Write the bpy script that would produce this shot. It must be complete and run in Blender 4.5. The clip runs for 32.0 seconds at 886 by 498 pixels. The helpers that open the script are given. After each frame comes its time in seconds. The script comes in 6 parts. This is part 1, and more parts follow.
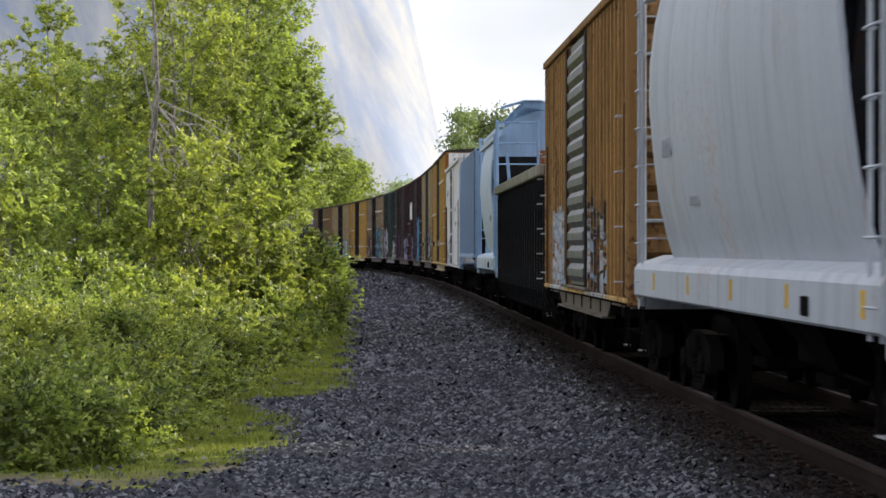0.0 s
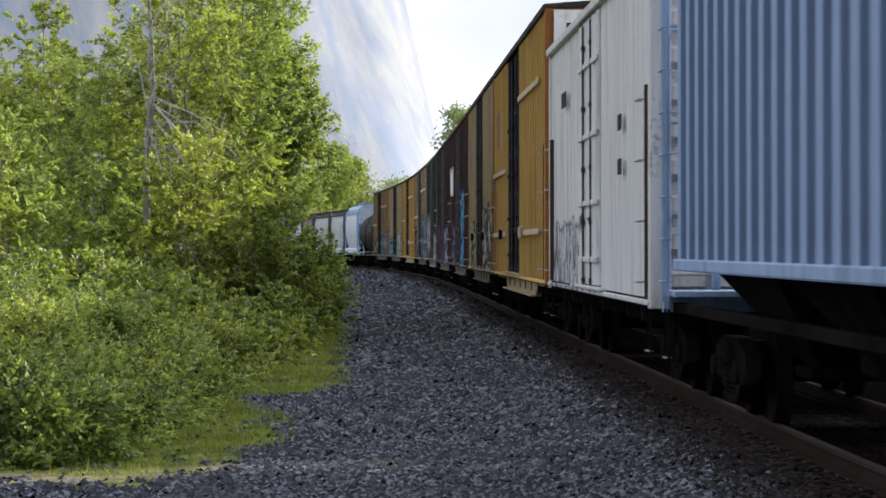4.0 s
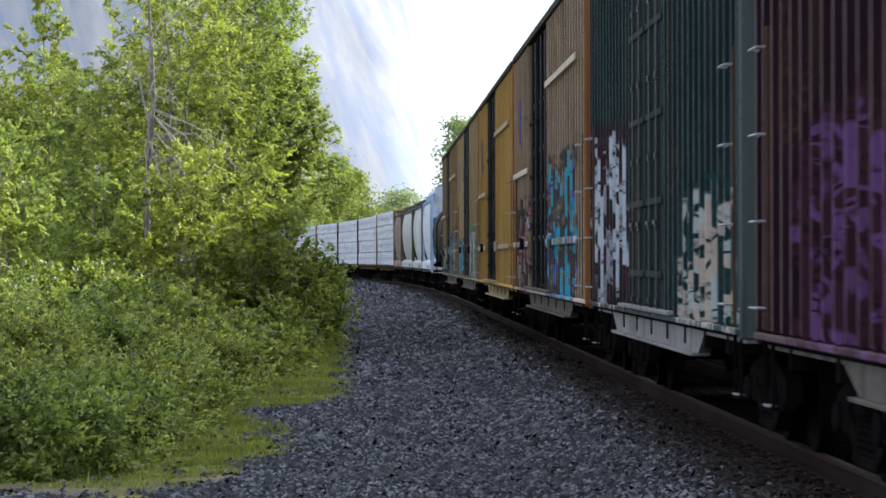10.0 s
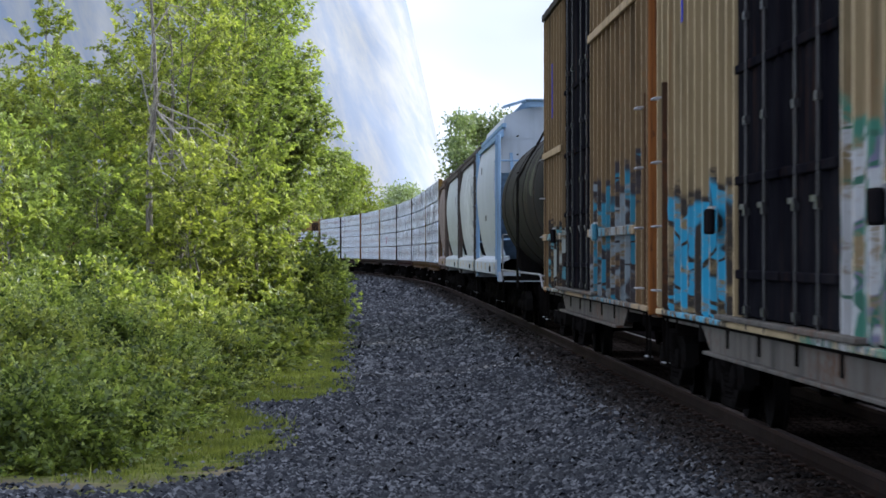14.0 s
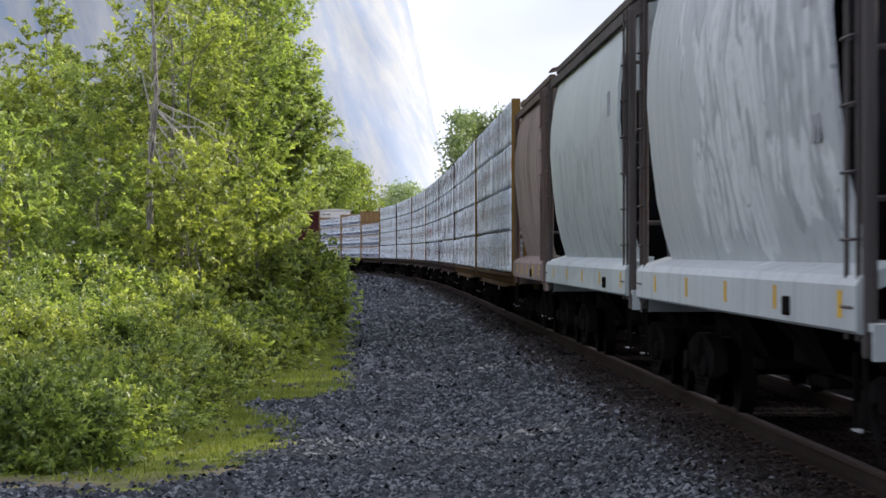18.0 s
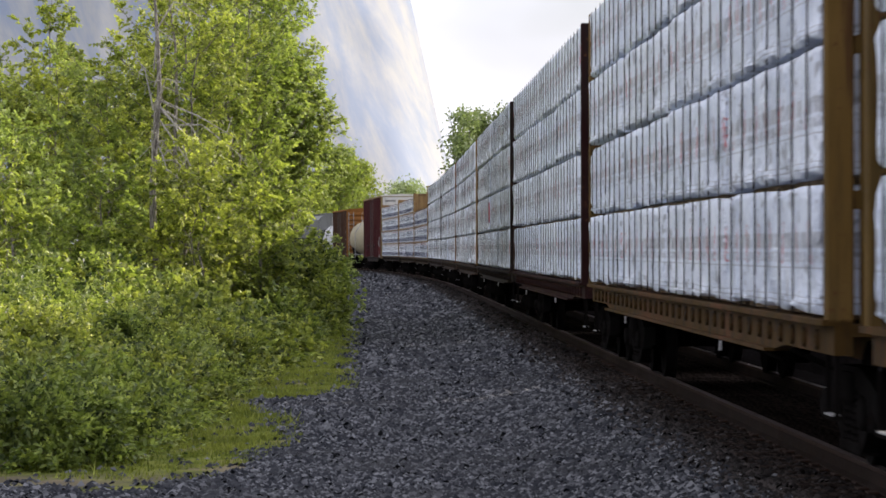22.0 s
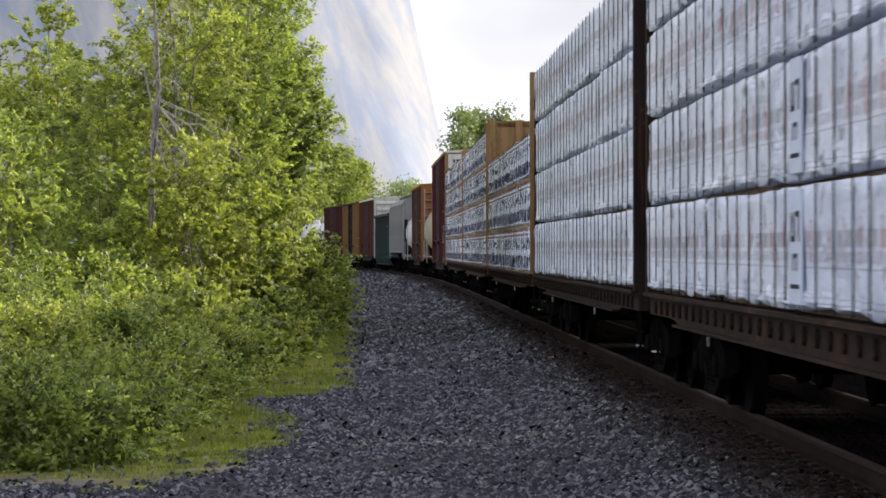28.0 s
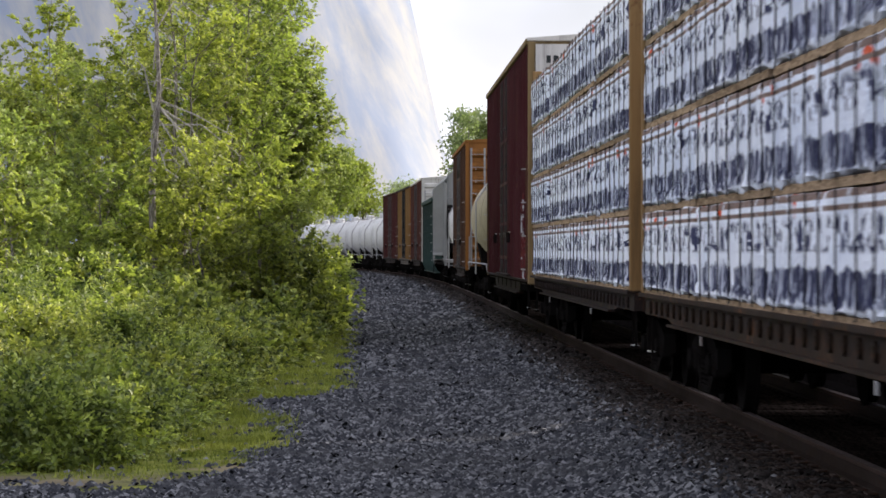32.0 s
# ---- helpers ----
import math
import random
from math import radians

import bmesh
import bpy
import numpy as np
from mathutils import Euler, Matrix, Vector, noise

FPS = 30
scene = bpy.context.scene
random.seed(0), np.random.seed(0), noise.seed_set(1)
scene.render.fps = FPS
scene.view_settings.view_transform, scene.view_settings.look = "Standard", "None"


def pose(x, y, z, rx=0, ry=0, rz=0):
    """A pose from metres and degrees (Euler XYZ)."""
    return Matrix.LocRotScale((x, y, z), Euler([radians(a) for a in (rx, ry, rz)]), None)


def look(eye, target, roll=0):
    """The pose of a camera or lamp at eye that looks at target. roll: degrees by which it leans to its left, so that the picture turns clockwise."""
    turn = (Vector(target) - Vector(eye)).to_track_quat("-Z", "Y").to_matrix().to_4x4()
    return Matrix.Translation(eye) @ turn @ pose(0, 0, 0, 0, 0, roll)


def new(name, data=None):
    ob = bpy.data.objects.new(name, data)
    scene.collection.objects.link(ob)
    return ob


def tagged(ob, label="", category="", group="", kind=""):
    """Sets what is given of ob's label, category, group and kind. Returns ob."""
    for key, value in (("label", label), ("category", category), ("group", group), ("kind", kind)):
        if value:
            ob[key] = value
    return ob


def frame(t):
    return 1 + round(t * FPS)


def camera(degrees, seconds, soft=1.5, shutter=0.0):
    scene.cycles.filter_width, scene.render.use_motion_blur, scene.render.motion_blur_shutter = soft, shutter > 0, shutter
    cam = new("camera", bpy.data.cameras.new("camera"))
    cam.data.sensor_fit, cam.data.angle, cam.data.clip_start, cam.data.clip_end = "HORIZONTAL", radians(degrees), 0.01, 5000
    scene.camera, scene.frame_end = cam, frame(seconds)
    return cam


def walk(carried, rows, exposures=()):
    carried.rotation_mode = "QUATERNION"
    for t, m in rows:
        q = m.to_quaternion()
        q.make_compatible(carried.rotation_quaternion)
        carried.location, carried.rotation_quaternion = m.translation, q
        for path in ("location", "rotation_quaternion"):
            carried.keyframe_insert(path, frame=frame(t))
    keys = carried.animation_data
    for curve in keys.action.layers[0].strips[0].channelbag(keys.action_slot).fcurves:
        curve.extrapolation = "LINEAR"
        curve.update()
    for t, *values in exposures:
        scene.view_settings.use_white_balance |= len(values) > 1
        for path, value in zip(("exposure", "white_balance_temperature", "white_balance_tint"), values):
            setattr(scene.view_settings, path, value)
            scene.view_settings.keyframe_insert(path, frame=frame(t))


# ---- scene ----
# One telephoto view along a curved railway track; z = 0 is the top of the rails.
cam = camera(15.37, 32.0, soft=1.6, shutter=0.3)
EYE_Z = 1.584
# Small tremor of the tripod: seconds, tilt, pan and lean in degrees.
walk(cam, [(t, pose(0, 0, EYE_Z, 90.0175 + tilt, 0, pan) @ pose(0, 0, 0, 0, 0, lean)) for t, tilt, pan, lean in (
    (0, -0.003, -0.001, 0.02), (0.5, -0.074, -0.052, -0.02), (1, -0.073, -0.030, -0.01), (1.5, -0.082, -0.038, -0.12), (2, -0.079, -0.008, 0.01),
    (2.5, -0.044, -0.020, -0.04), (3, -0.032, -0.024, 0.02), (3.5, -0.059, -0.052, -0.02), (5.5, -0.024, -0.050, -0.14), (6, -0.075, -0.045, -0.14),
    (6.5, -0.070, -0.031, -0.06), (7, 0.011, -0.006, 0.14), (7.5, 0.065, -0.059, 0.01), (8, 0.081, -0.012, 0.05), (8.5, 0.079, 0.019, -0.00),
    (9, 0.192, -0.032, -0.14), (9.5, -0.148, -0.012, 0.11), (10, 0.150, -0.063, -0.13), (10.5, 0.035, -0.052, 0.14), (11, -0.053, -0.043, -0.00),
    (11.5, 0.038, -0.017, -0.08), (12, -0.002, 0.025, 0.10), (12.5, 0.053, -0.060, -0.14), (13, -0.004, -0.010, -0.04), (13.5, 0.024, 0.067, 0.02),
    (14, 0.058, -0.027, -0.03), (14.5, 0.047, -0.000, -0.14), (15, -0.029, 0.027, 0.02), (15.5, -0.025, 0.019, 0.04), (17.5, 0.007, -0.049, -0.07),
    (18, 0.035, -0.017, -0.05), (18.5, 0.052, 0.007, 0.03), (19, 0.021, -0.004, 0.12), (19.5, 0.006, -0.037, 0.00), (20, -0.031, 0.037, -0.01),
    (20.5, -0.079, 0.032, 0.01), (21, -0.025, 0.026, -0.09), (21.5, -0.034, 0.020, -0.07), (22, -0.005, 0.040, -0.09), (22.5, -0.045, -0.036, -0.14),
    (23, 0.080, -0.050, -0.04), (23.5, -0.004, 0.008, -0.14), (24, -0.036, 0.026, 0.05), (24.5, 0.077, 0.001, -0.14), (25, 0.054, 0.016, 0.14),
    (25.5, 0.002, -0.001, -0.09), (27.5, -0.013, 0.025, 0.14), (28, -0.016, 0.022, -0.09), (28.5, 0.007, 0.025, 0.01), (29, 0.034, -0.010, 0.10),
    (29.5, 0.007, -0.007, -0.01), (30, -0.003, 0.033, -0.12), (30.5, -0.006, 0.017, -0.03), (31, -0.023, 0.021, -0.07), (31.5, -0.005, 0.014, -0.11),
    (32, 0.001, 0.027, 0.01),
)],
     exposures=[(0, 0.54, 6200, 14), (3.5, 0.55, 6050, 14), (7, 0.72, 5800, 14), (11, 0.77, 5750, 13), (15, 0.55, 5550, 13), (18, 0.58, 5950, 15), (23, 0.51, 6350, 17), (32, 0.54, 6250, 17)])

# ---- world and sun ----
SUN_ELEV, SUN_AZ = 28.5, 64.0          # azimuth in degrees clockwise from +y
world = bpy.data.worlds.new("sky")
scene.world = world
world.use_nodes = True
wn, wl = world.node_tree.nodes, world.node_tree.links
wn.clear()
w_out = wn.new("ShaderNodeOutputWorld")
w_bg = wn.new("ShaderNodeBackground")
w_sky = wn.new("ShaderNodeTexSky")
w_sky.sky_type = "NISHITA"
w_sky.sun_disc = False
w_sky.sun_elevation, w_sky.sun_rotation = radians(SUN_ELEV), radians(SUN_AZ)
w_sky.air_density, w_sky.dust_density = 1.0, 2.0
w_geo = wn.new("ShaderNodeTexCoord")
w_map = wn.new("ShaderNodeMapping")
w_map.inputs["Scale"].default_value = (3, 3, 5)
w_noise = wn.new("ShaderNodeTexNoise")
w_noise.inputs["Scale"].default_value = 1.3
w_noise.inputs["Detail"].default_value = 5
w_ramp = wn.new("ShaderNodeValToRGB")
w_ramp.color_ramp.elements[0].position, w_ramp.color_ramp.elements[1].position = 0.22, 0.50
w_mix = wn.new("ShaderNodeMix")
w_mix.data_type = "RGBA"
w_mix.inputs[7].default_value = (10.7, 10.9, 11.4, 1)
w_bg.inputs["Strength"].default_value = 0.072
wl.new(w_geo.outputs["Generated"], w_map.inputs["Vector"])
wl.new(w_map.outputs["Vector"], w_noise.inputs["Vector"])
wl.new(w_noise.outputs["Fac"], w_ramp.inputs["Fac"])
wl.new(w_ramp.outputs["Color"], w_mix.inputs[0])
wl.new(w_sky.outputs["Color"], w_mix.inputs[6])
# an overcast sky is brighter overhead than near the horizon
w_sep = wn.new("ShaderNodeSeparateXYZ")
w_rise = wn.new("ShaderNodeMapRange")
w_rise.inputs["From Min"].default_value, w_rise.inputs["From Max"].default_value = 0.0, 0.75
w_rise.inputs["To Min"].default_value, w_rise.inputs["To Max"].default_value = 1.06, 1.22
w_bright = wn.new("ShaderNodeVectorMath")
w_bright.operation = "SCALE"
wl.new(w_geo.outputs["Generated"], w_sep.inputs[0])
wl.new(w_sep.outputs[2], w_rise.inputs["Value"])
wl.new(w_mix.outputs[2], w_bright.inputs[0])
wl.new(w_rise.outputs[0], w_bright.inputs["Scale"])
wl.new(w_bright.outputs[0], w_bg.inputs["Color"])
wl.new(w_bg.outputs["Background"], w_out.inputs["Surface"])

sun = new("sun", bpy.data.lights.new("sun", "SUN"))
sun.data.energy, sun.data.angle, sun.data.color = 5.0, radians(1.5), (1.0, 0.90, 0.72)
az, el = radians(SUN_AZ), radians(SUN_ELEV)
SUN_TO = Vector((math.sin(az) * math.cos(el), math.cos(az) * math.cos(el), math.sin(el)))
sun.matrix_world = look(SUN_TO * 60, (0, 0, 0))

# ---- the line of the track and the running of the train ----
KNOTS = (0, 40, 80, 130, 190, 270, 400, 900)
BENDS = (-0.000807, -0.00004, -0.000021, 0.000144, 0.000557, 0.000709, 0.000893, 0.0009)
ARC = np.arange(-700.0, 1000.5, 1.0)
bend = np.where(ARC < 0, -0.0003 * (ARC > -60), np.interp(ARC, KNOTS, BENDS))
turn = np.concatenate([[0], np.cumsum((bend[1:] + bend[:-1]) / 2)])
turn = turn - turn[700] + 0.03883
mid = (turn[1:] + turn[:-1]) / 2
LINE_X = np.concatenate([[0], np.cumsum(-np.sin(mid))])
LINE_Y = np.concatenate([[0], np.cumsum(np.cos(mid))])
LINE_X = LINE_X - LINE_X[700] + 4.6464
LINE_Y = LINE_Y - LINE_Y[700]


def track(s, side=0.0):
    """Centre of the track at arc s, moved to the left by side: x, y, heading."""
    x, y, h = (float(np.interp(s, ARC, a)) for a in (LINE_X, LINE_Y, turn))
    return x - side * math.cos(h), y - side * math.sin(h), h


SPEED_T = (0, 4, 8, 12, 16, 20, 24, 28, 32)
SPEED_V = (19.343, 18.938, 18.468, 18.407, 17.947, 17.521, 17.735, 17.530, 18.059)
RUN_T = np.arange(0, 32.01, 0.1)
run_v = np.interp(RUN_T, SPEED_T, SPEED_V)
RUN_S = np.concatenate([[0], np.cumsum((run_v[1:] + run_v[:-1]) * 0.05)])


def car_pose(s_mid, half, t):
    """The pose of a car whose middle sits at s_mid of the train, on two trucks half apart from it."""
    s = s_mid - float(np.interp(t, RUN_T, RUN_S))
    x0, y0, _ = track(s - half)
    x1, y1, _ = track(s + half)
    return pose((x0 + x1) / 2, (y0 + y1) / 2, 0, 0, 0, math.degrees(math.atan2(-(x1 - x0), y1 - y0)))


# ---- mesh helpers ----
class MB:
    """A light mesh builder: boxes, tubes, extruded outlines."""

    def __init__(self):
        self.v, self.f, self.smooth = [], [], False

    def add(self, vs, fs):
        n = len(self.v)
        self.v.extend(vs)
        self.f.extend([tuple(i + n for i in f) for f in fs])
        return self

    def box(self, x0, x1, y0, y1, z0, z1, c=0.0):
        if c <= 0:
            vs = [(x, y, z) for z in (z0, z1) for y in (y0, y1) for x in (x0, x1)]
            return self.add(vs, [(0, 2, 3, 1), (4, 5, 7, 6), (0, 1, 5, 4), (2, 6, 7, 3), (0, 4, 6, 2), (1, 3, 7, 5)])
        ring = lambda k, z: [(x0 + k, y0 + c, z), (x0 + c, y0 + k, z), (x1 - c, y0 + k, z), (x1 - k, y0 + c, z),
                             (x1 - k, y1 - c, z), (x1 - c, y1 - k, z), (x0 + c, y1 - k, z), (x0 + k, y1 - c, z)]
        vs = ring(c * 0.6, z0) + ring(0, z0 + c) + ring(0, z1 - c) + ring(c * 0.6, z1)
        fs = [tuple(range(7, -1, -1)), tuple(range(24, 32))]
        for r in range(3):
            fs += [(r * 8 + i, r * 8 + (i + 1) % 8, r * 8 + 8 + (i + 1) % 8, r * 8 + 8 + i) for i in range(8)]
        return self.add(vs, fs)

    def tube(self, p, q, r, n=6, r2=None):
        p, q = Vector(p), Vector(q)
        d = (q - p).normalized()
        a = d.orthogonal().normalized()
        b = d.cross(a)
        r2 = r if r2 is None else r2
        vs = [tuple(c + (a * math.cos(k * math.tau / n) + b * math.sin(k * math.tau / n)) * rr)
              for c, rr in ((p, r), (q, r2)) for k in range(n)]
        fs = [(k, (k + 1) % n, n + (k + 1) % n, n + k) for k in range(n)]
        return self.add(vs, fs + [tuple(range(n - 1, -1, -1)), tuple(range(n, 2 * n))])

    def path(self, pts, r, n=6):
        for a, b in zip(pts, pts[1:]):
            self.tube(a, b, r, n)
        return self

    def along(self, outline, y0, y1, cap=True):
        """An outline of (x, z), counter-clockwise seen from -y, drawn out from y0 to y1."""
        n = len(outline)
        vs = [(x, y, z) for y in (y0, y1) for x, z in outline]
        fs = [(k, (k + 1) % n, n + (k + 1) % n, n + k) for k in range(n)]
        if cap:
            fs += [tuple(range(n - 1, -1, -1)), tuple(range(n, 2 * n))]
        return self.add(vs, fs)

    def across(self, outline, x0, x1):
        """An outline of (y, z) drawn out from x0 to x1."""
        n = len(outline)
        vs = [(x, y, z) for x in (x0, x1) for y, z in outline]
        fs = [(k, n + k, n + (k + 1) % n, (k + 1) % n) for k in range(n)]
        return self.add(vs, fs + [tuple(range(n)), tuple(range(2 * n - 1, n - 1, -1))])

    def lathe(self, prof, centre, axis, n=20):
        """A profile of (distance along the axis, radius) turned round it. axis: 'x', 'y' or 'z'."""
        cx, cy, cz = centre
        vs, m = [], len(prof)
        for d, r in prof:
            for k in range(n):
                u, w = r * math.cos(k * math.tau / n), r * math.sin(k * math.tau / n)
                vs.append({"x": (cx + d, cy + u, cz + w), "y": (cx + u, cy + d, cz + w), "z": (cx + u, cy + w, cz + d)}[axis])
        fs = [(i * n + k, i * n + (k + 1) % n, i * n + n + (k + 1) % n, i * n + n + k) for i in range(m - 1) for k in range(n)]
        return self.add(vs, fs + [tuple(range(n - 1, -1, -1)), tuple(range((m - 1) * n, m * n))])

    def mesh(self, name, material, smooth=False):
        me = bpy.data.meshes.new(name)
        me.from_pydata(self.v, [], self.f)
        bm = bmesh.new()
        bm.from_mesh(me)
        bmesh.ops.recalc_face_normals(bm, faces=bm.faces)
        bm.to_mesh(me)
        bm.free()
        if smooth or self.smooth:
            me.polygons.foreach_set("use_smooth", [True] * len(me.polygons))
            me.set_sharp_from_angle(angle=radians(38))
        if material:
            me.materials.append(material)
        return me


def part(name, mb, material, parent, label="", smooth=False, at=None):
    """One mesh object under a thing or a part. mb: a builder or a mesh that is shared."""
    me = mb if isinstance(mb, bpy.types.Mesh) else mb.mesh(name, material, smooth)
    ob = new(name, me)
    ob.parent = parent
    if at is not None:
        ob.matrix_basis = at
    if label:
        ob["label"] = label
    return ob


def thing(name, label, category, group="", kind=""):
    return tagged(new(name), label, category, group, kind)


# ---- materials ----
class Nodes:
    def __init__(self, name):
        self.m = bpy.data.materials.new(name)
        self.m.use_nodes = True
        self.n, self.l = self.m.node_tree.nodes, self.m.node_tree.links
        self.b = self.n["Principled BSDF"]

    def put(self, kind, **inputs):
        nd = self.n.new(kind)
        for k, v in inputs.items():
            self.set(nd, k, v)
        return nd

    def set(self, nd, k, v):
        k = k.replace("_", " ")
        i = nd.inputs[int(k)] if k.isdigit() else nd.inputs[k]
        if isinstance(v, bpy.types.NodeSocket):
            self.l.new(v, i)
        else:
            i.default_value = v

    def math(self, op, a, b=0.0, clamp=False):
        nd = self.n.new("ShaderNodeMath")
        nd.operation, nd.use_clamp = op, clamp
        for i, v in enumerate((a, b)):
            if isinstance(v, bpy.types.NodeSocket):
                self.l.new(v, nd.inputs[i])
            else:
                nd.inputs[i].default_value = v
        return nd.outputs[0]

    def mix(self, fac, a, b, blend="MIX"):
        nd = self.n.new("ShaderNodeMix")
        nd.data_type, nd.blend_type = "RGBA", blend
        for i, v in ((0, fac), (6, a), (7, b)):
            if isinstance(v, bpy.types.NodeSocket):
                self.l.new(v, nd.inputs[i])
            else:
                nd.inputs[i].default_value = (*v, 1) if isinstance(v, tuple) and len(v) == 3 else v
        return nd.outputs[2]

    def coords(self, scale=(1, 1, 1), space="Object", offset=(0, 0, 0)):
        tc = self.n.new("ShaderNodeTexCoord")
        return self.put("ShaderNodeMapping", Vector=tc.outputs[space], Scale=scale, Location=offset).outputs[0]

    def noise(self, vec, scale, detail=3.0, rough=0.55, distort=0.0):
        return self.put("ShaderNodeTexNoise", Vector=vec, Scale=scale, Detail=detail, Roughness=rough, Distortion=distort).outputs["Fac"]

    def ramp(self, fac, lo, hi):
        if lo > hi:
            return self.math("SUBTRACT", 1.0, self.ramp(fac, hi, lo))
        nd = self.put("ShaderNodeMapRange", Value=fac, From_Min=lo, From_Max=hi)
        nd.interpolation_type = "SMOOTHSTEP"
        return nd.outputs[0]

    def bump(self, height, strength, dist):
        self.set(self.b, "Normal", self.put("ShaderNodeBump", Height=height, Strength=strength, Distance=dist).outputs[0])


def random_shade(nt, colour, amount):
    info = nt.n.new("ShaderNodeObjectInfo")
    v = nt.math("MULTIPLY_ADD", info.outputs["Random"], amount)
    nt.n[-1].inputs[2].default_value = 1 - amount / 2
    hsv = nt.put("ShaderNodeHueSaturation", Color=colour, Value=v)
    return hsv.outputs[0]


def paint(name, colour, rust=0.25, grime=0.4, rough=0.55, metal=0.0, tags=(), gloss=0.025, rust_colour=(0.10, 0.045, 0.022), off=0.0, fade=0.35):
    """Weathered railway paint: faded patches, streaks that run down, rust, and sprayed tags.
    tags: (y0, y1, z0, z1, cell size, colours) in the car's space."""
    nt = Nodes(name)
    obj = nt.coords(offset=(off, off * 1.7, 0))
    streak = nt.noise(nt.coords((1.7, 1.7, 0.16), offset=(off, off, 0)), 1.6, 6, 0.72)
    colour = tuple(c * 0.82 for c in colour)
    patch = nt.noise(obj, 0.55, 4, 0.6)
    fine = nt.noise(obj, 14, 4, 0.6)
    pale = tuple(min(1, c * 1.18 + 0.025) for c in colour)
    col = nt.mix(nt.math("MULTIPLY", nt.ramp(patch, 0.35, 0.7), fade), (*colour, 1), (*pale, 1))
    dark = tuple(c * 0.30 + 0.012 for c in colour)
    gf = nt.math("MULTIPLY", nt.ramp(streak, 0.46, 0.68), min(1.0, grime * 1.5))
    col = nt.mix(gf, col, (*dark, 1))
    thin = nt.noise(nt.coords((4.5, 4.5, 0.22), offset=(off * 2, off, 1.3)), 1.7, 5, 0.7)
    col = nt.mix(nt.math("MULTIPLY", nt.ramp(thin, 0.54, 0.70), min(1.0, grime + rust)), col, nt.mix(0.5, (*dark, 1), (*rust_colour, 1)))
    tc = nt.n.new("ShaderNodeTexCoord")
    sep = nt.put("ShaderNodeSeparateXYZ", Vector=tc.outputs["Object"])
    y, z = sep.outputs[1], sep.outputs[2]
    for k, (y0, y1, z0, z1, cell, colours) in enumerate(tags):
        # bent letter shapes: tall warped cells, filled in mixed inks, with dark outlines
        warp = nt.n.new("ShaderNodeTexNoise")
        nt.set(warp, "Vector", nt.coords((0, 1, 1), offset=(k * 7.3 + off, 0, 3.1)))
        nt.set(warp, "Scale", 0.8 / cell)
        nt.set(warp, "Detail", 2.0)
        bent = nt.put("ShaderNodeVectorMath")
        flat = nt.coords((0, 1.0, 0.42), offset=(k * 3.7 + off, 0, 0))
        nt.l.new(flat, bent.inputs[0])
        swing = nt.put("ShaderNodeVectorMath")
        swing.operation = "MULTIPLY"
        nt.l.new(warp.outputs["Color"], swing.inputs[0])
        swing.inputs[1].default_value = (0, cell * 1.9, cell * 1.2)
        nt.l.new(swing.outputs[0], bent.inputs[1])
        wob = nt.math("SUBTRACT", warp.outputs["Fac"], 0.5)
        ty = nt.math("DIVIDE", nt.math("ABSOLUTE", nt.math("SUBTRACT", y, (y0 + y1) / 2)), (y1 - y0) / 2)
        tz = nt.math("DIVIDE", nt.math("ABSOLUTE", nt.math("SUBTRACT", z, (z0 + z1) / 2)), (z1 - z0) / 2)
        edge = nt.math("ADD", nt.math("MAXIMUM", ty, tz), nt.math("MULTIPLY", wob, 1.3))
        # flowing shapes: bands of a soft field are the fills, its level lines the sprayed outlines
        soft = nt.noise(bent.outputs[0], 0.95 / cell, 1.5, 0.5, 0.6)
        loops = nt.noise(nt.coords((0, 1, 0.75), offset=(k * 5.1 + off, 0, 1.7)), 0.85 / cell, 1.0, 0.5, 1.2)
        tag = (*colours[0], 1)
        for i, c in enumerate(colours[1:]):
            lim = 0.42 + 0.24 * i / max(1, len(colours) - 1)
            tag = nt.mix(nt.ramp(soft, lim, lim + 0.015), tag, (*c, 1))
        ink = min(colours, key=sum)
        line = nt.math("MAXIMUM", nt.ramp(nt.math("ABSOLUTE", nt.math("SUBTRACT", soft, 0.46)), 0.020, 0.012), nt.ramp(nt.math("ABSOLUTE", nt.math("SUBTRACT", loops, 0.5)), 0.016, 0.009))
        tag = nt.mix(line, tag, (*tuple(c * 0.7 for c in ink), 1))
        mist = nt.noise(nt.coords((0, 1, 1), offset=(k * 2.3 + off, 0, 0)), 5.0, 4, 0.7)
        tag = nt.mix(nt.math("MULTIPLY", gf, 0.55), tag, (*dark, 1))
        gap = nt.math("MULTIPLY", nt.ramp(edge, 1.12, 1.04), nt.ramp(mist, 0.36, 0.50))
        tag = nt.mix(nt.ramp(edge, 0.96, 1.0), tag, (*ink, 1))
        col = nt.mix(nt.math("MULTIPLY", gap, 0.88), col, tag)
    rf = nt.math("MULTIPLY", nt.ramp(nt.math("ADD", nt.math("MULTIPLY", patch, 0.5), nt.math("MULTIPLY", fine, 0.5)), 0.60 - 0.12 * rust, 0.70 - 0.12 * rust), min(1.0, rust * 2))
    col = nt.mix(rf, col, (*rust_colour, 1))
    nt.set(nt.b, "Base Color", col)
    nt.set(nt.b, "Roughness", nt.math("ADD", nt.math("MULTIPLY", fine, 0.25), rough, True))
    nt.b.inputs["Metallic"].default_value = metal
    nt.b.inputs["Specular IOR Level"].default_value = gloss
    nt.bump(nt.math("ADD", fine, nt.math("MULTIPLY", patch, 3)), 0.25, 0.01)
    return nt.m


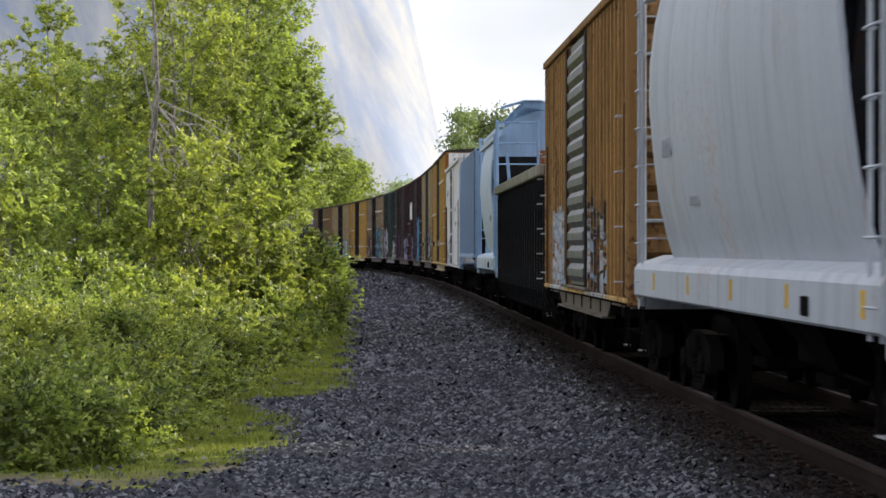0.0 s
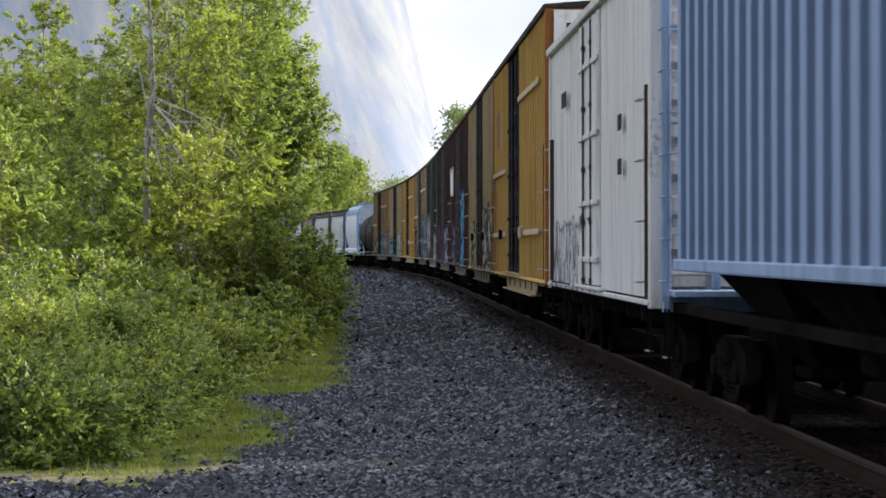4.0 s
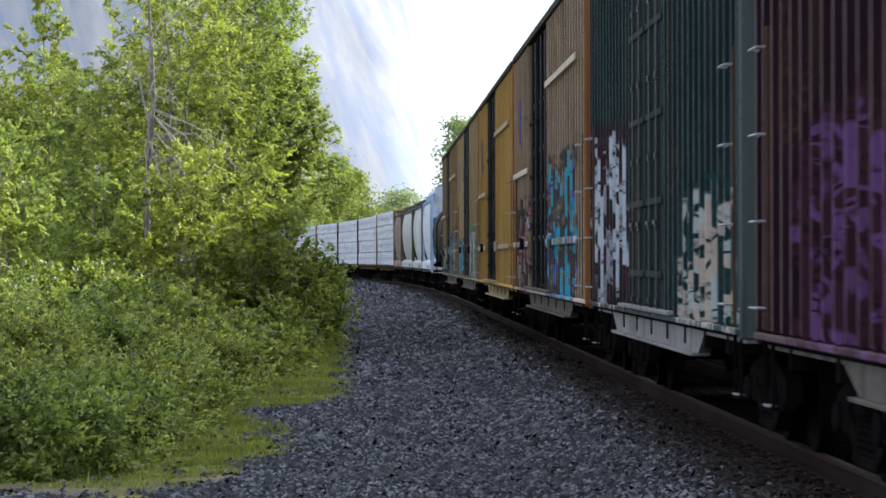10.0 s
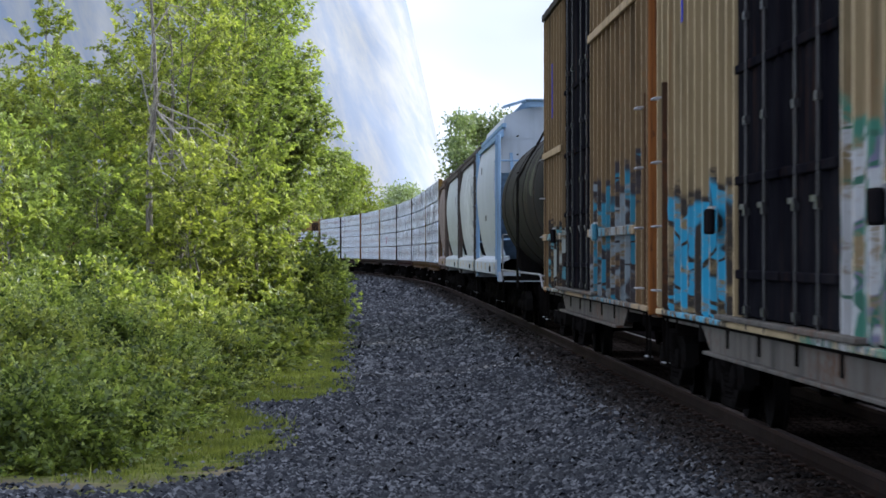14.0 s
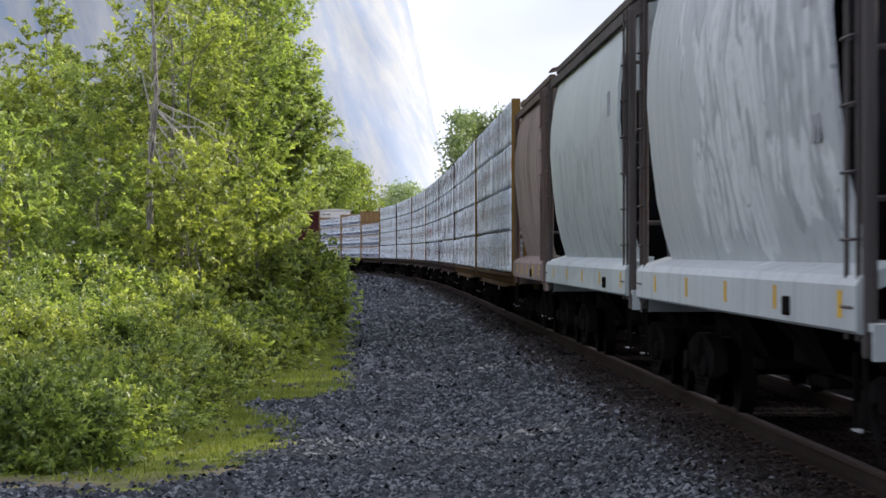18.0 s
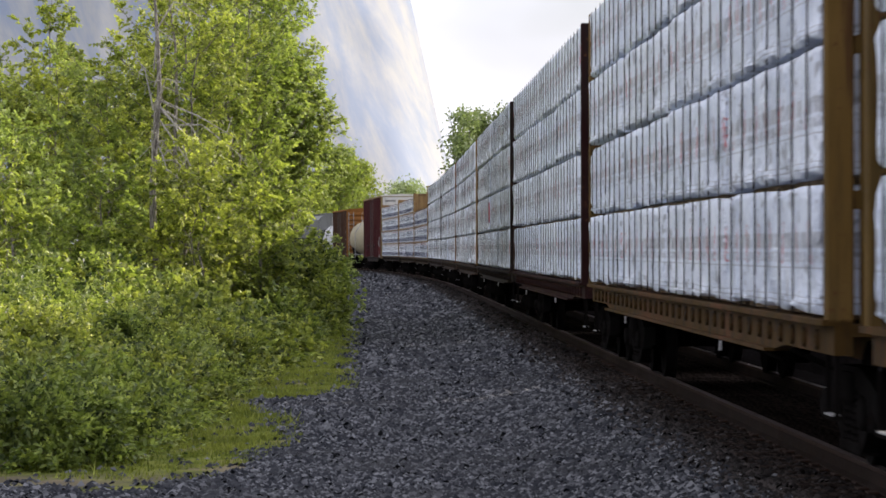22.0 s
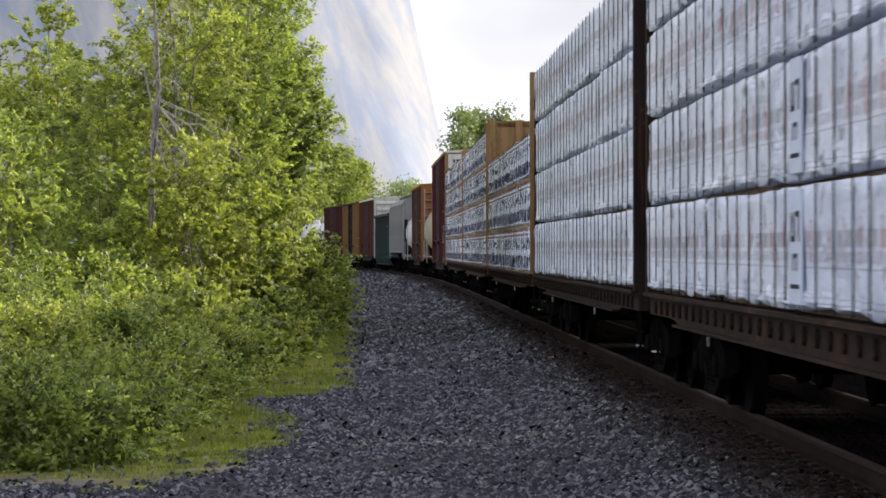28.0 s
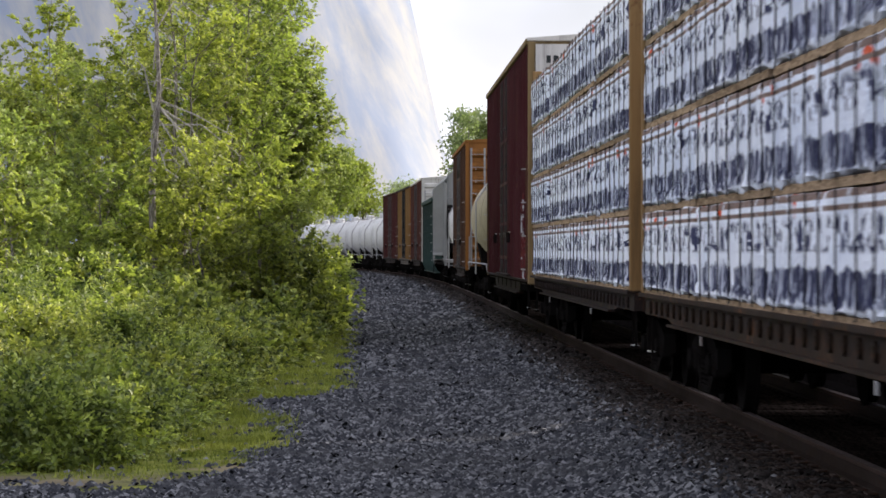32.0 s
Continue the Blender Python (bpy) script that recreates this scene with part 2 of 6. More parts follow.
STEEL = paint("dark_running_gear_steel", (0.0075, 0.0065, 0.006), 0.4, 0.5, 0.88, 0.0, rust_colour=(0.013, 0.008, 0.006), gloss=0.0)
RAIL_MAT = paint("rusty_rail_steel", (0.040, 0.025, 0.019), 0.5, 0.3, 0.65, 0.0, rust_colour=(0.042, 0.020, 0.012))
# web and foot of the rail, darker than its head
RAIL_WEB = paint("dark_rail_web_steel", (0.020, 0.013, 0.010), 0.5, 0.3, 0.75, 0.0, rust_colour=(0.030, 0.016, 0.010))
RAIL_TOP = paint("polished_rail_head", (0.20, 0.165, 0.15), 0.3, 0.3, 0.35, 0.6)
GRAB = paint("worn_grab_iron_steel", (0.40, 0.40, 0.41), 0.3, 0.3, 0.4, 0.6, gloss=0.3)

# gravel, sleepers and plants
def make_stone(name, dark, light, mid, power):
    nt = Nodes(name)
    info = nt.n.new("ShaderNodeNewGeometry")
    obj = nt.coords()
    f = nt.noise(obj, 38, 4, 0.65)
    base = nt.mix(nt.math("POWER", info.outputs["Random Per Island"], power), (*dark, 1), (*light, 1))
    base = nt.mix(nt.ramp(nt.noise(obj, 0.7, 3), 0.45, 0.7), base, nt.mix(0.5, base, (*mid, 1)))
    nt.set(nt.b, "Base Color", nt.mix(nt.math("MULTIPLY", f, 0.3), base, (*mid, 1)))
    nt.b.inputs["Roughness"].default_value = 0.7
    nt.b.inputs["Specular IOR Level"].default_value = 0.04
    nt.bump(f, 0.4, 0.006)
    return nt.m


def make_ground():
    nt = Nodes("gravel_and_soil_ground")
    obj = nt.coords()
    tc = nt.n.new("ShaderNodeTexCoord")
    stone = nt.put("ShaderNodeTexVoronoi", Vector=tc.outputs["Object"], Scale=17.0)
    tone = nt.put("ShaderNodeSeparateColor", Color=stone.outputs["Color"]).outputs[0]
    gravel = nt.mix(tone, (0.022, 0.022, 0.027, 1), (0.085, 0.086, 0.096, 1))
    gravel = nt.mix(nt.ramp(nt.noise(obj, 0.5, 4), 0.4, 0.75), gravel, (0.030, 0.028, 0.027, 1))
    n1 = nt.noise(obj, 0.9, 5, 0.6)
    grass = nt.mix(nt.ramp(nt.noise(obj, 2.4, 4), 0.35, 0.7), (0.100, 0.125, 0.028, 1), (0.230, 0.245, 0.060, 1))
    grass = nt.mix(nt.ramp(nt.noise(obj, 0.55, 4), 0.48, 0.66), grass, (0.24, 0.20, 0.13, 1))
    attr = nt.n.new("ShaderNodeAttribute")
    attr.attribute_name = "verge"
    mask = nt.ramp(nt.math("ADD", attr.outputs["Fac"], nt.math("MULTIPLY", nt.math("SUBTRACT", nt.noise(obj, 2.6, 5, 0.7), 0.5), 1.9)), 0.36, 0.66)
    soil = nt.n.new("ShaderNodeAttribute")
    soil.attribute_name = "soil"
    grass = nt.mix(nt.math("MULTIPLY", soil.outputs["Fac"], nt.ramp(n1, 0.3, 0.6)), grass, (0.135, 0.115, 0.085, 1))
    # oil stain of the track, with shade under the train and beyond painted in
    oil_shade = nt.n.new("ShaderNodeAttribute")
    oil_shade.attribute_name = "oil_shade"
    gravel = nt.mix(nt.math("MULTIPLY", oil_shade.outputs["Fac"], 0.92), gravel, (0.007, 0.0055, 0.005, 1))
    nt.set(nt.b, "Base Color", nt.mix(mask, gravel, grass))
    nt.b.inputs["Roughness"].default_value = 0.9
    nt.b.inputs["Specular IOR Level"].default_value = 0.0
    nt.bump(nt.math("ADD", stone.outputs["Distance"], nt.math("MULTIPLY", n1, 0.4)), 0.7, 0.04)
    return nt.m


def make_leaf(name, dark, light, through_light=0.35, gloss=0.5, young=(0.0, 0.0, 0.0)):
    """A thin leaf that lets light through; the attribute "young" marks the fresh leaves at the tips."""
    nt = Nodes(name)
    geo = nt.n.new("ShaderNodeNewGeometry")
    big = nt.noise(nt.coords(), 0.8, 3)
    f = nt.math("ADD", nt.math("MULTIPLY", geo.outputs["Random Per Island"], 0.6), nt.math("MULTIPLY", nt.ramp(big, 0.3, 0.7), 0.4))
    col = nt.mix(nt.math("POWER", f, 1.5), (*dark, 1), (*light, 1))
    if sum(young):
        age = nt.n.new("ShaderNodeAttribute")
        age.attribute_name = "young"
        col = nt.mix(age.outputs["Fac"], col, (*young, 1))
    info = nt.n.new("ShaderNodeObjectInfo")
    warm = nt.mix(nt.math("MULTIPLY", info.outputs["Random"], 0.55), (0.90, 1.0, 1.02, 1), (1.14, 1.05, 0.82, 1))
    col = nt.mix(1.0, col, warm, "MULTIPLY")
    nt.set(nt.b, "Base Color", col)
    nt.b.inputs["Roughness"].default_value = gloss
    nt.b.inputs["Specular IOR Level"].default_value = 0.40
    tr = nt.put("ShaderNodeBsdfTranslucent", Color=nt.mix(1.0, col, (1.15, 1.25, 0.60, 1), "MULTIPLY"))
    mx = nt.put("ShaderNodeMixShader", Fac=through_light)
    nt.l.new(nt.b.outputs[0], mx.inputs[1])
    nt.l.new(tr.outputs[0], mx.inputs[2])
    nt.l.new(mx.outputs[0], nt.n["Material Output"].inputs["Surface"])
    return nt.m


def make_bark(name, colour, pale):
    nt = Nodes(name)
    n = nt.noise(nt.coords((6, 6, 1.2)), 5, 5, 0.65)
    nt.set(nt.b, "Base Color", nt.mix(nt.ramp(n, 0.35, 0.65), (*colour, 1), (*pale, 1)))
    nt.b.inputs["Roughness"].default_value = 0.85
    nt.bump(n, 0.5, 0.02)
    return nt.m


def make_rock():
    nt = Nodes("hazy_snowy_mountain_rock")
    tc = nt.n.new("ShaderNodeTexCoord")
    tilt = nt.put("ShaderNodeMapping", Vector=tc.outputs["Object"], Rotation=(0, radians(24), 0)).outputs[0]
    spur = nt.noise(nt.put("ShaderNodeMapping", Vector=tilt, Scale=(0.028, 0.004, 0.0055)).outputs[0], 1.0, 7, 0.6, 0.7)
    fine = nt.noise(nt.put("ShaderNodeMapping", Vector=tilt, Scale=(0.11, 0.01, 0.03)).outputs[0], 1.0, 6, 0.65, 0.4)
    f = nt.ramp(nt.math("ADD", nt.math("MULTIPLY", spur, 0.72), nt.math("MULTIPLY", fine, 0.28)), 0.38, 0.64)
    # haze and shaded spurs go into a pale blue, lit snowy spurs into grey
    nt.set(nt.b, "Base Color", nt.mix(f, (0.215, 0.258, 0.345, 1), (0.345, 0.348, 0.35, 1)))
    nt.b.inputs["Roughness"].default_value = 0.9
    return nt.m


def make_wood(name, dark, light):
    nt = Nodes(name)
    g = nt.noise(nt.coords((9, 1.2, 9)), 3, 5, 0.6, 0.4)
    col = nt.mix(nt.ramp(g, 0.35, 0.68), (*dark, 1), (*light, 1))
    nt.set(nt.b, "Base Color", random_shade(nt, col, 0.4))
    nt.b.inputs["Roughness"].default_value = 0.85
    nt.b.inputs["Specular IOR Level"].default_value = 0.0
    nt.bump(g, 0.5, 0.012)
    return nt.m


STONE = make_stone("ballast_stone", (0.017, 0.019, 0.026), (0.235, 0.24, 0.256), (0.050, 0.051, 0.054), 3.2)
OILY_SHADED_STONE = make_stone("oily_shaded_ballast_stone", (0.010, 0.009, 0.009), (0.070, 0.060, 0.056), (0.020, 0.016, 0.015), 2.4)
GROUND, ROCK = make_ground(), make_rock()
SLEEPER = make_wood("creosoted_sleeper_timber", (0.013, 0.010, 0.009), (0.055, 0.043, 0.037))
LUMBER = make_wood("fresh_sawn_lumber", (0.20, 0.145, 0.095), (0.40, 0.30, 0.20))
LEAF_TREE = make_leaf("alder_leaf", (0.062, 0.088, 0.027), (0.480, 0.515, 0.130), 0.47, young=(0.68, 0.69, 0.19))
LEAF_PALE = make_leaf("pale_willow_leaf", (0.080, 0.105, 0.036), (0.500, 0.535, 0.170), 0.47, young=(0.68, 0.70, 0.23))
LEAF_BUSH = make_leaf("bramble_leaf", (0.018, 0.038, 0.014), (0.39, 0.43, 0.110), 0.40, 0.42, young=(0.74, 0.74, 0.19))
LEAF_FAR = make_leaf("distant_foliage_leaf", (0.130, 0.165, 0.040), (0.390, 0.410, 0.110), 0.5)
LEAF_DULL = make_leaf("dull_green_foliage_leaf", (0.12, 0.15, 0.07), (0.34, 0.37, 0.18), 0.42)
# distance haze is mixed into these pale leaf colours
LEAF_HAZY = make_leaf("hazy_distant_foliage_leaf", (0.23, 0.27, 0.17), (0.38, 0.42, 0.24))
GRASS = make_leaf("grass_blade", (0.120, 0.145, 0.025), (0.350, 0.365, 0.066), 0.25, 0.7)
BARK = make_bark("grey_alder_bark", (0.075, 0.065, 0.055), (0.26, 0.24, 0.21))
TWIG = make_bark("dead_twig_bark", (0.20, 0.185, 0.165), (0.42, 0.40, 0.36))

# ---- ground, ballast, track ----
GROUND_Z = -0.42


VERGE_Y = (20, 28, 31, 34.5, 38, 41, 43.5, 45.5, 47, 52, 60, 80, 110, 160, 250, 400)
VERGE_X = (-2.3, -2.1, -1.85, -1.6, -1.75, -2.45, -2.40, -1.5, -1.38, -1.45, -1.7, -2.1, -3.0, -5.0, -11.0, -33.0)


def verge(x, y):
    """How far a point lies inside the grass verge, in metres (negative: on the gravel)."""
    ragged = 0.16 * np.sin(3.1 * x + 1.3 * y) + 0.12 * np.sin(6.3 * y - 4.1 * x) + 0.08 * np.sin(13 * x + 9 * y)
    return np.minimum(np.interp(y, VERGE_Y, VERGE_X) - x, (y - 27.9 + 0.5 * np.sin(1.7 * x + 0.6) + 0.35 * np.sin(4.3 * x)) * 0.35) + ragged


def ground_z(x, y):
    """Height of the ground: a ballast bed round the track, a flat verge beside it."""
    s = np.interp(y, LINE_Y, ARC)
    cx = np.interp(s, ARC, LINE_X)
    d = np.abs(x - cx)
    bed = np.interp(d, [0, 1.30, 1.45, 2.0, 3.1, 60], [-0.20, -0.20, -0.195, -0.24, GROUND_Z, GROUND_Z])
    # an unseen bank, added beyond the track to block light under the train
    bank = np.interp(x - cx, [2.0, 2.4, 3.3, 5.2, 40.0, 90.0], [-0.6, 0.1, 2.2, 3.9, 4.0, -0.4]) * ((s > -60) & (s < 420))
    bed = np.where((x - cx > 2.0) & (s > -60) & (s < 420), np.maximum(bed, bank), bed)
    far = np.clip((d - 60) / 300, 0, 1) * -1.0
    return bed + far


def build_ground():
    ys = np.concatenate([[-4000, -1500, -700, -300, -120, -40], np.arange(0, 20, 1.0), np.arange(20, 70, 0.4), np.arange(70, 140, 0.8), np.arange(140, 500, 6), [560, 700, 1000, 1600, 2600, 4300]])
    xs = np.concatenate([[-4000, -1500, -500, -150, -60, -30], np.arange(-14, -4, 0.4), np.arange(-4, 3, 0.2), np.arange(3, 11, 0.35), np.arange(11, 30, 3), [40, 70, 150, 500, 1500, 4000]])
    gx, gy = np.meshgrid(xs, ys)
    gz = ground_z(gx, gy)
    rng = np.random.default_rng(3)
    gz = gz + rng.normal(0, 0.008, gz.shape) * (np.abs(gx) < 15)
    verts = np.stack([gx, gy, gz], -1).reshape(-1, 3)
    ny, nx = gx.shape
    idx = np.arange(ny * nx).reshape(ny, nx)
    faces = np.stack([idx[:-1, :-1], idx[:-1, 1:], idx[1:, 1:], idx[1:, :-1]], -1).reshape(-1, 4)
    me = bpy.data.meshes.new("ground")
    me.from_pydata(verts.tolist(), [], faces.tolist())
    me.materials.append(GROUND)
    inside = verge(verts[:, 0], verts[:, 1])
    far_side = np.interp(verts[:, 1], LINE_Y, LINE_X)
    inside = np.where(verts[:, 0] > far_side + 4.6, verts[:, 0] - far_side - 4.6, np.where(verts[:, 0] > far_side, -1.0, inside))
    me.attributes.new("verge", "FLOAT", "POINT").data.foreach_set("value", np.clip(0.5 + inside * 1.6, 0, 1).astype(np.float32))
    bare = np.exp(-((verts[:, 1] - 28.5) / 0.9) ** 2) * (verts[:, 0] < -1.9)
    me.attributes.new("soil", "FLOAT", "POINT").data.foreach_set("value", bare.astype(np.float32))
    # far side darkened wide: shade behind the train put into the ground colour
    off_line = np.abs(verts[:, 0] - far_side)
    me.attributes.new("oil_shade", "FLOAT", "POINT").data.foreach_set("value", np.clip((np.where(verts[:, 0] > far_side, 5.2, 1.75) - off_line) / 0.5, 0, 1).astype(np.float32))
    tagged(new("ground", me), "dark grey gravel ground with a mossy grass verge", "ground", kind="structure")


def soup(name, verts, faces, material, smooth=False):
    """A mesh from arrays of many small loose pieces."""
    me = bpy.data.meshes.new(name)
    k = faces.shape[1]
    me.vertices.add(len(verts))
    me.vertices.foreach_set("co", np.ascontiguousarray(verts, dtype=np.float32).ravel())
    me.loops.add(faces.size)
    me.loops.foreach_set("vertex_index", np.ascontiguousarray(faces, dtype=np.int32).ravel())
    me.polygons.add(len(faces))
    me.polygons.foreach_set("loop_start", np.arange(0, faces.size, k, dtype=np.int32))
    me.polygons.foreach_set("loop_total", np.full(len(faces), k, dtype=np.int32))
    if smooth:
        me.polygons.foreach_set("use_smooth", np.ones(len(faces), dtype=bool))
    me.update(calc_edges=True)
    me.materials.append(material)
    return me


def build_ballast():
    """Loose angular stones on the bed, thick near the eye and thinner far off."""
    rng = np.random.default_rng(11)
    spots = []
    for y0, y1, per, size in ((19, 34, 560, 0.030), (34, 52, 330, 0.036), (52, 85, 130, 0.050), (85, 150, 40, 0.070), (150, 270, 14, 0.115)):
        n = int((y1 - y0) * 7.4 * per)
        y = rng.uniform(y0, y1, n)
        cx = np.interp(y, LINE_Y, LINE_X)
        x = cx - 0.4 - rng.uniform(0, 7.4, n)
        # keep off the grass verge and off the rail
        ok = (verge(x, y) < rng.normal(0, 0.12, n)) | (rng.random(n) < 0.02)
        ok &= (np.abs(x - (cx - 0.75)) > 0.12)
        ok &= x > cx - 7.6
        ok &= (cx - x > 1.32) | (rng.random(n) < 0.45)
        spots.append(np.stack([x, y, rng.uniform(0.6, 1.5, n) * size], -1)[ok])
    p = np.concatenate(spots)
    n = len(p)
    # an eight-cornered lump
    base = np.array([(1, 0, .1), (.3, .9, -.1), (-.8, .5, .15), (-.7, -.6, -.1), (.4, -.9, .1), (0.1, 0.1, .8)])
    faces = np.array([(0, 1, 5), (1, 2, 5), (2, 3, 5), (3, 4, 5), (4, 0, 5)])
    a = rng.uniform(0, math.tau, n)
    v = base[None] * (1 + rng.normal(0, 0.22, (n, 6, 3))) * p[:, 2][:, None, None]
    v[:, :, 0] *= rng.uniform(0.8, 1.5, n)[:, None]
    v[:, :, 2] += v[:, :, 0] * rng.normal(0, 0.35, n)[:, None]
    ca, sa = np.cos(a)[:, None], np.sin(a)[:, None]
    vx, vy = v[:, :, 0] * ca - v[:, :, 1] * sa, v[:, :, 0] * sa + v[:, :, 1] * ca
    z = ground_z(p[:, 0], p[:, 1])[:, None] + v[:, :, 2] + 0.004
    verts = np.stack([vx + p[:, 0][:, None], vy + p[:, 1][:, None], z], -1).reshape(-1, 3)
    f = (faces[None] + (np.arange(n) * 6)[:, None, None]).reshape(-1, 3)
    f = f.reshape(n, 5, 3)
    # stones beneath the cars: oily brown, with the train's shade added to the colour
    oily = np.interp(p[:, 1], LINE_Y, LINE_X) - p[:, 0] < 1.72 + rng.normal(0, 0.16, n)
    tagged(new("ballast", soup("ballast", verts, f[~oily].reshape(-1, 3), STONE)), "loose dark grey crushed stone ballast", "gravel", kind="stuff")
    tagged(new("track_ballast", soup("track_ballast", verts, f[oily].reshape(-1, 3), OILY_SHADED_STONE)), "oily brown-black ballast along the rails, train shade painted in", "gravel", kind="stuff")


def build_track():
    line = thing("railway_track", "curved railway track with brown rails on timber sleepers", "railway track", kind="structure")
    head = [(-0.036, 0.0), (0.036, 0.0), (0.036, -0.032), (0.010, -0.045), (0.010, -0.135), (0.070, -0.150), (0.070, -0.165),
            (-0.070, -0.165), (-0.070, -0.150), (-0.010, -0.135), (-0.010, -0.045), (-0.036, -0.032)]
    stations = list(range(-640, 0, 20)) + list(range(0, 420, 4)) + list(range(420, 900, 15))
    for side in (0.752, -0.752):
        mb = MB()
        n = len(head)
        for s in stations:
            for dx, z in head:
                x, y, h = track(s, side - dx)
                mb.v.append((x, y, z))
        for i in range(len(stations) - 1):
            for k in range(n):
                mb.f.append((i * n + k, i * n + (k + 1) % n, i * n + n + (k + 1) % n, i * n + n + k))
        me = mb.mesh("rail", RAIL_MAT)
        me.materials.append(RAIL_TOP)
        me.materials.append(RAIL_WEB)
        for pol in me.polygons:
            if pol.normal.z > 0.9 and pol.center.z > -0.01:
                pol.material_index = 1
            elif pol.center.z < -0.04:
                pol.material_index = 2
        part("rail", me, None, line)
    tie = MB().box(-1.30, 1.30, -0.115, 0.115, -0.34, -0.165, 0.012).mesh("sleeper", SLEEPER)
    plate = MB().box(-0.13, 0.13, -0.10, 0.10, -0.166, -0.152, 0.004).mesh("tie_plate", RAIL_MAT)
    rng = random.Random(5)
    far = MB()
    s = -120.0
    while s < 330:
        x, y, h = track(s)
        m = pose(x + rng.uniform(-0.04, 0.04), y, rng.uniform(-0.012, 0.004), 0, 0, math.degrees(h) + rng.uniform(-1.2, 1.2))
        if 14 < s < 100:
            ob = part("sleeper", tie, None, line, at=m)
            if s < 60:
                part("tie_plate", plate, None, ob, at=pose(-0.752, 0, 0.004))
        else:
            mb = MB().box(-1.30, 1.30, -0.115, 0.115, -0.34, -0.165)
            far.add([tuple(m @ Vector(v)) for v in mb.v], mb.f)
        s += 0.52
    tagged(part("distant_sleepers", far, SLEEPER, line), kind="stuff")


# ---- plants ----
LEAF_SHAPE = np.array([(0, 0, 0), (0.30, 0.34, 0.09), (0.20, 0.74, 0.05), (0, 1.0, -0.10), (-0.20, 0.74, 0.05), (-0.30, 0.34, 0.09)])
LEAF_FACES = np.array([(0, 1, 2), (0, 2, 3), (0, 3, 4), (0, 4, 5)])


def unit(v):
    return v / np.maximum(np.linalg.norm(v, axis=-1, keepdims=True), 1e-6)


def leaf_mesh(name, roots, ways, faces_up, sizes, material, young=None):
    """Many folded leaves: each grows from its root along its way, its upper side turned to faces_up."""
    n = len(roots)
    way = unit(ways)
    nrm = unit(faces_up - way * np.sum(faces_up * way, 1)[:, None])
    side = np.cross(way, nrm)
    v = LEAF_SHAPE[None] * np.asarray(sizes)[:, None, None]
    verts = (v[:, :, :1] * side[:, None] + v[:, :, 1:2] * way[:, None] + v[:, :, 2:] * nrm[:, None] + roots[:, None, :]).reshape(-1, 3)
    f = (LEAF_FACES[None] + (np.arange(n) * 6)[:, None, None]).reshape(-1, 3)
    me = soup(name, verts, f, material)
    if young is not None:
        me.attributes.new("young", "FLOAT", "POINT").data.foreach_set("value", np.repeat(np.clip(young, 0, 1), 6).astype(np.float32))
    return me


def sprays(rng, p, d, length, per, size, droop=0.15):
    """Leaves set left and right along many shoots: root, way, upper side, size and youth of each."""
    n = len(p)
    d = unit(d)
    t = (np.arange(per) + 0.6) / per
    side = unit(np.cross(d, np.array((0, 0, 1.0)) + rng.normal(0, 0.35, (n, 3))))
    up = np.cross(side, d)
    sag = np.zeros((n, per, 3))
    sag[:, :, 2] = -droop * (t ** 2)[None] * length[:, None]
    roots = p[:, None] + d[:, None] * (t[None] * length[:, None])[..., None] + sag
    hand = np.where(np.arange(per) % 2, 1.0, -1.0)[None, :, None]
    ways = d[:, None] * 0.75 + side[:, None] * hand * (0.95 - 0.5 * t)[None, :, None] + rng.normal(0, 0.32, (n, per, 3))
    ways[:, :, 2] -= 0.18
    face = up[:, None] * 0.6 + np.array((0, 0, 0.35)) + np.array(SUN_TO) * 0.45 + rng.normal(0, 0.50, (n, per, 3))
    sz = size * (1.12 - 0.45 * t)[None] * rng.uniform(0.65, 1.25, (n, per))
    fresh = np.clip((t[None] - 0.35) * 1.2, 0, 1) * rng.uniform(0, 1, (n, 1)) + rng.normal(0, 0.06, (n, per))
    return [a.reshape(-1, *a.shape[2:]) for a in (roots, ways, face, sz, fresh)]


def leaf_cloud(name, centres, size, material, rng, facing, jitter=0.25, loose=0.55):
    """Many small leaves round the given points, each turned roughly towards its facing."""
    n = len(centres)
    way = rng.normal(0, 1, (n, 3))
    way[:, 2] -= 0.35
    return leaf_mesh(name, centres, way, facing + rng.normal(0, loose, (n, 3)), size * rng.uniform(1 - jitter * 1.6, 1 + jitter * 1.6, n), material)


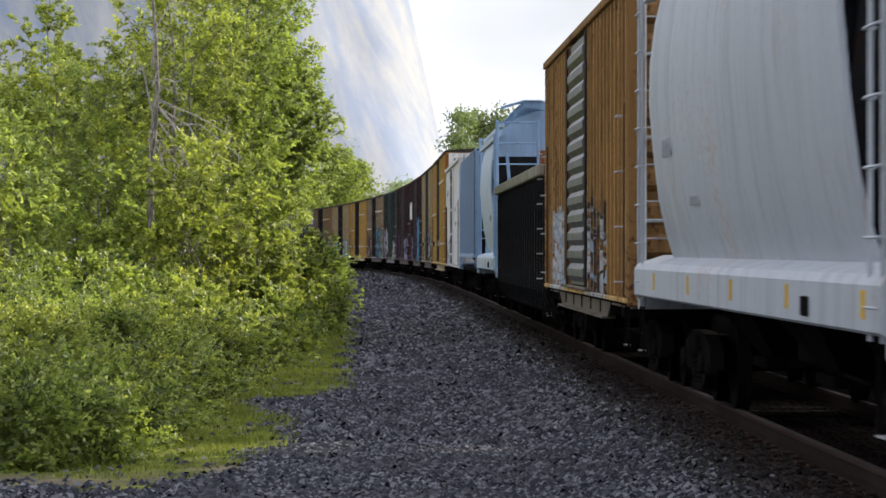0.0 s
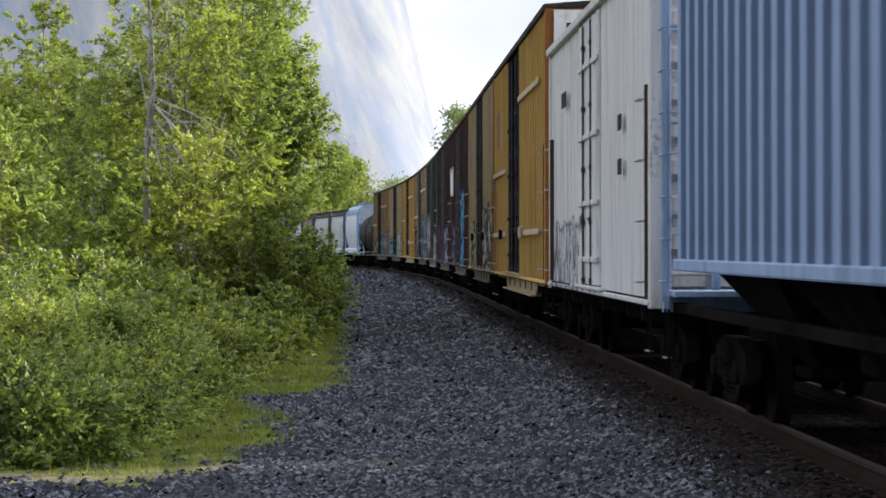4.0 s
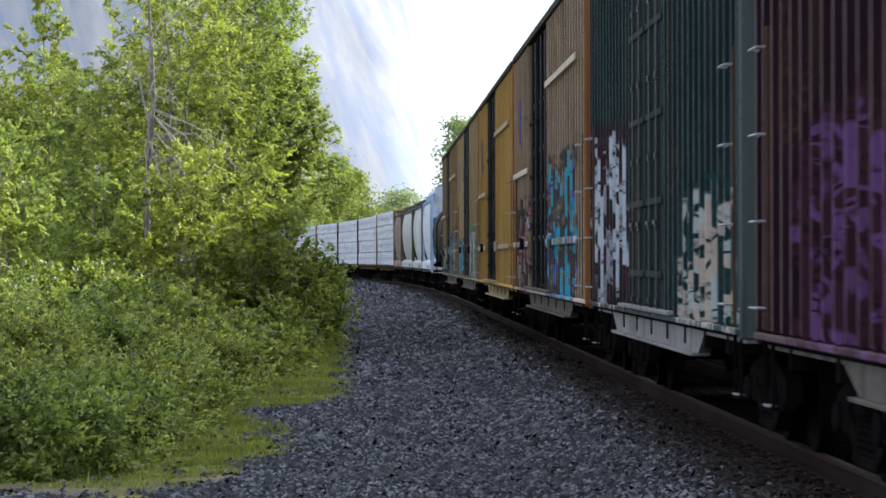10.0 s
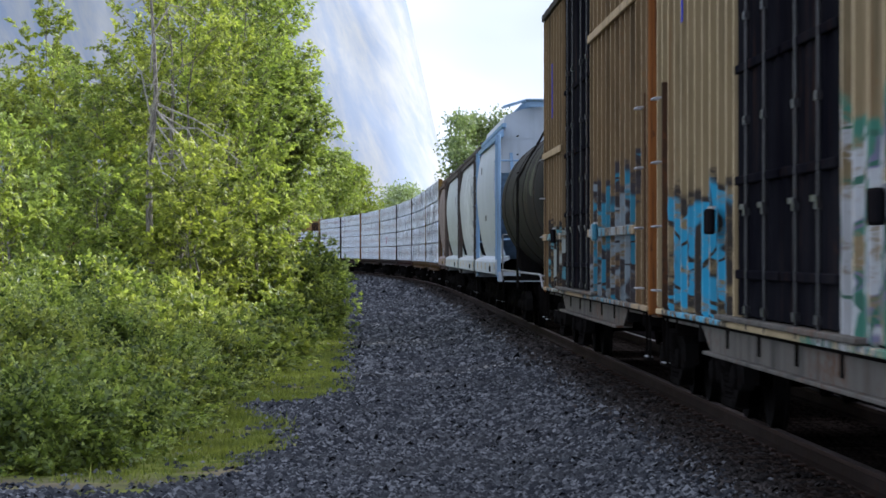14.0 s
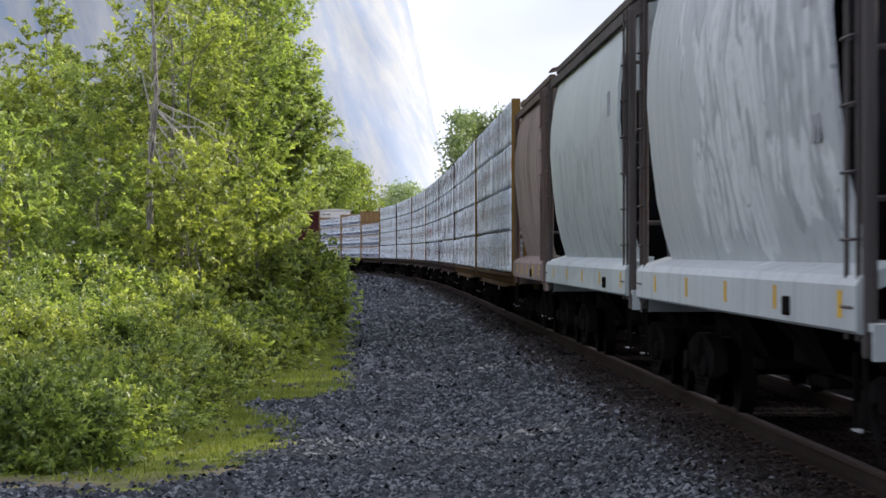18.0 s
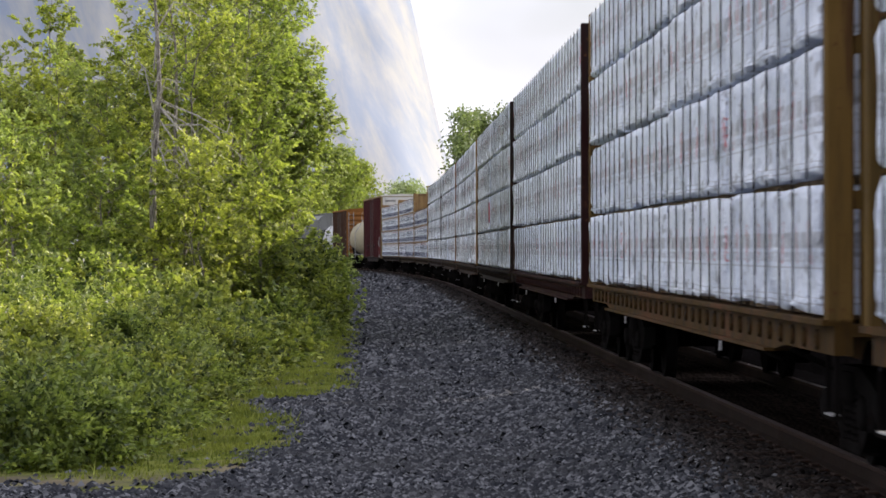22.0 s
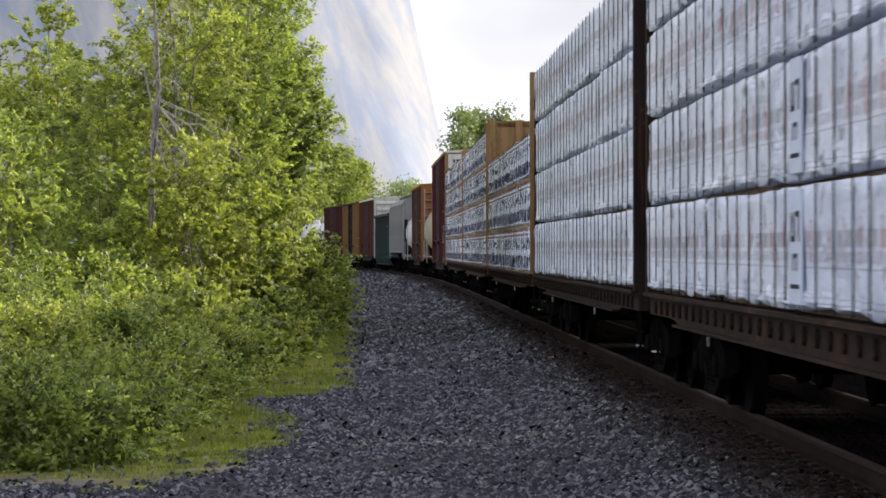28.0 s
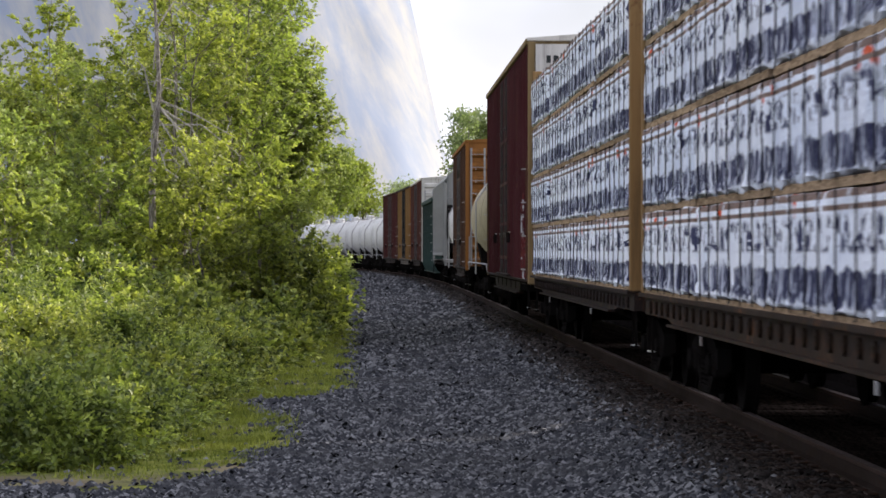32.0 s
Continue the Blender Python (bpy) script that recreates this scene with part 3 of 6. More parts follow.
def twig_points(mb, rng, base, top, r0, limbs, spread, tips, depth=2):
    """A tapered stem with limbs that fork; the tips of the twigs are gathered in tips."""
    base, top = Vector(base), Vector(top)
    steps = 5
    pts = []
    for i in range(steps + 1):
        f = i / steps
        wob = Vector((rng.normal(0, 1), rng.normal(0, 1), 0)) * (0.035 * (top - base).length * (0 < f < 1))
        pts.append(base.lerp(top, f) + wob)
    for i in range(steps):
        mb.tube(pts[i], pts[i + 1], r0 * (1 - 0.85 * i / steps), 5 if depth > 1 else 4, r0 * (1 - 0.85 * (i + 1) / steps))
    length = (top - base).length
    for k in range(limbs):
        f = rng.uniform(0.18, 0.97)
        i = min(steps - 1, int(f * steps))
        p = pts[i].lerp(pts[i + 1], f * steps - i)
        a = rng.uniform(0, math.tau)
        reach = spread * (1.15 - 0.75 * f) * rng.uniform(0.55, 1.15)
        q = p + Vector((math.cos(a) * reach, math.sin(a) * reach, reach * rng.uniform(0.15, 0.85)))
        if depth > 1:
            twig_points(mb, rng, p, q, r0 * 0.32 * (1.1 - 0.7 * f), max(4, limbs // 4), reach * 0.5, tips, depth - 1)
        else:
            mb.tube(p, q, r0 * 0.35, 3, 0.003)
            for g in (0.35, 0.6, 0.8, 1.0):
                tips.append(tuple(p.lerp(q, g)))
    tips.append(tuple(top))


def far_tree(name, label, x, y, height, spread, leaves, size, mat, seed, stems=1, trunk_r=0.09, limbs=26, puff=0.22, group=""):
    rng = np.random.default_rng(seed)
    z0 = float(ground_z(np.array(x), np.array(y))) - 0.05
    ob = thing(name, label, "tree", group)
    ob.location = (x, y, z0)
    tips, wood = [], MB()
    for k in range(stems):
        a = rng.uniform(0, math.tau)
        off = Vector((math.cos(a), math.sin(a), 0)) * (0.25 * (k > 0) * spread)
        top = Vector((rng.normal(0, 0.10) * height, rng.normal(0, 0.08) * height, height * rng.uniform(0.85, 1.0) if k else height))
        twig_points(wood, rng, off * 0.4, off + top, trunk_r * (1.0 if k == 0 else 0.75), limbs, spread, tips)
    part("trunk", wood, BARK, ob)
    tips = np.array(tips)
    tips = tips[rng.random(len(tips)) < 0.24]
    pick = tips[rng.integers(0, len(tips), leaves)]
    away = rng.normal(0, 1, (leaves, 3)) * np.array((1, 1, 0.7))
    part("crown", leaf_cloud("crown", pick + away * puff, size, mat, rng, away * 0.35 + np.array((0.15, -0.1, 0.55))), None, ob)
    return ob


def tree(name, label, x, y, height, spread, leaves, size, mat, seed, stems=2, trunk_r=0.07, rise=0.9, low=0.15, group=""):
    """A thicket tree: leaning stems, rising limbs, twigs off the limbs and leaf sprays along the twigs."""
    rng = np.random.default_rng(seed)
    z0 = float(ground_z(np.array(x), np.array(y))) - 0.05
    ob = thing(name, label, "tree", group)
    ob.location = (x, y, z0)
    roots, dirs, lens = [], [], []
    trunk = MB()
    turn_a = rng.uniform(0, math.tau)
    for k in range(stems):
        a = rng.uniform(0, math.tau)
        lean = Vector((math.cos(a), math.sin(a), 0)) * spread * (0.35 if k else 0.12)
        hk = height * (1.0 if k == 0 else rng.uniform(0.72, 0.95))
        r0 = trunk_r * (1.0 if k == 0 else 0.7)
        steps = 8
        pts = []
        for i in range(steps + 1):
            f = i / steps
            pts.append(lean * f ** 1.3 + Vector((rng.normal(0, 0.05), rng.normal(0, 0.05), hk * f)))
        for i in range(steps):
            trunk.tube(pts[i], pts[i + 1], r0 * (1 - 0.88 * i / steps), 6, r0 * (1 - 0.88 * (i + 1) / steps))
        limbs = int(3.9 * hk)
        for j in range(limbs):
            f = low + (0.985 - low) * (j + rng.random()) / limbs
            i = min(steps - 1, int(f * steps))
            p = pts[i].lerp(pts[i + 1], f * steps - i)
            turn_a += 2.4 + rng.normal(0, 0.3)
            reach = spread * (0.30 + 1.0 * math.sin(math.pi * min(1, 0.10 + 0.86 * f)) ** 0.8) * rng.uniform(0.55, 1.15)
            out = Vector((math.cos(turn_a), math.sin(turn_a), 0))
            mid = p + out * reach * 0.5 + Vector((0, 0, reach * 0.5 * rise * rng.uniform(0.4, 1.0)))
            end = mid + out * reach * 0.45 + Vector((0, 0, reach * 0.5 * rise * rng.uniform(0.5, 1.4)))
            trunk.tube(p, mid, r0 * 0.24 * (1.2 - f), 4, r0 * 0.14).tube(mid, end, r0 * 0.14, 3, 0.004)
            for g in np.linspace(0.30, 1.0, max(5, int(reach * 8))):
                q = p.lerp(mid, g * 2) if g < 0.5 else mid.lerp(end, g * 2 - 1)
                way = (end - mid).normalized() * 0.7 + Vector(rng.normal(0, 0.50, 3)) + Vector((0, 0, 0.18 * rise))
                way.normalize()
                ln = rng.uniform(0.20, 0.48) * (1.15 - 0.4 * g)
                tip = q + way * ln
                trunk.tube(q, tip, 0.006, 3, 0.002)
                for u in (0.15, 0.5, 0.8):
                    roots.append(tuple(q.lerp(tip, u)))
                    dirs.append(tuple(way + Vector(rng.normal(0, 0.55, 3))))
                    lens.append(rng.uniform(0.16, 0.34))
    part("trunk", trunk, BARK, ob)
    roots, dirs, lens = np.array(roots), np.array(dirs), np.array(lens)
    per = int(np.clip(round(1.5 * leaves / len(roots)), 7, 12))
    part("crown", crown_mesh(rng, roots, dirs, lens, per, size, mat), None, ob)
    return ob


def crown_mesh(rng, roots, dirs, lens, per, size, mat):
    r, w, f, sz, fresh = sprays(rng, roots, dirs, lens, per, size)
    return leaf_mesh("crown", r, w, f, sz, mat, fresh)


def bush(x, y, rx, ry, h, leaves, size, seed, label, mat):
    """A mound of arching canes; leafy shoots stand out of it in tufts, with shaded hollows between."""
    rng = np.random.default_rng(seed)
    z0 = float(ground_z(np.array(x), np.array(y)))
    ob = thing("bramble_bush", label, "bush", "brambles along the verge")
    ob.location = (x, y, z0)
    canes = MB()
    tufts = 26
    ta, tu = rng.uniform(0, math.tau, tufts), rng.uniform(0.02, 1.0, tufts)
    tr = np.sqrt(1 - tu * tu * 0.95) * rng.uniform(0.58, 1.08, tufts)
    mids = np.stack([np.cos(ta) * tr * rx, np.sin(ta) * tr * ry, tu * h * rng.uniform(0.72, 1.02, tufts)], -1)
    outs = unit(np.stack([np.cos(ta) * tr, np.sin(ta) * tr, tu * 0.9 + 0.35], -1))
    for k in range(0, tufts, 2):
        foot = Vector((mids[k][0] * 0.3, mids[k][1] * 0.3, -0.03))
        tip = Vector(mids[k])
        canes.path([foot, foot.lerp(tip, 0.6) + Vector((0, 0, 0.10)), tip], 0.004, 3)
    tagged(part("cane", canes, BARK, ob), kind="stuff")
    per = 9
    n = int(leaves * 0.78 / per)
    which = rng.integers(0, tufts, n)
    wide = rng.uniform(0.08, 0.20, tufts)
    p = mids[which] + rng.normal(0, 1, (n, 3)) * wide[which][:, None] * np.array((1, 1, 0.8)) - outs[which] * 0.16
    d = outs[which] * 0.75 + rng.normal(0, 0.50, (n, 3)) + np.array((0, 0, 0.35))
    r, w, f, sz, fresh = sprays(rng, p, d, rng.uniform(0.18, 0.42, n), per, size, 0.35)
    # older leaves fill the mound behind the shoots
    m = leaves - n * per
    a, u = rng.uniform(0, math.tau, m), rng.uniform(0, 1, m)
    rr = np.sqrt(1 - u * u * 0.95) * rng.uniform(0.45, 0.74, m)
    fill = np.stack([np.cos(a) * rr * rx, np.sin(a) * rr * ry, u * h * 0.72], -1)
    r = np.concatenate([r, fill])
    w = np.concatenate([w, rng.normal(0, 1, (m, 3))])
    f = np.concatenate([f, rng.normal(0, 0.6, (m, 3)) + np.array((0, 0, 0.5))])
    sz = np.concatenate([sz, size * rng.uniform(0.9, 1.5, m)])
    fresh = np.concatenate([fresh, np.zeros(m)])
    ok = r[:, 2] > 0.0
    part("leaves", leaf_mesh("leaves", r[ok], w[ok], f[ok], sz[ok], mat, fresh[ok]), None, ob)
    return ob


def build_grass():
    rng = np.random.default_rng(21)
    n = 90000
    y = rng.uniform(0, 1, n) ** 1.4 * 55 + 28.6
    x = np.interp(y, VERGE_Y, VERGE_X) - np.abs(rng.normal(0, 1.1, n)) + 0.1
    x = np.where((y < 33) & (rng.random(n) < 0.6), x - rng.uniform(0, 2.5, n), x)
    keep = (verge(x, y) > rng.normal(0.05, 0.22, n)) & (rng.random(n) < np.clip((y - 29.2) / 2.2, 0.12, 1)) & (rng.random(n) < 0.12 + 0.88 * (np.sin(x * 3 + y) + 0.7 * np.sin(5 * x - 3.3 * y) > -0.3))
    x, y = x[keep], y[keep]
    n = len(x)
    h = rng.uniform(0.02, 0.065, n) * (1 + 1.6 * (rng.random(n) < 0.05))
    a = rng.uniform(0, math.tau, n)
    w = 0.006 + y * 0.00008
    z = ground_z(x, y)
    p0 = np.stack([x - np.cos(a) * w, y - np.sin(a) * w, z], -1)
    p1 = np.stack([x + np.cos(a) * w, y + np.sin(a) * w, z], -1)
    p2 = np.stack([x + rng.normal(0, 0.35, n) * h, y + rng.normal(0, 0.35, n) * h, z + h], -1)
    verts = np.stack([p0, p1, p2], 1).reshape(-1, 3)
    f = np.arange(n * 3).reshape(-1, 3)
    tagged(new("grass", soup("grass", verts, f, GRASS)), "short bright green grass and moss at the gravel's edge", "grass", kind="stuff")


def build_plants():
    rng = random.Random(8)
    # brambles: a bank that recedes along the verge
    y = 31.0
    k = 0
    while y < 92:
        edge = y * 0.0105 - 3.2 - 0.32 * math.exp(-((y - 47) / 11) ** 2)
        for row in range(3):
            if row and y > 75:
                continue
            rx = rng.uniform(0.75, 1.1) + 0.25 * row
            h = (rng.uniform(0.60, 1.05), rng.uniform(1.15, 1.55), rng.uniform(1.95, 2.30) if y < 42 else rng.uniform(1.75, 2.1))[row]
            if y > 66 and row == 0:
                h = rng.uniform(1.55, 1.8) if y < 72 else rng.uniform(2.1, 2.5)
            x = edge - rx * 0.75 - row * 1.25 + rng.uniform(-0.25, 0.2) - (0.25 if y > 66 else 0.0)
            bush(x, y + rng.uniform(-0.6, 0.6), rx, rng.uniform(1.0, 1.5), h, 9200 if y < 50 else 3800, 0.070 if y < 50 else 0.115, 100 + k,
                 "dense green bramble bush beside the gravel path", LEAF_BUSH)
            k += 1
        y += 2.3 if y < 50 else 3.4
    # the thicket of young alders behind them
    rows = ((-5.75, 71, 8.6, 1.45, 9000, LEAF_TREE, 2, 0.085, 0.9), (-4.75, 73, 8.9, 1.45, 9000, LEAF_TREE, 2, 0.07, 1.0),
            (-4.20, 76, 8.9, 1.25, 9500, LEAF_PALE, 3, 0.06, 1.3), (-3.45, 76, 6.6, 0.80, 6000, LEAF_PALE, 3, 0.05, 0.5),
            (-3.95, 69, 4.1, 0.85, 6000, LEAF_TREE, 3, 0.04, 0.6), (-7.35, 72, 6.2, 1.35, 8000, LEAF_PALE, 2, 0.06, 0.9),
            (-8.75, 74, 6.2, 1.35, 8000, LEAF_TREE, 2, 0.06, 0.9), (-9.15, 76, 8.2, 0.75, 4000, LEAF_TREE, 1, 0.05, 1.1),
            (-10.3, 75, 6.3, 1.35, 7000, LEAF_TREE, 2, 0.06, 0.8), (-8.75, 66, 4.7, 1.05, 6000, LEAF_PALE, 2, 0.045, 0.8),
            (-7.3, 69, 4.0, 1.05, 5000, LEAF_TREE, 3, 0.045, 0.7), (-5.75, 70, 3.6, 1.0, 5000, LEAF_TREE, 3, 0.04, 0.6),
            (-5.0, 67, 4.2, 1.0, 6000, LEAF_TREE, 3, 0.04, 0.6), (-6.5, 84, 8.8, 2.0, 9000, LEAF_TREE, 3, 0.08, 0.9),
            (-5.6, 88, 9.2, 1.6, 8000, LEAF_PALE, 3, 0.08, 1.0), (-9.9, 90, 6.9, 2.0, 8000, LEAF_PALE, 3, 0.07, 0.9),
            (-8.5, 61, 3.7, 0.9, 5500, LEAF_TREE, 3, 0.04, 0.7))
    for i, (x, y, h, sp, n, mat, stems, r, rise) in enumerate(rows):
        tree("alder_tree", "young green alder with pale slender stems" if mat is LEAF_TREE else "pale green willow with upright shoots",
             x, y, h, sp, n, 0.108 + 0.0012 * max(0, y - 70), mat, 300 + i, stems, r, rise, group="trees behind the brambles", low=0.10 if h < 5 else 0.58 if -3.9 < x else 0.16)
    # a dead sapling with hanging branches before the crown
    r2 = np.random.default_rng(77)
    dead = thing("dead_tree", "bare grey dead sapling with drooping branches", "tree")
    dead.location = (-6.05, 68.0, -0.45)
    stem = MB()
    pts = [Vector((0.06 * math.sin(k * 1.3) + 0.012 * k, 0.05 * math.cos(k * 2.1), k * 0.9)) for k in range(10)]
    for k in range(9):
        stem.tube(pts[k], pts[k + 1], 0.105 - 0.0095 * k, 8, 0.105 - 0.0095 * (k + 1))
    part("trunk", stem, BARK, dead)
    for k in range(20):
        if k < 10:      # a fan of broken boughs that hang to one side
            p = pts[4].lerp(pts[6], r2.uniform(0, 1))
            q = p + Vector((r2.uniform(0.3, 1.9), r2.normal(-0.2, 0.25), r2.uniform(-2.1, -0.5)))
        else:           # stubs that still point upwards
            p = pts[4].lerp(pts[8], r2.uniform(0, 1))
            q = p + Vector((r2.uniform(-0.8, 0.8), r2.normal(-0.2, 0.2), r2.uniform(0.4, 1.1)))
        m = p.lerp(q, 0.5) + Vector((0, 0, r2.uniform(0.05, 0.40)))
        mb = MB().tube(p, m, 0.026, 4, 0.018).tube(m, q, 0.018, 4, 0.006)
        for g in range(4):
            a = m.lerp(q, 0.25 * g)
            mb.tube(a, a + Vector((r2.normal(0.1, 0.3), r2.normal(0, 0.1), r2.normal(-0.25, 0.25))), 0.009, 3, 0.003)
        part("branch", mb, TWIG, dead)
    # woods beyond the bend and behind the train
    for i, (x, y, h, sp) in enumerate(((-15.5, 345, 9.6, 3.4), (-12.2, 372, 8.8, 3.4), (-9.4, 380, 7.2, 2.9), (-18.5, 360, 11, 4.0), (-22, 340, 11, 4.5), (-13.8, 400, 8.2, 3.6), (-26, 370, 13, 5))):
        far_tree("broadleaf_tree", "sunlit yellow-green broadleaf tree beyond the bend", x, y, h, sp, 5200, 0.34, LEAF_FAR, 400 + i, 2, 0.16, limbs=22, puff=0.6, group="trees beyond the bend")
    for i, (x, y, h, sp) in enumerate(((1.6, 255, 8.6, 1.5), (3.0, 262, 9.0, 1.7), (4.4, 270, 9.0, 1.6))):
        far_tree("broadleaf_tree", "dark green broadleaf tree standing beyond the train", x, y, h, sp, 4600, 0.26, LEAF_DULL, 430 + i, 2, 0.14, limbs=22, puff=0.45, group="trees beyond the train")
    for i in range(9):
        far_tree("broadleaf_tree", "tree far down the valley, paled with painted haze", -10 + i * 3.4 + rng.uniform(-1, 1), 690 + rng.uniform(-40, 40), 13 + rng.uniform(-2, 3.5), 5.5, 2600, 0.6, LEAF_HAZY, 460 + i, 2, 0.2, limbs=18, puff=1.0, group="trees down the valley")


def build_mountain():
    """A snow-streaked mountain wall at the valley's head, its haze painted into the colour."""
    rng = np.random.default_rng(2)
    xs = np.linspace(-1500, 60, 130)
    ts = np.linspace(0, 1, 60)
    gx, gt = np.meshgrid(xs, ts)
    crest = np.interp(xs, [-1500, -900, -400, -160, -45, -25, 2, 40, 60], [420, 620, 560, 520, 330, 230, 110, 25, 0])
    z = np.zeros_like(gx)
    for i in range(gx.shape[0]):
        for j in range(gx.shape[1]):
            v = Vector((gx[i, j] * 0.012, gt[i, j] * 2.0, 1.7))
            ridge = 1 - abs(noise.noise(v)) * 2
            fine = noise.noise(v * 4.1)
            z[i, j] = gt[i, j] * crest[j] * (1 + 0.02 * fine)
            gx[i, j] += 2 * fine
            gt[i, j] += 0.015 * ridge
    gy = 3300 + gt * 420
    verts = np.stack([gx, gy, z - 8], -1).reshape(-1, 3)
    ny, nx = gx.shape
    idx = np.arange(ny * nx).reshape(ny, nx)
    f = np.stack([idx[:-1, :-1], idx[:-1, 1:], idx[1:, 1:], idx[1:, :-1]], -1).reshape(-1, 4)
    tagged(new("mountain_backdrop", soup("mountain_backdrop", verts, f, ROCK, True)), "pale mountain face with snow streaks, haze painted into its colour", "mountain", kind="structure")


build_ground()
build_ballast()
build_track()
build_grass()
build_plants()
build_mountain()

# ---- railway cars: shared running gear ----
def make_gear():
    g = {}
    # side frame: a cast truss with two pedestals, in the (y, z) plane
    mb = MB()
    outline = [(-1.22, 0.40), (-1.22, 0.62), (-0.95, 0.68), (-0.45, 0.76), (0.45, 0.76), (0.95, 0.68), (1.22, 0.62), (1.22, 0.40), (0.98, 0.36), (0.62, 0.42),
               (0.40, 0.18), (-0.40, 0.18), (-0.62, 0.42), (-0.98, 0.36)]
    mb.across(outline[:2] + [(-0.95, 0.68), (-0.45, 0.76), (0.45, 0.76), (0.95, 0.68)] + [(1.22, 0.62), (1.22, 0.40), (0.98, 0.50), (0.45, 0.60), (-0.45, 0.60), (-0.98, 0.50)], -0.07, 0.07)
    mb.across([(-0.98, 0.50), (-0.80, 0.52), (-0.36, 0.30), (-0.42, 0.16)], -0.06, 0.06)
    mb.across([(0.98, 0.50), (0.42, 0.16), (0.36, 0.30), (0.80, 0.52)], -0.06, 0.06)
    mb.box(-0.09, 0.09, -0.44, 0.44, 0.15, 0.24, 0.02)
    mb.box(-0.06, 0.06, -0.44, -0.30, 0.2, 0.62).box(-0.06, 0.06, 0.30, 0.44, 0.2, 0.62)
    for y in (-0.89, 0.89):
        mb.box(-0.10, 0.08, y - 0.14, y + 0.14, 0.34, 0.58, 0.03)
        mb.lathe([(-0.15, 0.09), (-0.13, 0.115), (-0.02, 0.115)], (0, y, 0.46), "x", 10)
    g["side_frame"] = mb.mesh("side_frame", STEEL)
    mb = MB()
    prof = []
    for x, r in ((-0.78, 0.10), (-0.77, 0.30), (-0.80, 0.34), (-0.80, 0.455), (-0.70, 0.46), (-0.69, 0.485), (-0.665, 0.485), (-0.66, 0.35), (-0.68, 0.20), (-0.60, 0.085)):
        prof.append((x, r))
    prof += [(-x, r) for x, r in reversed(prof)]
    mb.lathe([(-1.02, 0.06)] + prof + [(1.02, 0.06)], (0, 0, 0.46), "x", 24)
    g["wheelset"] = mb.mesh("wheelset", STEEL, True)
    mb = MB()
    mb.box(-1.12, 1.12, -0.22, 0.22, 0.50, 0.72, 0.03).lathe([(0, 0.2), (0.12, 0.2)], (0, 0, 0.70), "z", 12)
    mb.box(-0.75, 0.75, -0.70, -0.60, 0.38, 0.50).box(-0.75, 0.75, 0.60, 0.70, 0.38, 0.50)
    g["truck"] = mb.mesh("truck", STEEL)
    mb = MB()
    prof, z = [], 0.23
    while z < 0.56:
        prof += [(z, 0.075), (z + 0.018, 0.098), (z + 0.036, 0.075)]
        z += 0.05
    mb.lathe(prof, (0, 0, 0), "z", 10)
    g["truck_spring"] = mb.mesh("truck_spring", STEEL)
    mb = MB()
    mb.box(-0.10, 0.10, -0.35, 0.45, 0.74, 0.94, 0.03).box(-0.17, 0.17, -0.62, -0.35, 0.68, 1.00, 0.05).box(-0.16, -0.06, -0.74, -0.60, 0.70, 0.98, 0.03)
    mb.path([(0.3, 0.1, 0.75), (0.34, -0.2, 0.45), (0.28, -0.55, 0.40)], 0.022, 6)
    g["coupler"] = mb.mesh("coupler", STEEL)
    mb = MB()
    mb.lathe([(-0.55, 0.2), (-0.45, 0.24), (0.45, 0.24), (0.55, 0.2)], (0.55, 0, 0.72), "y", 12)
    mb.box(-0.7, -0.5, 0.6, 1.6, 0.62, 0.85, 0.02).tube((-0.6, -2, 0.55), (-0.6, 2, 0.62), 0.02, 5)
    mb.path([(0.1, -3, 0.5), (0.1, 0, 0.42), (0.1, 3, 0.5)], 0.03, 5)
    g["brake_rigging"] = mb.mesh("brake_rigging", STEEL)
    return g


GEAR = make_gear()
CARS = []


def running_gear(car, L, half):
    for sgn in (-1, 1):
        tr = part("truck", GEAR["truck"], None, car, at=pose(0, sgn * half, 0))
        for sx in (-1, 1):
            part("side_frame", GEAR["side_frame"], None, tr, at=pose(sx * 1.0, 0, 0, 0, 0, 0 if sx < 0 else 180))
            for y in (-0.17, 0.17) if sx < 0 else ():
                part("truck_spring", GEAR["truck_spring"], None, tr, at=pose(sx * 1.0, y, 0))
            part("wheelset", GEAR["wheelset"], None, tr, at=pose(0, sx * 0.89, 0))
        part("coupler", GEAR["coupler"], None, car, at=pose(0, sgn * (L / 2 + 0.05), 0, 0, 0, 0 if sgn < 0 else 180))
    part("brake_rigging", GEAR["brake_rigging"], None, car)


RUNGS = {}


def rung_mesh(width, along_y, sign, mat):
    """One bent grab iron, standing off towards sign; shared by all of its kind."""
    key = (round(width, 2), along_y, sign, mat.name)
    if key not in RUNGS:
        d, a = 0.075 * sign, width / 2
        pts = [(0, -a, 0), (d, -a, 0), (d, a, 0), (0, a, 0)] if along_y else [(-a, 0, 0), (-a, d, 0), (a, d, 0), (a, 0, 0)]
        RUNGS[key] = MB().path(pts, 0.0105, 5).mesh("rung", mat)
    return RUNGS[key]


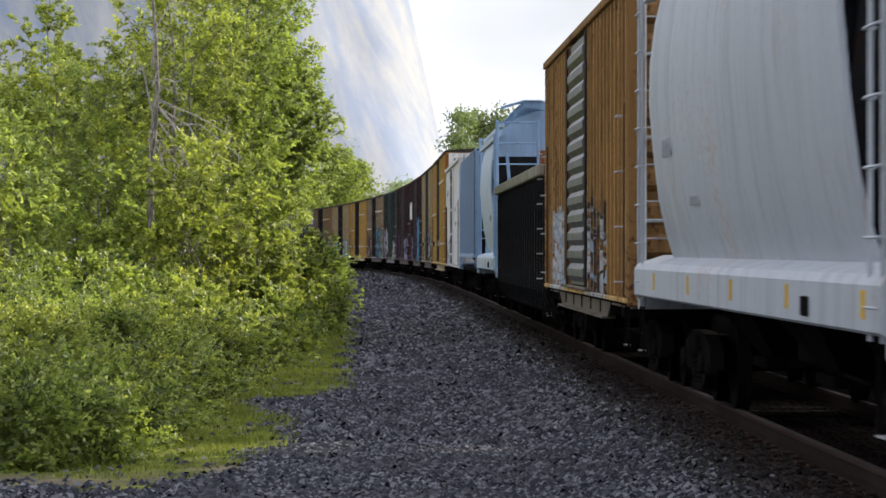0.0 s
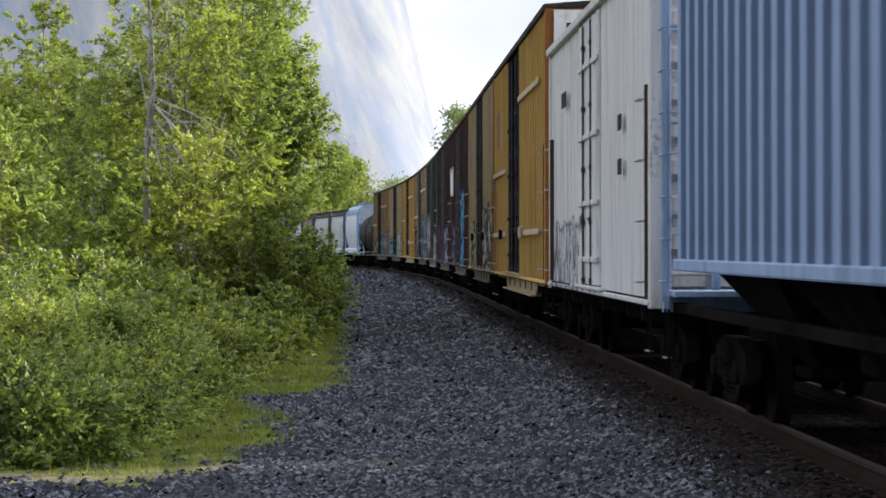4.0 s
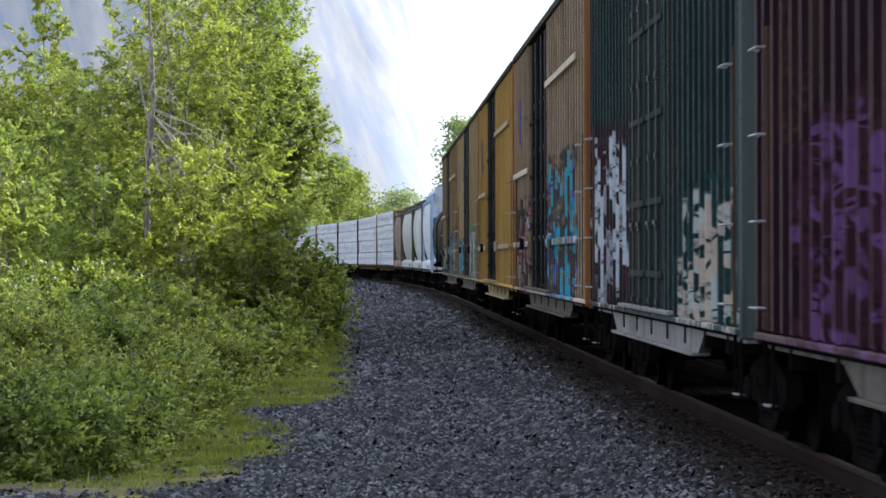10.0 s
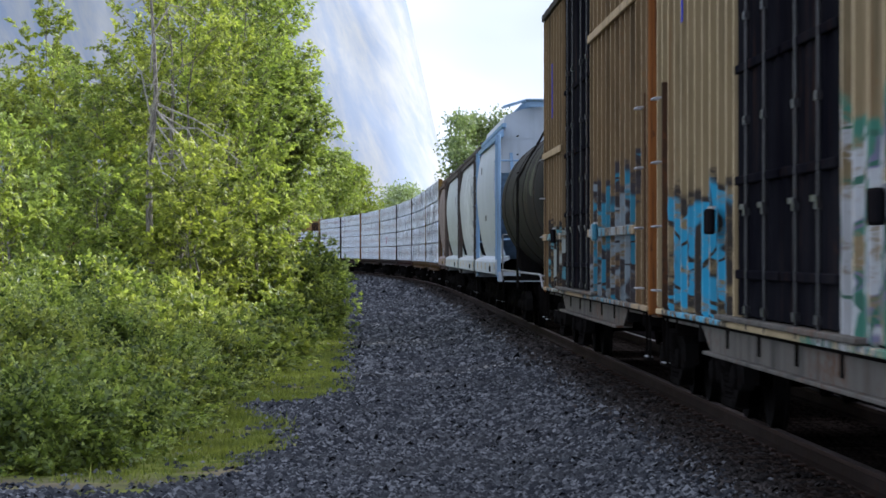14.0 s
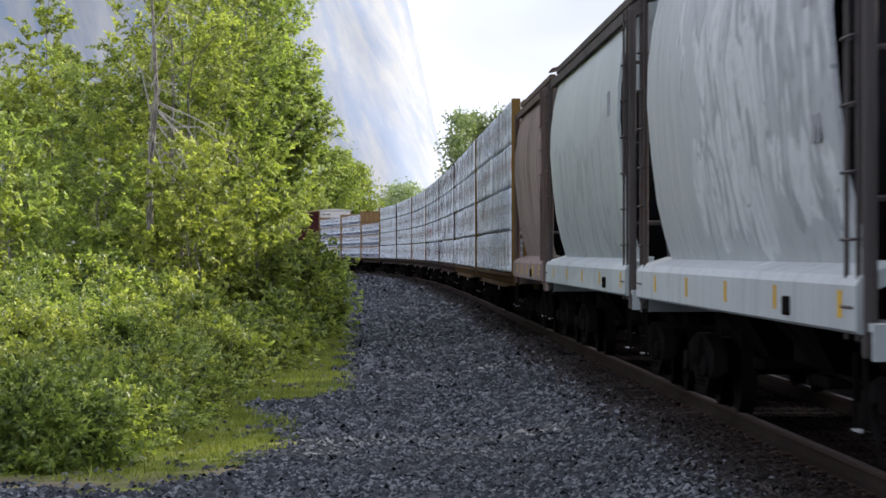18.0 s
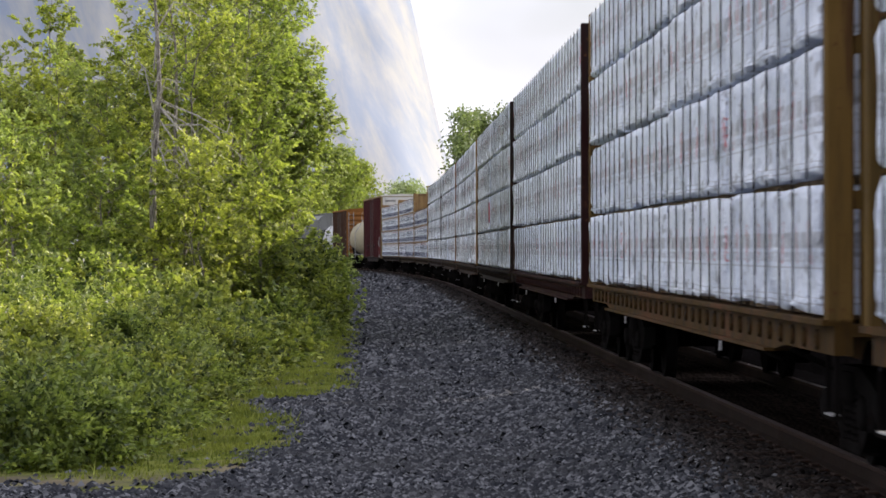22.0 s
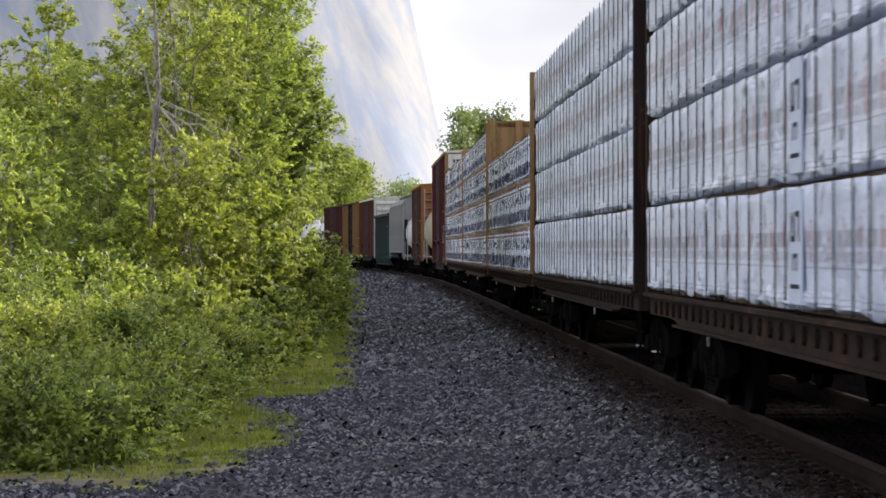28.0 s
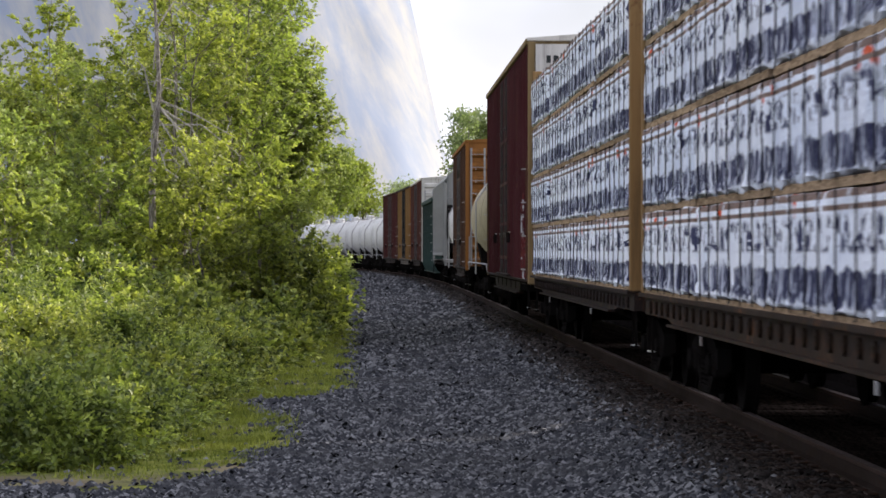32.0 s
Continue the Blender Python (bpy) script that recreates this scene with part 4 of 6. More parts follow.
def ladder(car, x, y, z0, z1, width, along_y, mat, rungs=None, stiles=False):
    """Grab irons up a corner, each a part; with stiles they form a ladder."""
    n = rungs or max(2, round((z1 - z0) / 0.42) + 1)
    sign = (1 if x > 0 else -1) if along_y else (1 if y > 0 else -1)
    me = rung_mesh(width, along_y, sign, mat)
    holder, name = car, "grab_iron"
    if stiles:
        d = 0.04 * sign
        mb = MB()
        for k in (-1, 1):
            if along_y:
                mb.box(x - 0.012 + d, x + 0.012 + d, y + k * width / 2 - 0.03, y + k * width / 2 + 0.03, z0 - 0.2, z1 + 0.2)
            else:
                mb.box(x + k * width / 2 - 0.03, x + k * width / 2 + 0.03, y - 0.012, y + 0.012, z0 - 0.2, z1 + 0.2)
        holder, name = part("ladder", mb, mat, car), "rung"
    for i in range(n):
        part(name, me, None, holder, at=pose(x, y, z0 + (z1 - z0) * i / (n - 1)))


def stirrup(car, x, y, mat):
    key = ("step", round(x, 2), mat.name)
    if key not in RUNGS:
        mb = MB()
        for a in (-0.2, 0.2):
            mb.box(x - 0.012, x + 0.012, a - 0.03, a + 0.03, 0.50, 0.98)
        RUNGS[key] = mb.box(x - 0.03, x + 0.03, -0.235, 0.235, 0.48, 0.505).mesh("step", mat)
        RUNGS["tread", key] = MB().box(x - 0.032, x + 0.032, -0.16, 0.16, 0.505, 0.515).mesh("tread", GRAB)
    st = part("step", RUNGS[key], None, car, at=pose(0, y, 0))
    part("tread", RUNGS["tread", key], None, st)


def begin(name, label, s0, s1, half=None, category="railway car", gap=0.55):
    """A car whose body fills the train from s0 to s1 (couplers meet in between)."""
    car = thing(name, label, category, "cars of the freight train")
    L = s1 - s0 - 2 * gap
    half = half or L / 2 - 2.1
    CARS.append((car, (s0 + s1) / 2, half))
    car.matrix_basis = car_pose((s0 + s1) / 2, half, 0)
    running_gear(car, L, half)
    return car, L


def marks(car, spots, mat, w):
    """Lettering too small to read: short bars on the side, as (y, z, width, height)."""
    for y, z, wd, ht in spots:
        mb = MB()
        n = max(2, int(wd / (ht * 0.8)))
        for k in range(n):
            a = y - wd / 2 + wd * k / n
            ww = w(z + ht / 2) if callable(w) else w
            for x in (-ww,):
                mb.box(x - 0.003, x + 0.003, a, a + wd / n * 0.62, z, z + ht)
        part("lettering", mb, mat, car)


BLACK_STEEL = paint("glossy_black_steel", (0.016, 0.016, 0.019), 0.2, 0.3, 0.28, 0.0, gloss=0.35)
STRAP_BLACK = paint("flat_black_box_paint", (0.008, 0.008, 0.010), 0.1, 0.2, gloss=0.0)
BLUE_MARK = paint("bright_blue_stripe_paint", (0.02, 0.04, 0.55), 0.02, 0.1)
LETTER_DARK = paint("dark_lettering", (0.04, 0.045, 0.05), 0.1, 0.2)
LETTER_GREY = paint("faded_grey_lettering", (0.30, 0.31, 0.33), 0.1, 0.2)
LETTER_WHITE = paint("white_lettering", (0.70, 0.70, 0.68), 0.1, 0.2)
YELLOW_MARK = paint("yellow_reflector_tape", (0.62, 0.38, 0.03), 0.1, 0.3)


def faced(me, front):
    """Paints in light: outer faces of a post or rib get their own paint."""
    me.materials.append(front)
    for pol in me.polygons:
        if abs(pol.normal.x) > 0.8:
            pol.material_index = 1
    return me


END_ORANGE = paint("orange_brown_end_paint", (0.26, 0.105, 0.030), 0.5, 0.5, off=9.0)
DARK_CORNER = paint("dark_brown_corner_paint", (0.085, 0.045, 0.022), 0.4, 0.5, off=11.0)
ROOF_EDGE = paint("weathered_dark_roof_steel", (0.045, 0.040, 0.036), 0.4, 0.5, off=9.7)


def boxcar(name, label, s0, s1, body, door_mat, sill_mat, end_mat, door=(0.36, 0.64), top=5.58, posts=0.66, bands=(), pitch_roof=0.14, post_mat=None,
           corrugated=False, smooth_side=False, marks_at=(), sill_z=0.80, w=1.55, depth=0.052, lock=True, stripe=False, dark_corner=None, band_mat=None, mark_mat=None, roof_mat=None, rods=4, drop=True):
    car, L = begin(name, label, s0, s1)
    h = L / 2
    depth = 0.085 if bands else depth
    wi = w - depth
    eave = top - pitch_roof
    # walls: two sides with the doorway left open, two ends
    dy0, dy1 = -h + L * door[0], -h + L * door[1]
    for sx in (-1, 1):
        a, b = (wi - 0.05, wi) if sx > 0 else (-wi, -wi + 0.05)
        for y0, y1 in ((-h, dy0), (dy1, h)):
            part("side_wall", MB().box(a, b, y0, y1, 1.05, eave - 0.002), body, car)
        # posts
        if not smooth_side:
            xo = sx * w
            xi = sx * (wi - 0.002)
            for y0, y1 in ((-h, dy0), (dy1, h)):
                n = max(2, round((y1 - y0) / posts))
                for k in range(n + 1):
                    y = min(max(y0 + (y1 - y0) * k / n, y0 + 0.10), y1 - 0.10)
                    post = MB().add([(xi, y - 0.060, 1.0), (xo, y - 0.036, 1.06), (xo, y + 0.036, 1.06), (xi, y + 0.060, 1.0),
                                     (xi, y - 0.060, eave - 0.02), (xo, y - 0.036, eave - 0.08), (xo, y + 0.036, eave - 0.08), (xi, y + 0.060, eave - 0.02)],
                                    [(0, 1, 2, 3), (7, 6, 5, 4), (0, 4, 5, 1), (1, 5, 6, 2), (2, 6, 7, 3), (3, 7, 4, 0)])
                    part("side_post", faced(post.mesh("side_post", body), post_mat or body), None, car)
        for z, where in bands:
            for (y0, y1), tag in (((-h + 1.5, dy0 - 0.05), "near"), ((dy1 + 0.05, h - 0.2), "far")):
                if where in (tag, "both"):
                    x = sx * (w + 0.004)
                    part("door_track_bar", MB().box(min(x, x + sx * 0.03), max(x, x + sx * 0.03), y0, y1, z - 0.05, z + 0.05, 0.008), band_mat or post_mat or sill_mat, car)
        # sill with its deeper middle
        xs = sorted((sx * (wi - 0.12), sx * (wi - 0.012)))
        prof = [(-h, 0.98), (-h, 1.06), (h, 1.06), (h, 0.98)]
        if drop:
            prof = [(-h, 0.92), (-h, 1.07), (h, 1.07), (h, 0.92), (h * 0.62, 0.92), (h * 0.56, sill_z - 0.06), (-h * 0.56, sill_z - 0.06), (-h * 0.62, 0.92)]
        part("side_sill", MB().across(prof, xs[0], xs[1]), sill_mat, car)
        part("sill_ledge", MB().box(*sorted((sx * (wi - 0.05), sx * (w + 0.012))), -h + 0.02, h - 0.02, 0.985, 1.035, 0.01), post_mat or sill_mat, car)
        if drop:
            part("sill_flange", MB().box(*sorted((sx * (wi - 0.12), sx * (w + 0.005))), -h * 0.56, h * 0.56, sill_z - 0.085, sill_z - 0.055, 0.006), sill_mat, car)
        if lock and not smooth_side and not corrugated:
            for y in (dy0 - 1.9, dy1 + 1.2):
                x = sx * (w + 0.02)
                pale = bool(bands) and y < dy0
                lk = part("placard_box", MB().box(*sorted((x - 0.02, x + sx * 0.085)), y - 0.17, y + 0.17, 1.74, 1.95, 0.02), (band_mat or post_mat or sill_mat) if pale else STRAP_BLACK, car)
                part("box_rim", MB().box(*sorted((x - 0.02, x + sx * 0.05)), y - 0.18, y + 0.18, 1.945, 1.97), GRAB, lk)
        if stripe:
            x = sx * (w + 0.006)
            part("painted_stripe", MB().box(*sorted((x - sx * 0.004, x + sx * 0.004)), h - 2.70, h - 2.60, 3.70, 4.55), BLUE_MARK, car, "bright blue painted stripe")
        if dark_corner and sx < 0:
            x = sx * (wi + 0.012)
            part("corner_panel", MB().box(*sorted((x - 0.01, x + 0.01)), -h + 0.16, -h + 0.62, 1.06, eave - 0.1), dark_corner, car)
        xt = sorted((sx * (wi - 0.03), sx * (w + 0.03)))
        part("top_rail", MB().box(xt[0], xt[1], -h, h, eave - 0.06, eave + 0.05, 0.015), ROOF_EDGE if end_mat is END_ORANGE else end_mat, car)
        # doors
        dm = (dy0 + dy1) / 2
        leaves = ((dy0, dy1),) if corrugated or smooth_side else ((dy0, dm - 0.01), (dm + 0.01, dy1))
        for y0, y1 in leaves:
            mb = MB()
            if corrugated:
                out = [(sx * (wi - 0.04), 1.10), (sx * (wi + 0.02), 1.10)]
                n = 13
                for k in range(n):
                    z = 1.27 + (eave - 1.60) * k / (n - 1)
                    out += [(sx * (wi + 0.02), z - 0.13), (sx * (wi + 0.075), z - 0.05), (sx * (wi + 0.075), z + 0.05), (sx * (wi + 0.02), z + 0.13)]
                out += [(sx * (wi + 0.02), eave - 0.10), (sx * (wi - 0.04), eave - 0.10)]
                mb.along(out if sx > 0 else out[::-1], y0 + 0.03, y1 - 0.03)
            else:
                # a stamped sheet with upright ribs
                line = [(y0 + 0.03, wi - 0.04), (y0 + 0.03, wi + 0.022)]
                n = 5
                for k in range(n):
                    y = y0 + 0.22 + (y1 - y0 - 0.44) * k / (n - 1)
                    line += [(y - 0.11, wi + 0.022), (y - 0.07, wi + 0.045), (y + 0.07, wi + 0.045), (y + 0.11, wi + 0.022)]
                line += [(y1 - 0.03, wi + 0.022), (y1 - 0.03, wi - 0.04)]
                m = len(line)
                mb.add([(sx * x, y, z) for z in (1.10, eave - 0.10) for y, x in line],
                       [(k, (k + 1) % m, m + (k + 1) % m, m + k) for k in range(m)] + [tuple(range(m - 1, -1, -1)), tuple(range(m, 2 * m))])
            dr = part("door", mb, door_mat, car)
            if corrugated:
                continue
            rod = MB()
            for k in range(rods // len(leaves) if len(leaves) > 1 else 2):
                y = y0 + (y1 - y0) * (0.3 + 0.4 * k)
                x = sx * (wi + 0.060)
                rod.tube((x, y, 1.0), (x, y, eave - 0.15), 0.014, 6)
                for z in (1.15, 1.9, 2.6, 3.4, 4.2):
                    rod.box(x - 0.024, x + 0.024, y - 0.05, y + 0.05, z - 0.03, z + 0.03)
                rod.box(*sorted((x, x + sx * 0.03)), y - 0.06, y + 0.20, 1.92, 1.96)
            part("door_rod", rod, BLACK_STEEL, dr)
            for z in (1.42, 2.15, 3.02, 3.95):
                xb = sorted((sx * (wi + 0.03), sx * (wi + 0.066)))
                part("door_bar", MB().box(xb[0], xb[1], y0 + 0.08, y1 - 0.08, z - 0.035, z + 0.035, 0.01), door_mat, dr)
        # rails under the doors
        xs = sorted((sx * (w - 0.03), sx * (w + 0.06)))
        part("door_rail", MB().box(xs[0], xs[1], dy0 - 1.0, dy1 + 1.0, 1.045, 1.085, 0.008), sill_mat, car)
        for sy in (-1, 1):
            ladder(car, sx * w, sy * (h - 0.50), 1.22, 3.10, 0.42, True, GRAB, 4)
            part("ladder_stile", MB().box(*sorted((sx * (wi + 0.002), sx * (w + 0.012))), sy * (h - 0.50) - 0.26, sy * (h - 0.50) - 0.20, 1.06, 3.25, 0.006), DARK_CORNER, car)
            stirrup(car, sx * (w - 0.05), sy * (h - 0.45), STEEL)
    for sy in (-1, 1):
        y0, y1 = sorted((sy * (h - 0.06), sy * h))
        mb = MB().box(-wi, wi, y0, y1, 1.0, eave)
        wall = part("end_wall", mb, end_mat, car)
        n = 9
        rib = MB().across([(sy * (h - 0.01), -0.15), (sy * (h + 0.09), -0.07), (sy * (h + 0.09), 0.07), (sy * (h - 0.01), 0.15)], -wi + 0.12, wi - 0.12).mesh("end_rib", end_mat)
        for k in range(n if sy < 0 else 0):
            part("end_rib", rib, None, wall, at=pose(0, 0, 1.25 + (eave - 1.6) * k / (n - 1)))
        for sx in (-1, 1):
            part("corner_post", MB().box(*sorted((sx * (wi - 0.10), sx * (w - 0.012))), *sorted((sy * (h - 0.12), sy * (h + 0.03))), 0.95, eave - 0.003, 0.015), end_mat, car)
        ladder(car, -wi + 0.35, sy * (h + 0.09), 1.3, 4.6, 0.42, False, GRAB, stiles=True)
        part("end_platform", MB().box(-1.2, 1.2, *sorted((sy * h, sy * (h + 0.32))), 0.98, 1.02), STEEL, car)
    rb = MB()
    rb.along([(-w, eave), (w, eave), (w, eave + 0.02), (0, top), (-w, eave + 0.02)], -h, h)
    n = int(L / 1.2)
    for k in range(n + 1):
        y = -h + L * k / n
        rb.along([(-w - 0.01, eave + 0.01), (w + 0.01, eave + 0.01), (w + 0.01, eave + 0.06), (0, top + 0.04), (-w - 0.01, eave + 0.06)], y - 0.04, y + 0.04)
    part("roof", rb, roof_mat or (ROOF_EDGE if end_mat is END_ORANGE else end_mat), car)
    fl = MB().box(-wi, wi, -h + 0.06, h - 0.06, 0.95, 1.06).box(-0.25, 0.25, -h - 0.1, h + 0.1, 0.66, 0.95)
    for k in range(9):
        y = -h * 0.85 + h * 1.7 * k / 8
        fl.box(-wi, wi, y - 0.06, y + 0.06, 0.80, 0.95)
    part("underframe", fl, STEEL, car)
    marks(car, marks_at, mark_mat or LETTER_WHITE, w + 0.006)
    return car


# default paint of the slope sheets, darker than most bodies
DARK_SLOPE = paint("dark_slope_paint", (0.045, 0.045, 0.05), 0.3, 0.5, off=12.0)


def hopper(name, label, s0, s1, body, sill_mat, end_mat, top=4.70, ribs=False, bays=3, plat=1.5, belly=1.53, marks_at=(), sill_top=1.50, sill_low=1.09, ladder_mat=None, groove=None, slope_mat=None, panel_low=3.45, end_rails=(1.9, 2.8, 3.7), rail_to=1.46, panel_mat=None, roof_drop=(0.22, 0.08, 0.01), brace_x=0.0, post_top=4.3, rail_mat=None):
    """Covered hopper: bulging or ribbed sides over a side sill, open slope ends, roof walk."""
    car, L = begin(name, label, s0, s1)
    h = L / 2
    if ribs:
        prof = [(1.50, 1.44), (1.50, 4.45)]
    else:
        prof = [(1.30, sill_top - 0.02), (1.38, 1.75), (1.46, 2.1), (1.52, 2.6), (belly + 0.03, 3.1), (belly + 0.02, 3.5), (1.50, 3.9), (1.42, 4.25)]
    roofp = [(x, top - d) for x, d in zip((1.28, 0.9, 0.45), roof_drop)]
    right = prof + roofp
    loop = [(x, z) for x, z in right] + [(-x, z) for x, z in reversed(right)]
    b0, b1 = -h + plat, h - plat
    # the body is closed over its middle; towards the ends only side sheets, roof and an upper end panel go on, over an open slope
    deep = 2.3
    part("hopper_body", MB().along(loop, b0 + deep, b1 - deep), body, car, smooth=not ribs)
    for sy in (-1, 1):
        ya, yb = sorted((sy * (b1 - deep), sy * b1))
        for sx in (-1, 1):
            sheet = [(sx * x, z) for x, z in prof] + [(sx * (x - 0.04), z) for x, z in reversed(prof)]
            part("side_sheet", MB().along(sheet, ya, yb), body, car, smooth=not ribs)
        edge_x, edge_z = prof[-1]
        cover = [(edge_x, edge_z)] + roofp
        part("roof_sheet", MB().along(cover + [(-x, z) for x, z in reversed(cover)], ya, yb), body, car)
        part("end_panel", MB().box(-1.40, 1.40, *sorted((sy * (b1 - 0.06), sy * (b1 - 0.01))), panel_low, edge_z + 0.01), body, car)
        if panel_mat:
            plate = [(1.40, panel_low)] + cover
            part("end_plate", MB().along(plate + [(-x, z) for x, z in reversed(plate)], *sorted((sy * b1, sy * (b1 + 0.012)))), panel_mat, car)
        part("end_brace", MB().box(brace_x - 0.06, brace_x + 0.06, *sorted((sy * (b1 - 0.02), sy * (b1 + 0.06))), 1.06, top - 0.25), end_mat, car)
    if ribs:
        for sx in (-1, 1):
            xo, xi = sx * 1.555, sx * 1.499
            rib = MB().add([(xi, -0.16, 1.46), (xo, -0.14, 1.46), (xo, 0.14, 1.46), (xi, 0.16, 1.46), (xi, -0.16, 4.40), (xo, -0.14, 4.40), (xo, 0.14, 4.40), (xi, 0.16, 4.40)],
                           [(0, 1, 2, 3), (7, 6, 5, 4), (0, 4, 5, 1), (1, 5, 6, 2), (2, 6, 7, 3), (3, 7, 4, 0)])
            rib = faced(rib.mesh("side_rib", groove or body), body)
            n = int((b1 - b0) / 0.72)
            for k in range(n):
                part("side_rib", rib, None, car, at=pose(0, b0 + (k + 0.5) * (b1 - b0) / n, 0))
    for sx in (-1, 1):
        xs = lambda a, b: sorted((sx * a, sx * b))
        if ribs:
            part("side_sill", MB().box(*xs(1.44, 1.58), b0, b1, 1.36, 1.47, 0.015), sill_mat, car)
            part("end_sill_bar", MB().box(*xs(1.30, 1.40), -h, h, 0.94, 1.04, 0.01), STEEL, car)
        else:
            part("side_sill", MB().along([(sx * 1.54, sill_low), (sx * 1.565, sill_low + 0.02), (sx * 1.565, sill_top - 0.12), (sx * 1.53, sill_top - 0.06), (sx * 1.24, sill_top + 0.03), (sx * 1.24, sill_top - 0.06), (sx * 1.48, sill_top - 0.16), (sx * 1.50, sill_low)],
                                         -h + 0.25, h - 0.25), sill_mat, car)
            part("top_rail", MB().along([(sx * 1.36, 4.25), (sx * 1.50, 4.22), (sx * 1.50, 4.34), (sx * 1.36, 4.42)], -h + 0.4, h - 0.4), rail_mat or end_mat, car)
            part("top_rail", MB().box(*xs(1.30, 1.40), -h + 0.4, h - 0.4, 4.46, 4.56, 0.01), rail_mat or end_mat, car)
            for y in [-h + 0.9 + (L - 1.8) * k / 9 for k in range(10) if k % 2 == 0]:
                part("reflector", MB().box(*xs(1.566, 1.570), y - 0.085, y + 0.085, sill_top - 0.32, sill_top - 0.15), YELLOW_MARK, car)
            part("jacking_pad", MB().box(*xs(1.56, 1.60), -h + 3.25, -h + 3.45, 1.15, 1.28, 0.01), STEEL, car)
        for sy in (-1, 1):
            ys = sorted((sy * (h - 0.20), sy * (h - 0.32)))
            part("corner_post", MB().box(*xs(1.44, 1.52), *ys, 0.95, post_top, 0.012), end_mat, car)
            part("end_brace", MB().tube((sx * 1.0, sy * (h - 0.3), 1.05), (sx * 1.15, sy * (b1 - 0.02), 3.9), 0.05, 4), end_mat, car)
            ladder(car, sx * 1.49, sy * (h - 0.62), 1.25, 4.1, 0.48, True, ladder_mat or end_mat, 8, True)
            stirrup(car, sx * 1.5, sy * (h - 0.5), STEEL)
    for sy in (-1, 1):
        # slope sheet and platform
        mb = MB().add([(-1.38, sy * (b1 - 0.02), panel_low + 0.01), (1.38, sy * (b1 - 0.02), panel_low + 0.01), (1.30, sy * (b1 - 2.28), 1.35), (-1.30, sy * (b1 - 2.28), 1.35),
                       (-1.38, sy * (b1 - 0.08), panel_low + 0.05), (1.38, sy * (b1 - 0.08), panel_low + 0.05), (1.30, sy * (b1 - 2.30), 1.42), (-1.30, sy * (b1 - 2.30), 1.42)],
                      [(0, 1, 2, 3), (4, 7, 6, 5), (0, 4, 5, 1), (1, 5, 6, 2), (2, 6, 7, 3), (3, 7, 4, 0)])
        part("slope_sheet", mb, slope_mat or DARK_SLOPE, car)
        part("end_platform", MB().box(-1.5, 1.5, *sorted((sy * (h - 1.3), sy * h)), 1.11, 1.16).box(-1.5, 1.5, *sorted((sy * (h - 0.05), sy * h)), 0.94, 1.12), sill_mat, car)
        for z in end_rails:
            part("end_rail", MB().tube((-1.46, sy * (h - 0.26), z), (rail_to, sy * (h - 0.26), z), 0.02, 6), end_mat, car)
        if rail_to < 1.0:
            for x in (-1.34, 1.30):
                part("gusset_plate", MB().box(x, x + 0.04, *sorted((sy * (b1 - 0.9), sy * (h - 0.34))), 1.16, 2.45, 0.008), end_mat, car)
            part("rail_post", MB().box(rail_to - 0.03, rail_to + 0.03, *sorted((sy * (h - 0.23), sy * (h - 0.29))), 1.12, post_top, 0.008), end_mat, car)
        part("brake_wheel" if sy < 0 else "placard", MB().lathe([(0, 0.27), (0.03, 0.27)], (0.5, sy * (h - 0.2) - 0.015, 2.3), "y", 14) if sy < 0 else MB().box(0.2, 0.8, sy * (h - 0.24), sy * (h - 0.22), 2.0, 2.3), STEEL, car)
    # bays under the belly
    for k in range(bays):
        y = b0 + (b1 - b0) * (k + 0.5) / bays
        d = (b1 - b0) / bays / 2 - 0.15
        mb = MB().add([(-1.28, y - d, 1.45), (1.28, y - d, 1.45), (1.28, y + d, 1.45), (-1.28, y + d, 1.45), (-0.6, y - 0.45, 0.55), (0.6, y - 0.45, 0.55), (0.6, y + 0.45, 0.55), (-0.6, y + 0.45, 0.55)],
                      [(0, 1, 2, 3), (7, 6, 5, 4), (0, 4, 5, 1), (1, 5, 6, 2), (2, 6, 7, 3), (3, 7, 4, 0)])
        mb.box(-0.7, 0.7, y - 0.5, y + 0.5, 0.46, 0.56, 0.02)
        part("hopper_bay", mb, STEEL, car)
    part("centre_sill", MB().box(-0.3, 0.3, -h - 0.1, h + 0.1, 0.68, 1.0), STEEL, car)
    # roof walk on brackets, hatch covers
    rw = MB()
    for x in (-0.62, 0.62):
        rw.box(x - 0.22, x + 0.22, -h + 0.5, h - 0.5, top + 0.09, top + 0.12)
    n = int(L / 1.3)
    for k in range(n + 1):
        y = -h + 0.6 + (L - 1.2) * k / n
        rw.box(-0.85, 0.85, y - 0.025, y + 0.025, top - 0.06, top + 0.10)
    rw.path([(-0.85, -h + 0.5, top + 0.1), (-1.35, -h + 0.5, top - 0.05), (-1.35, -h + 1.4, top - 0.05), (-0.85, -h + 1.4, top + 0.1)], 0.02, 5)
    part("roof_walk", rw, end_mat, car)
    hb = MB()
    n = 8
    for k in range(n):
        y0 = b0 + (b1 - b0) * k / n + 0.08
        hb.box(-0.34, 0.34, y0, y0 + (b1 - b0) / n - 0.16, top - 0.03, top + 0.07, 0.02)
    part("hatch_cover", hb, body, car)
    marks(car, marks_at, LETTER_GREY, lambda z: float(np.interp(z, [q[1] for q in prof], [q[0] for q in prof])) + 0.002)
    return car


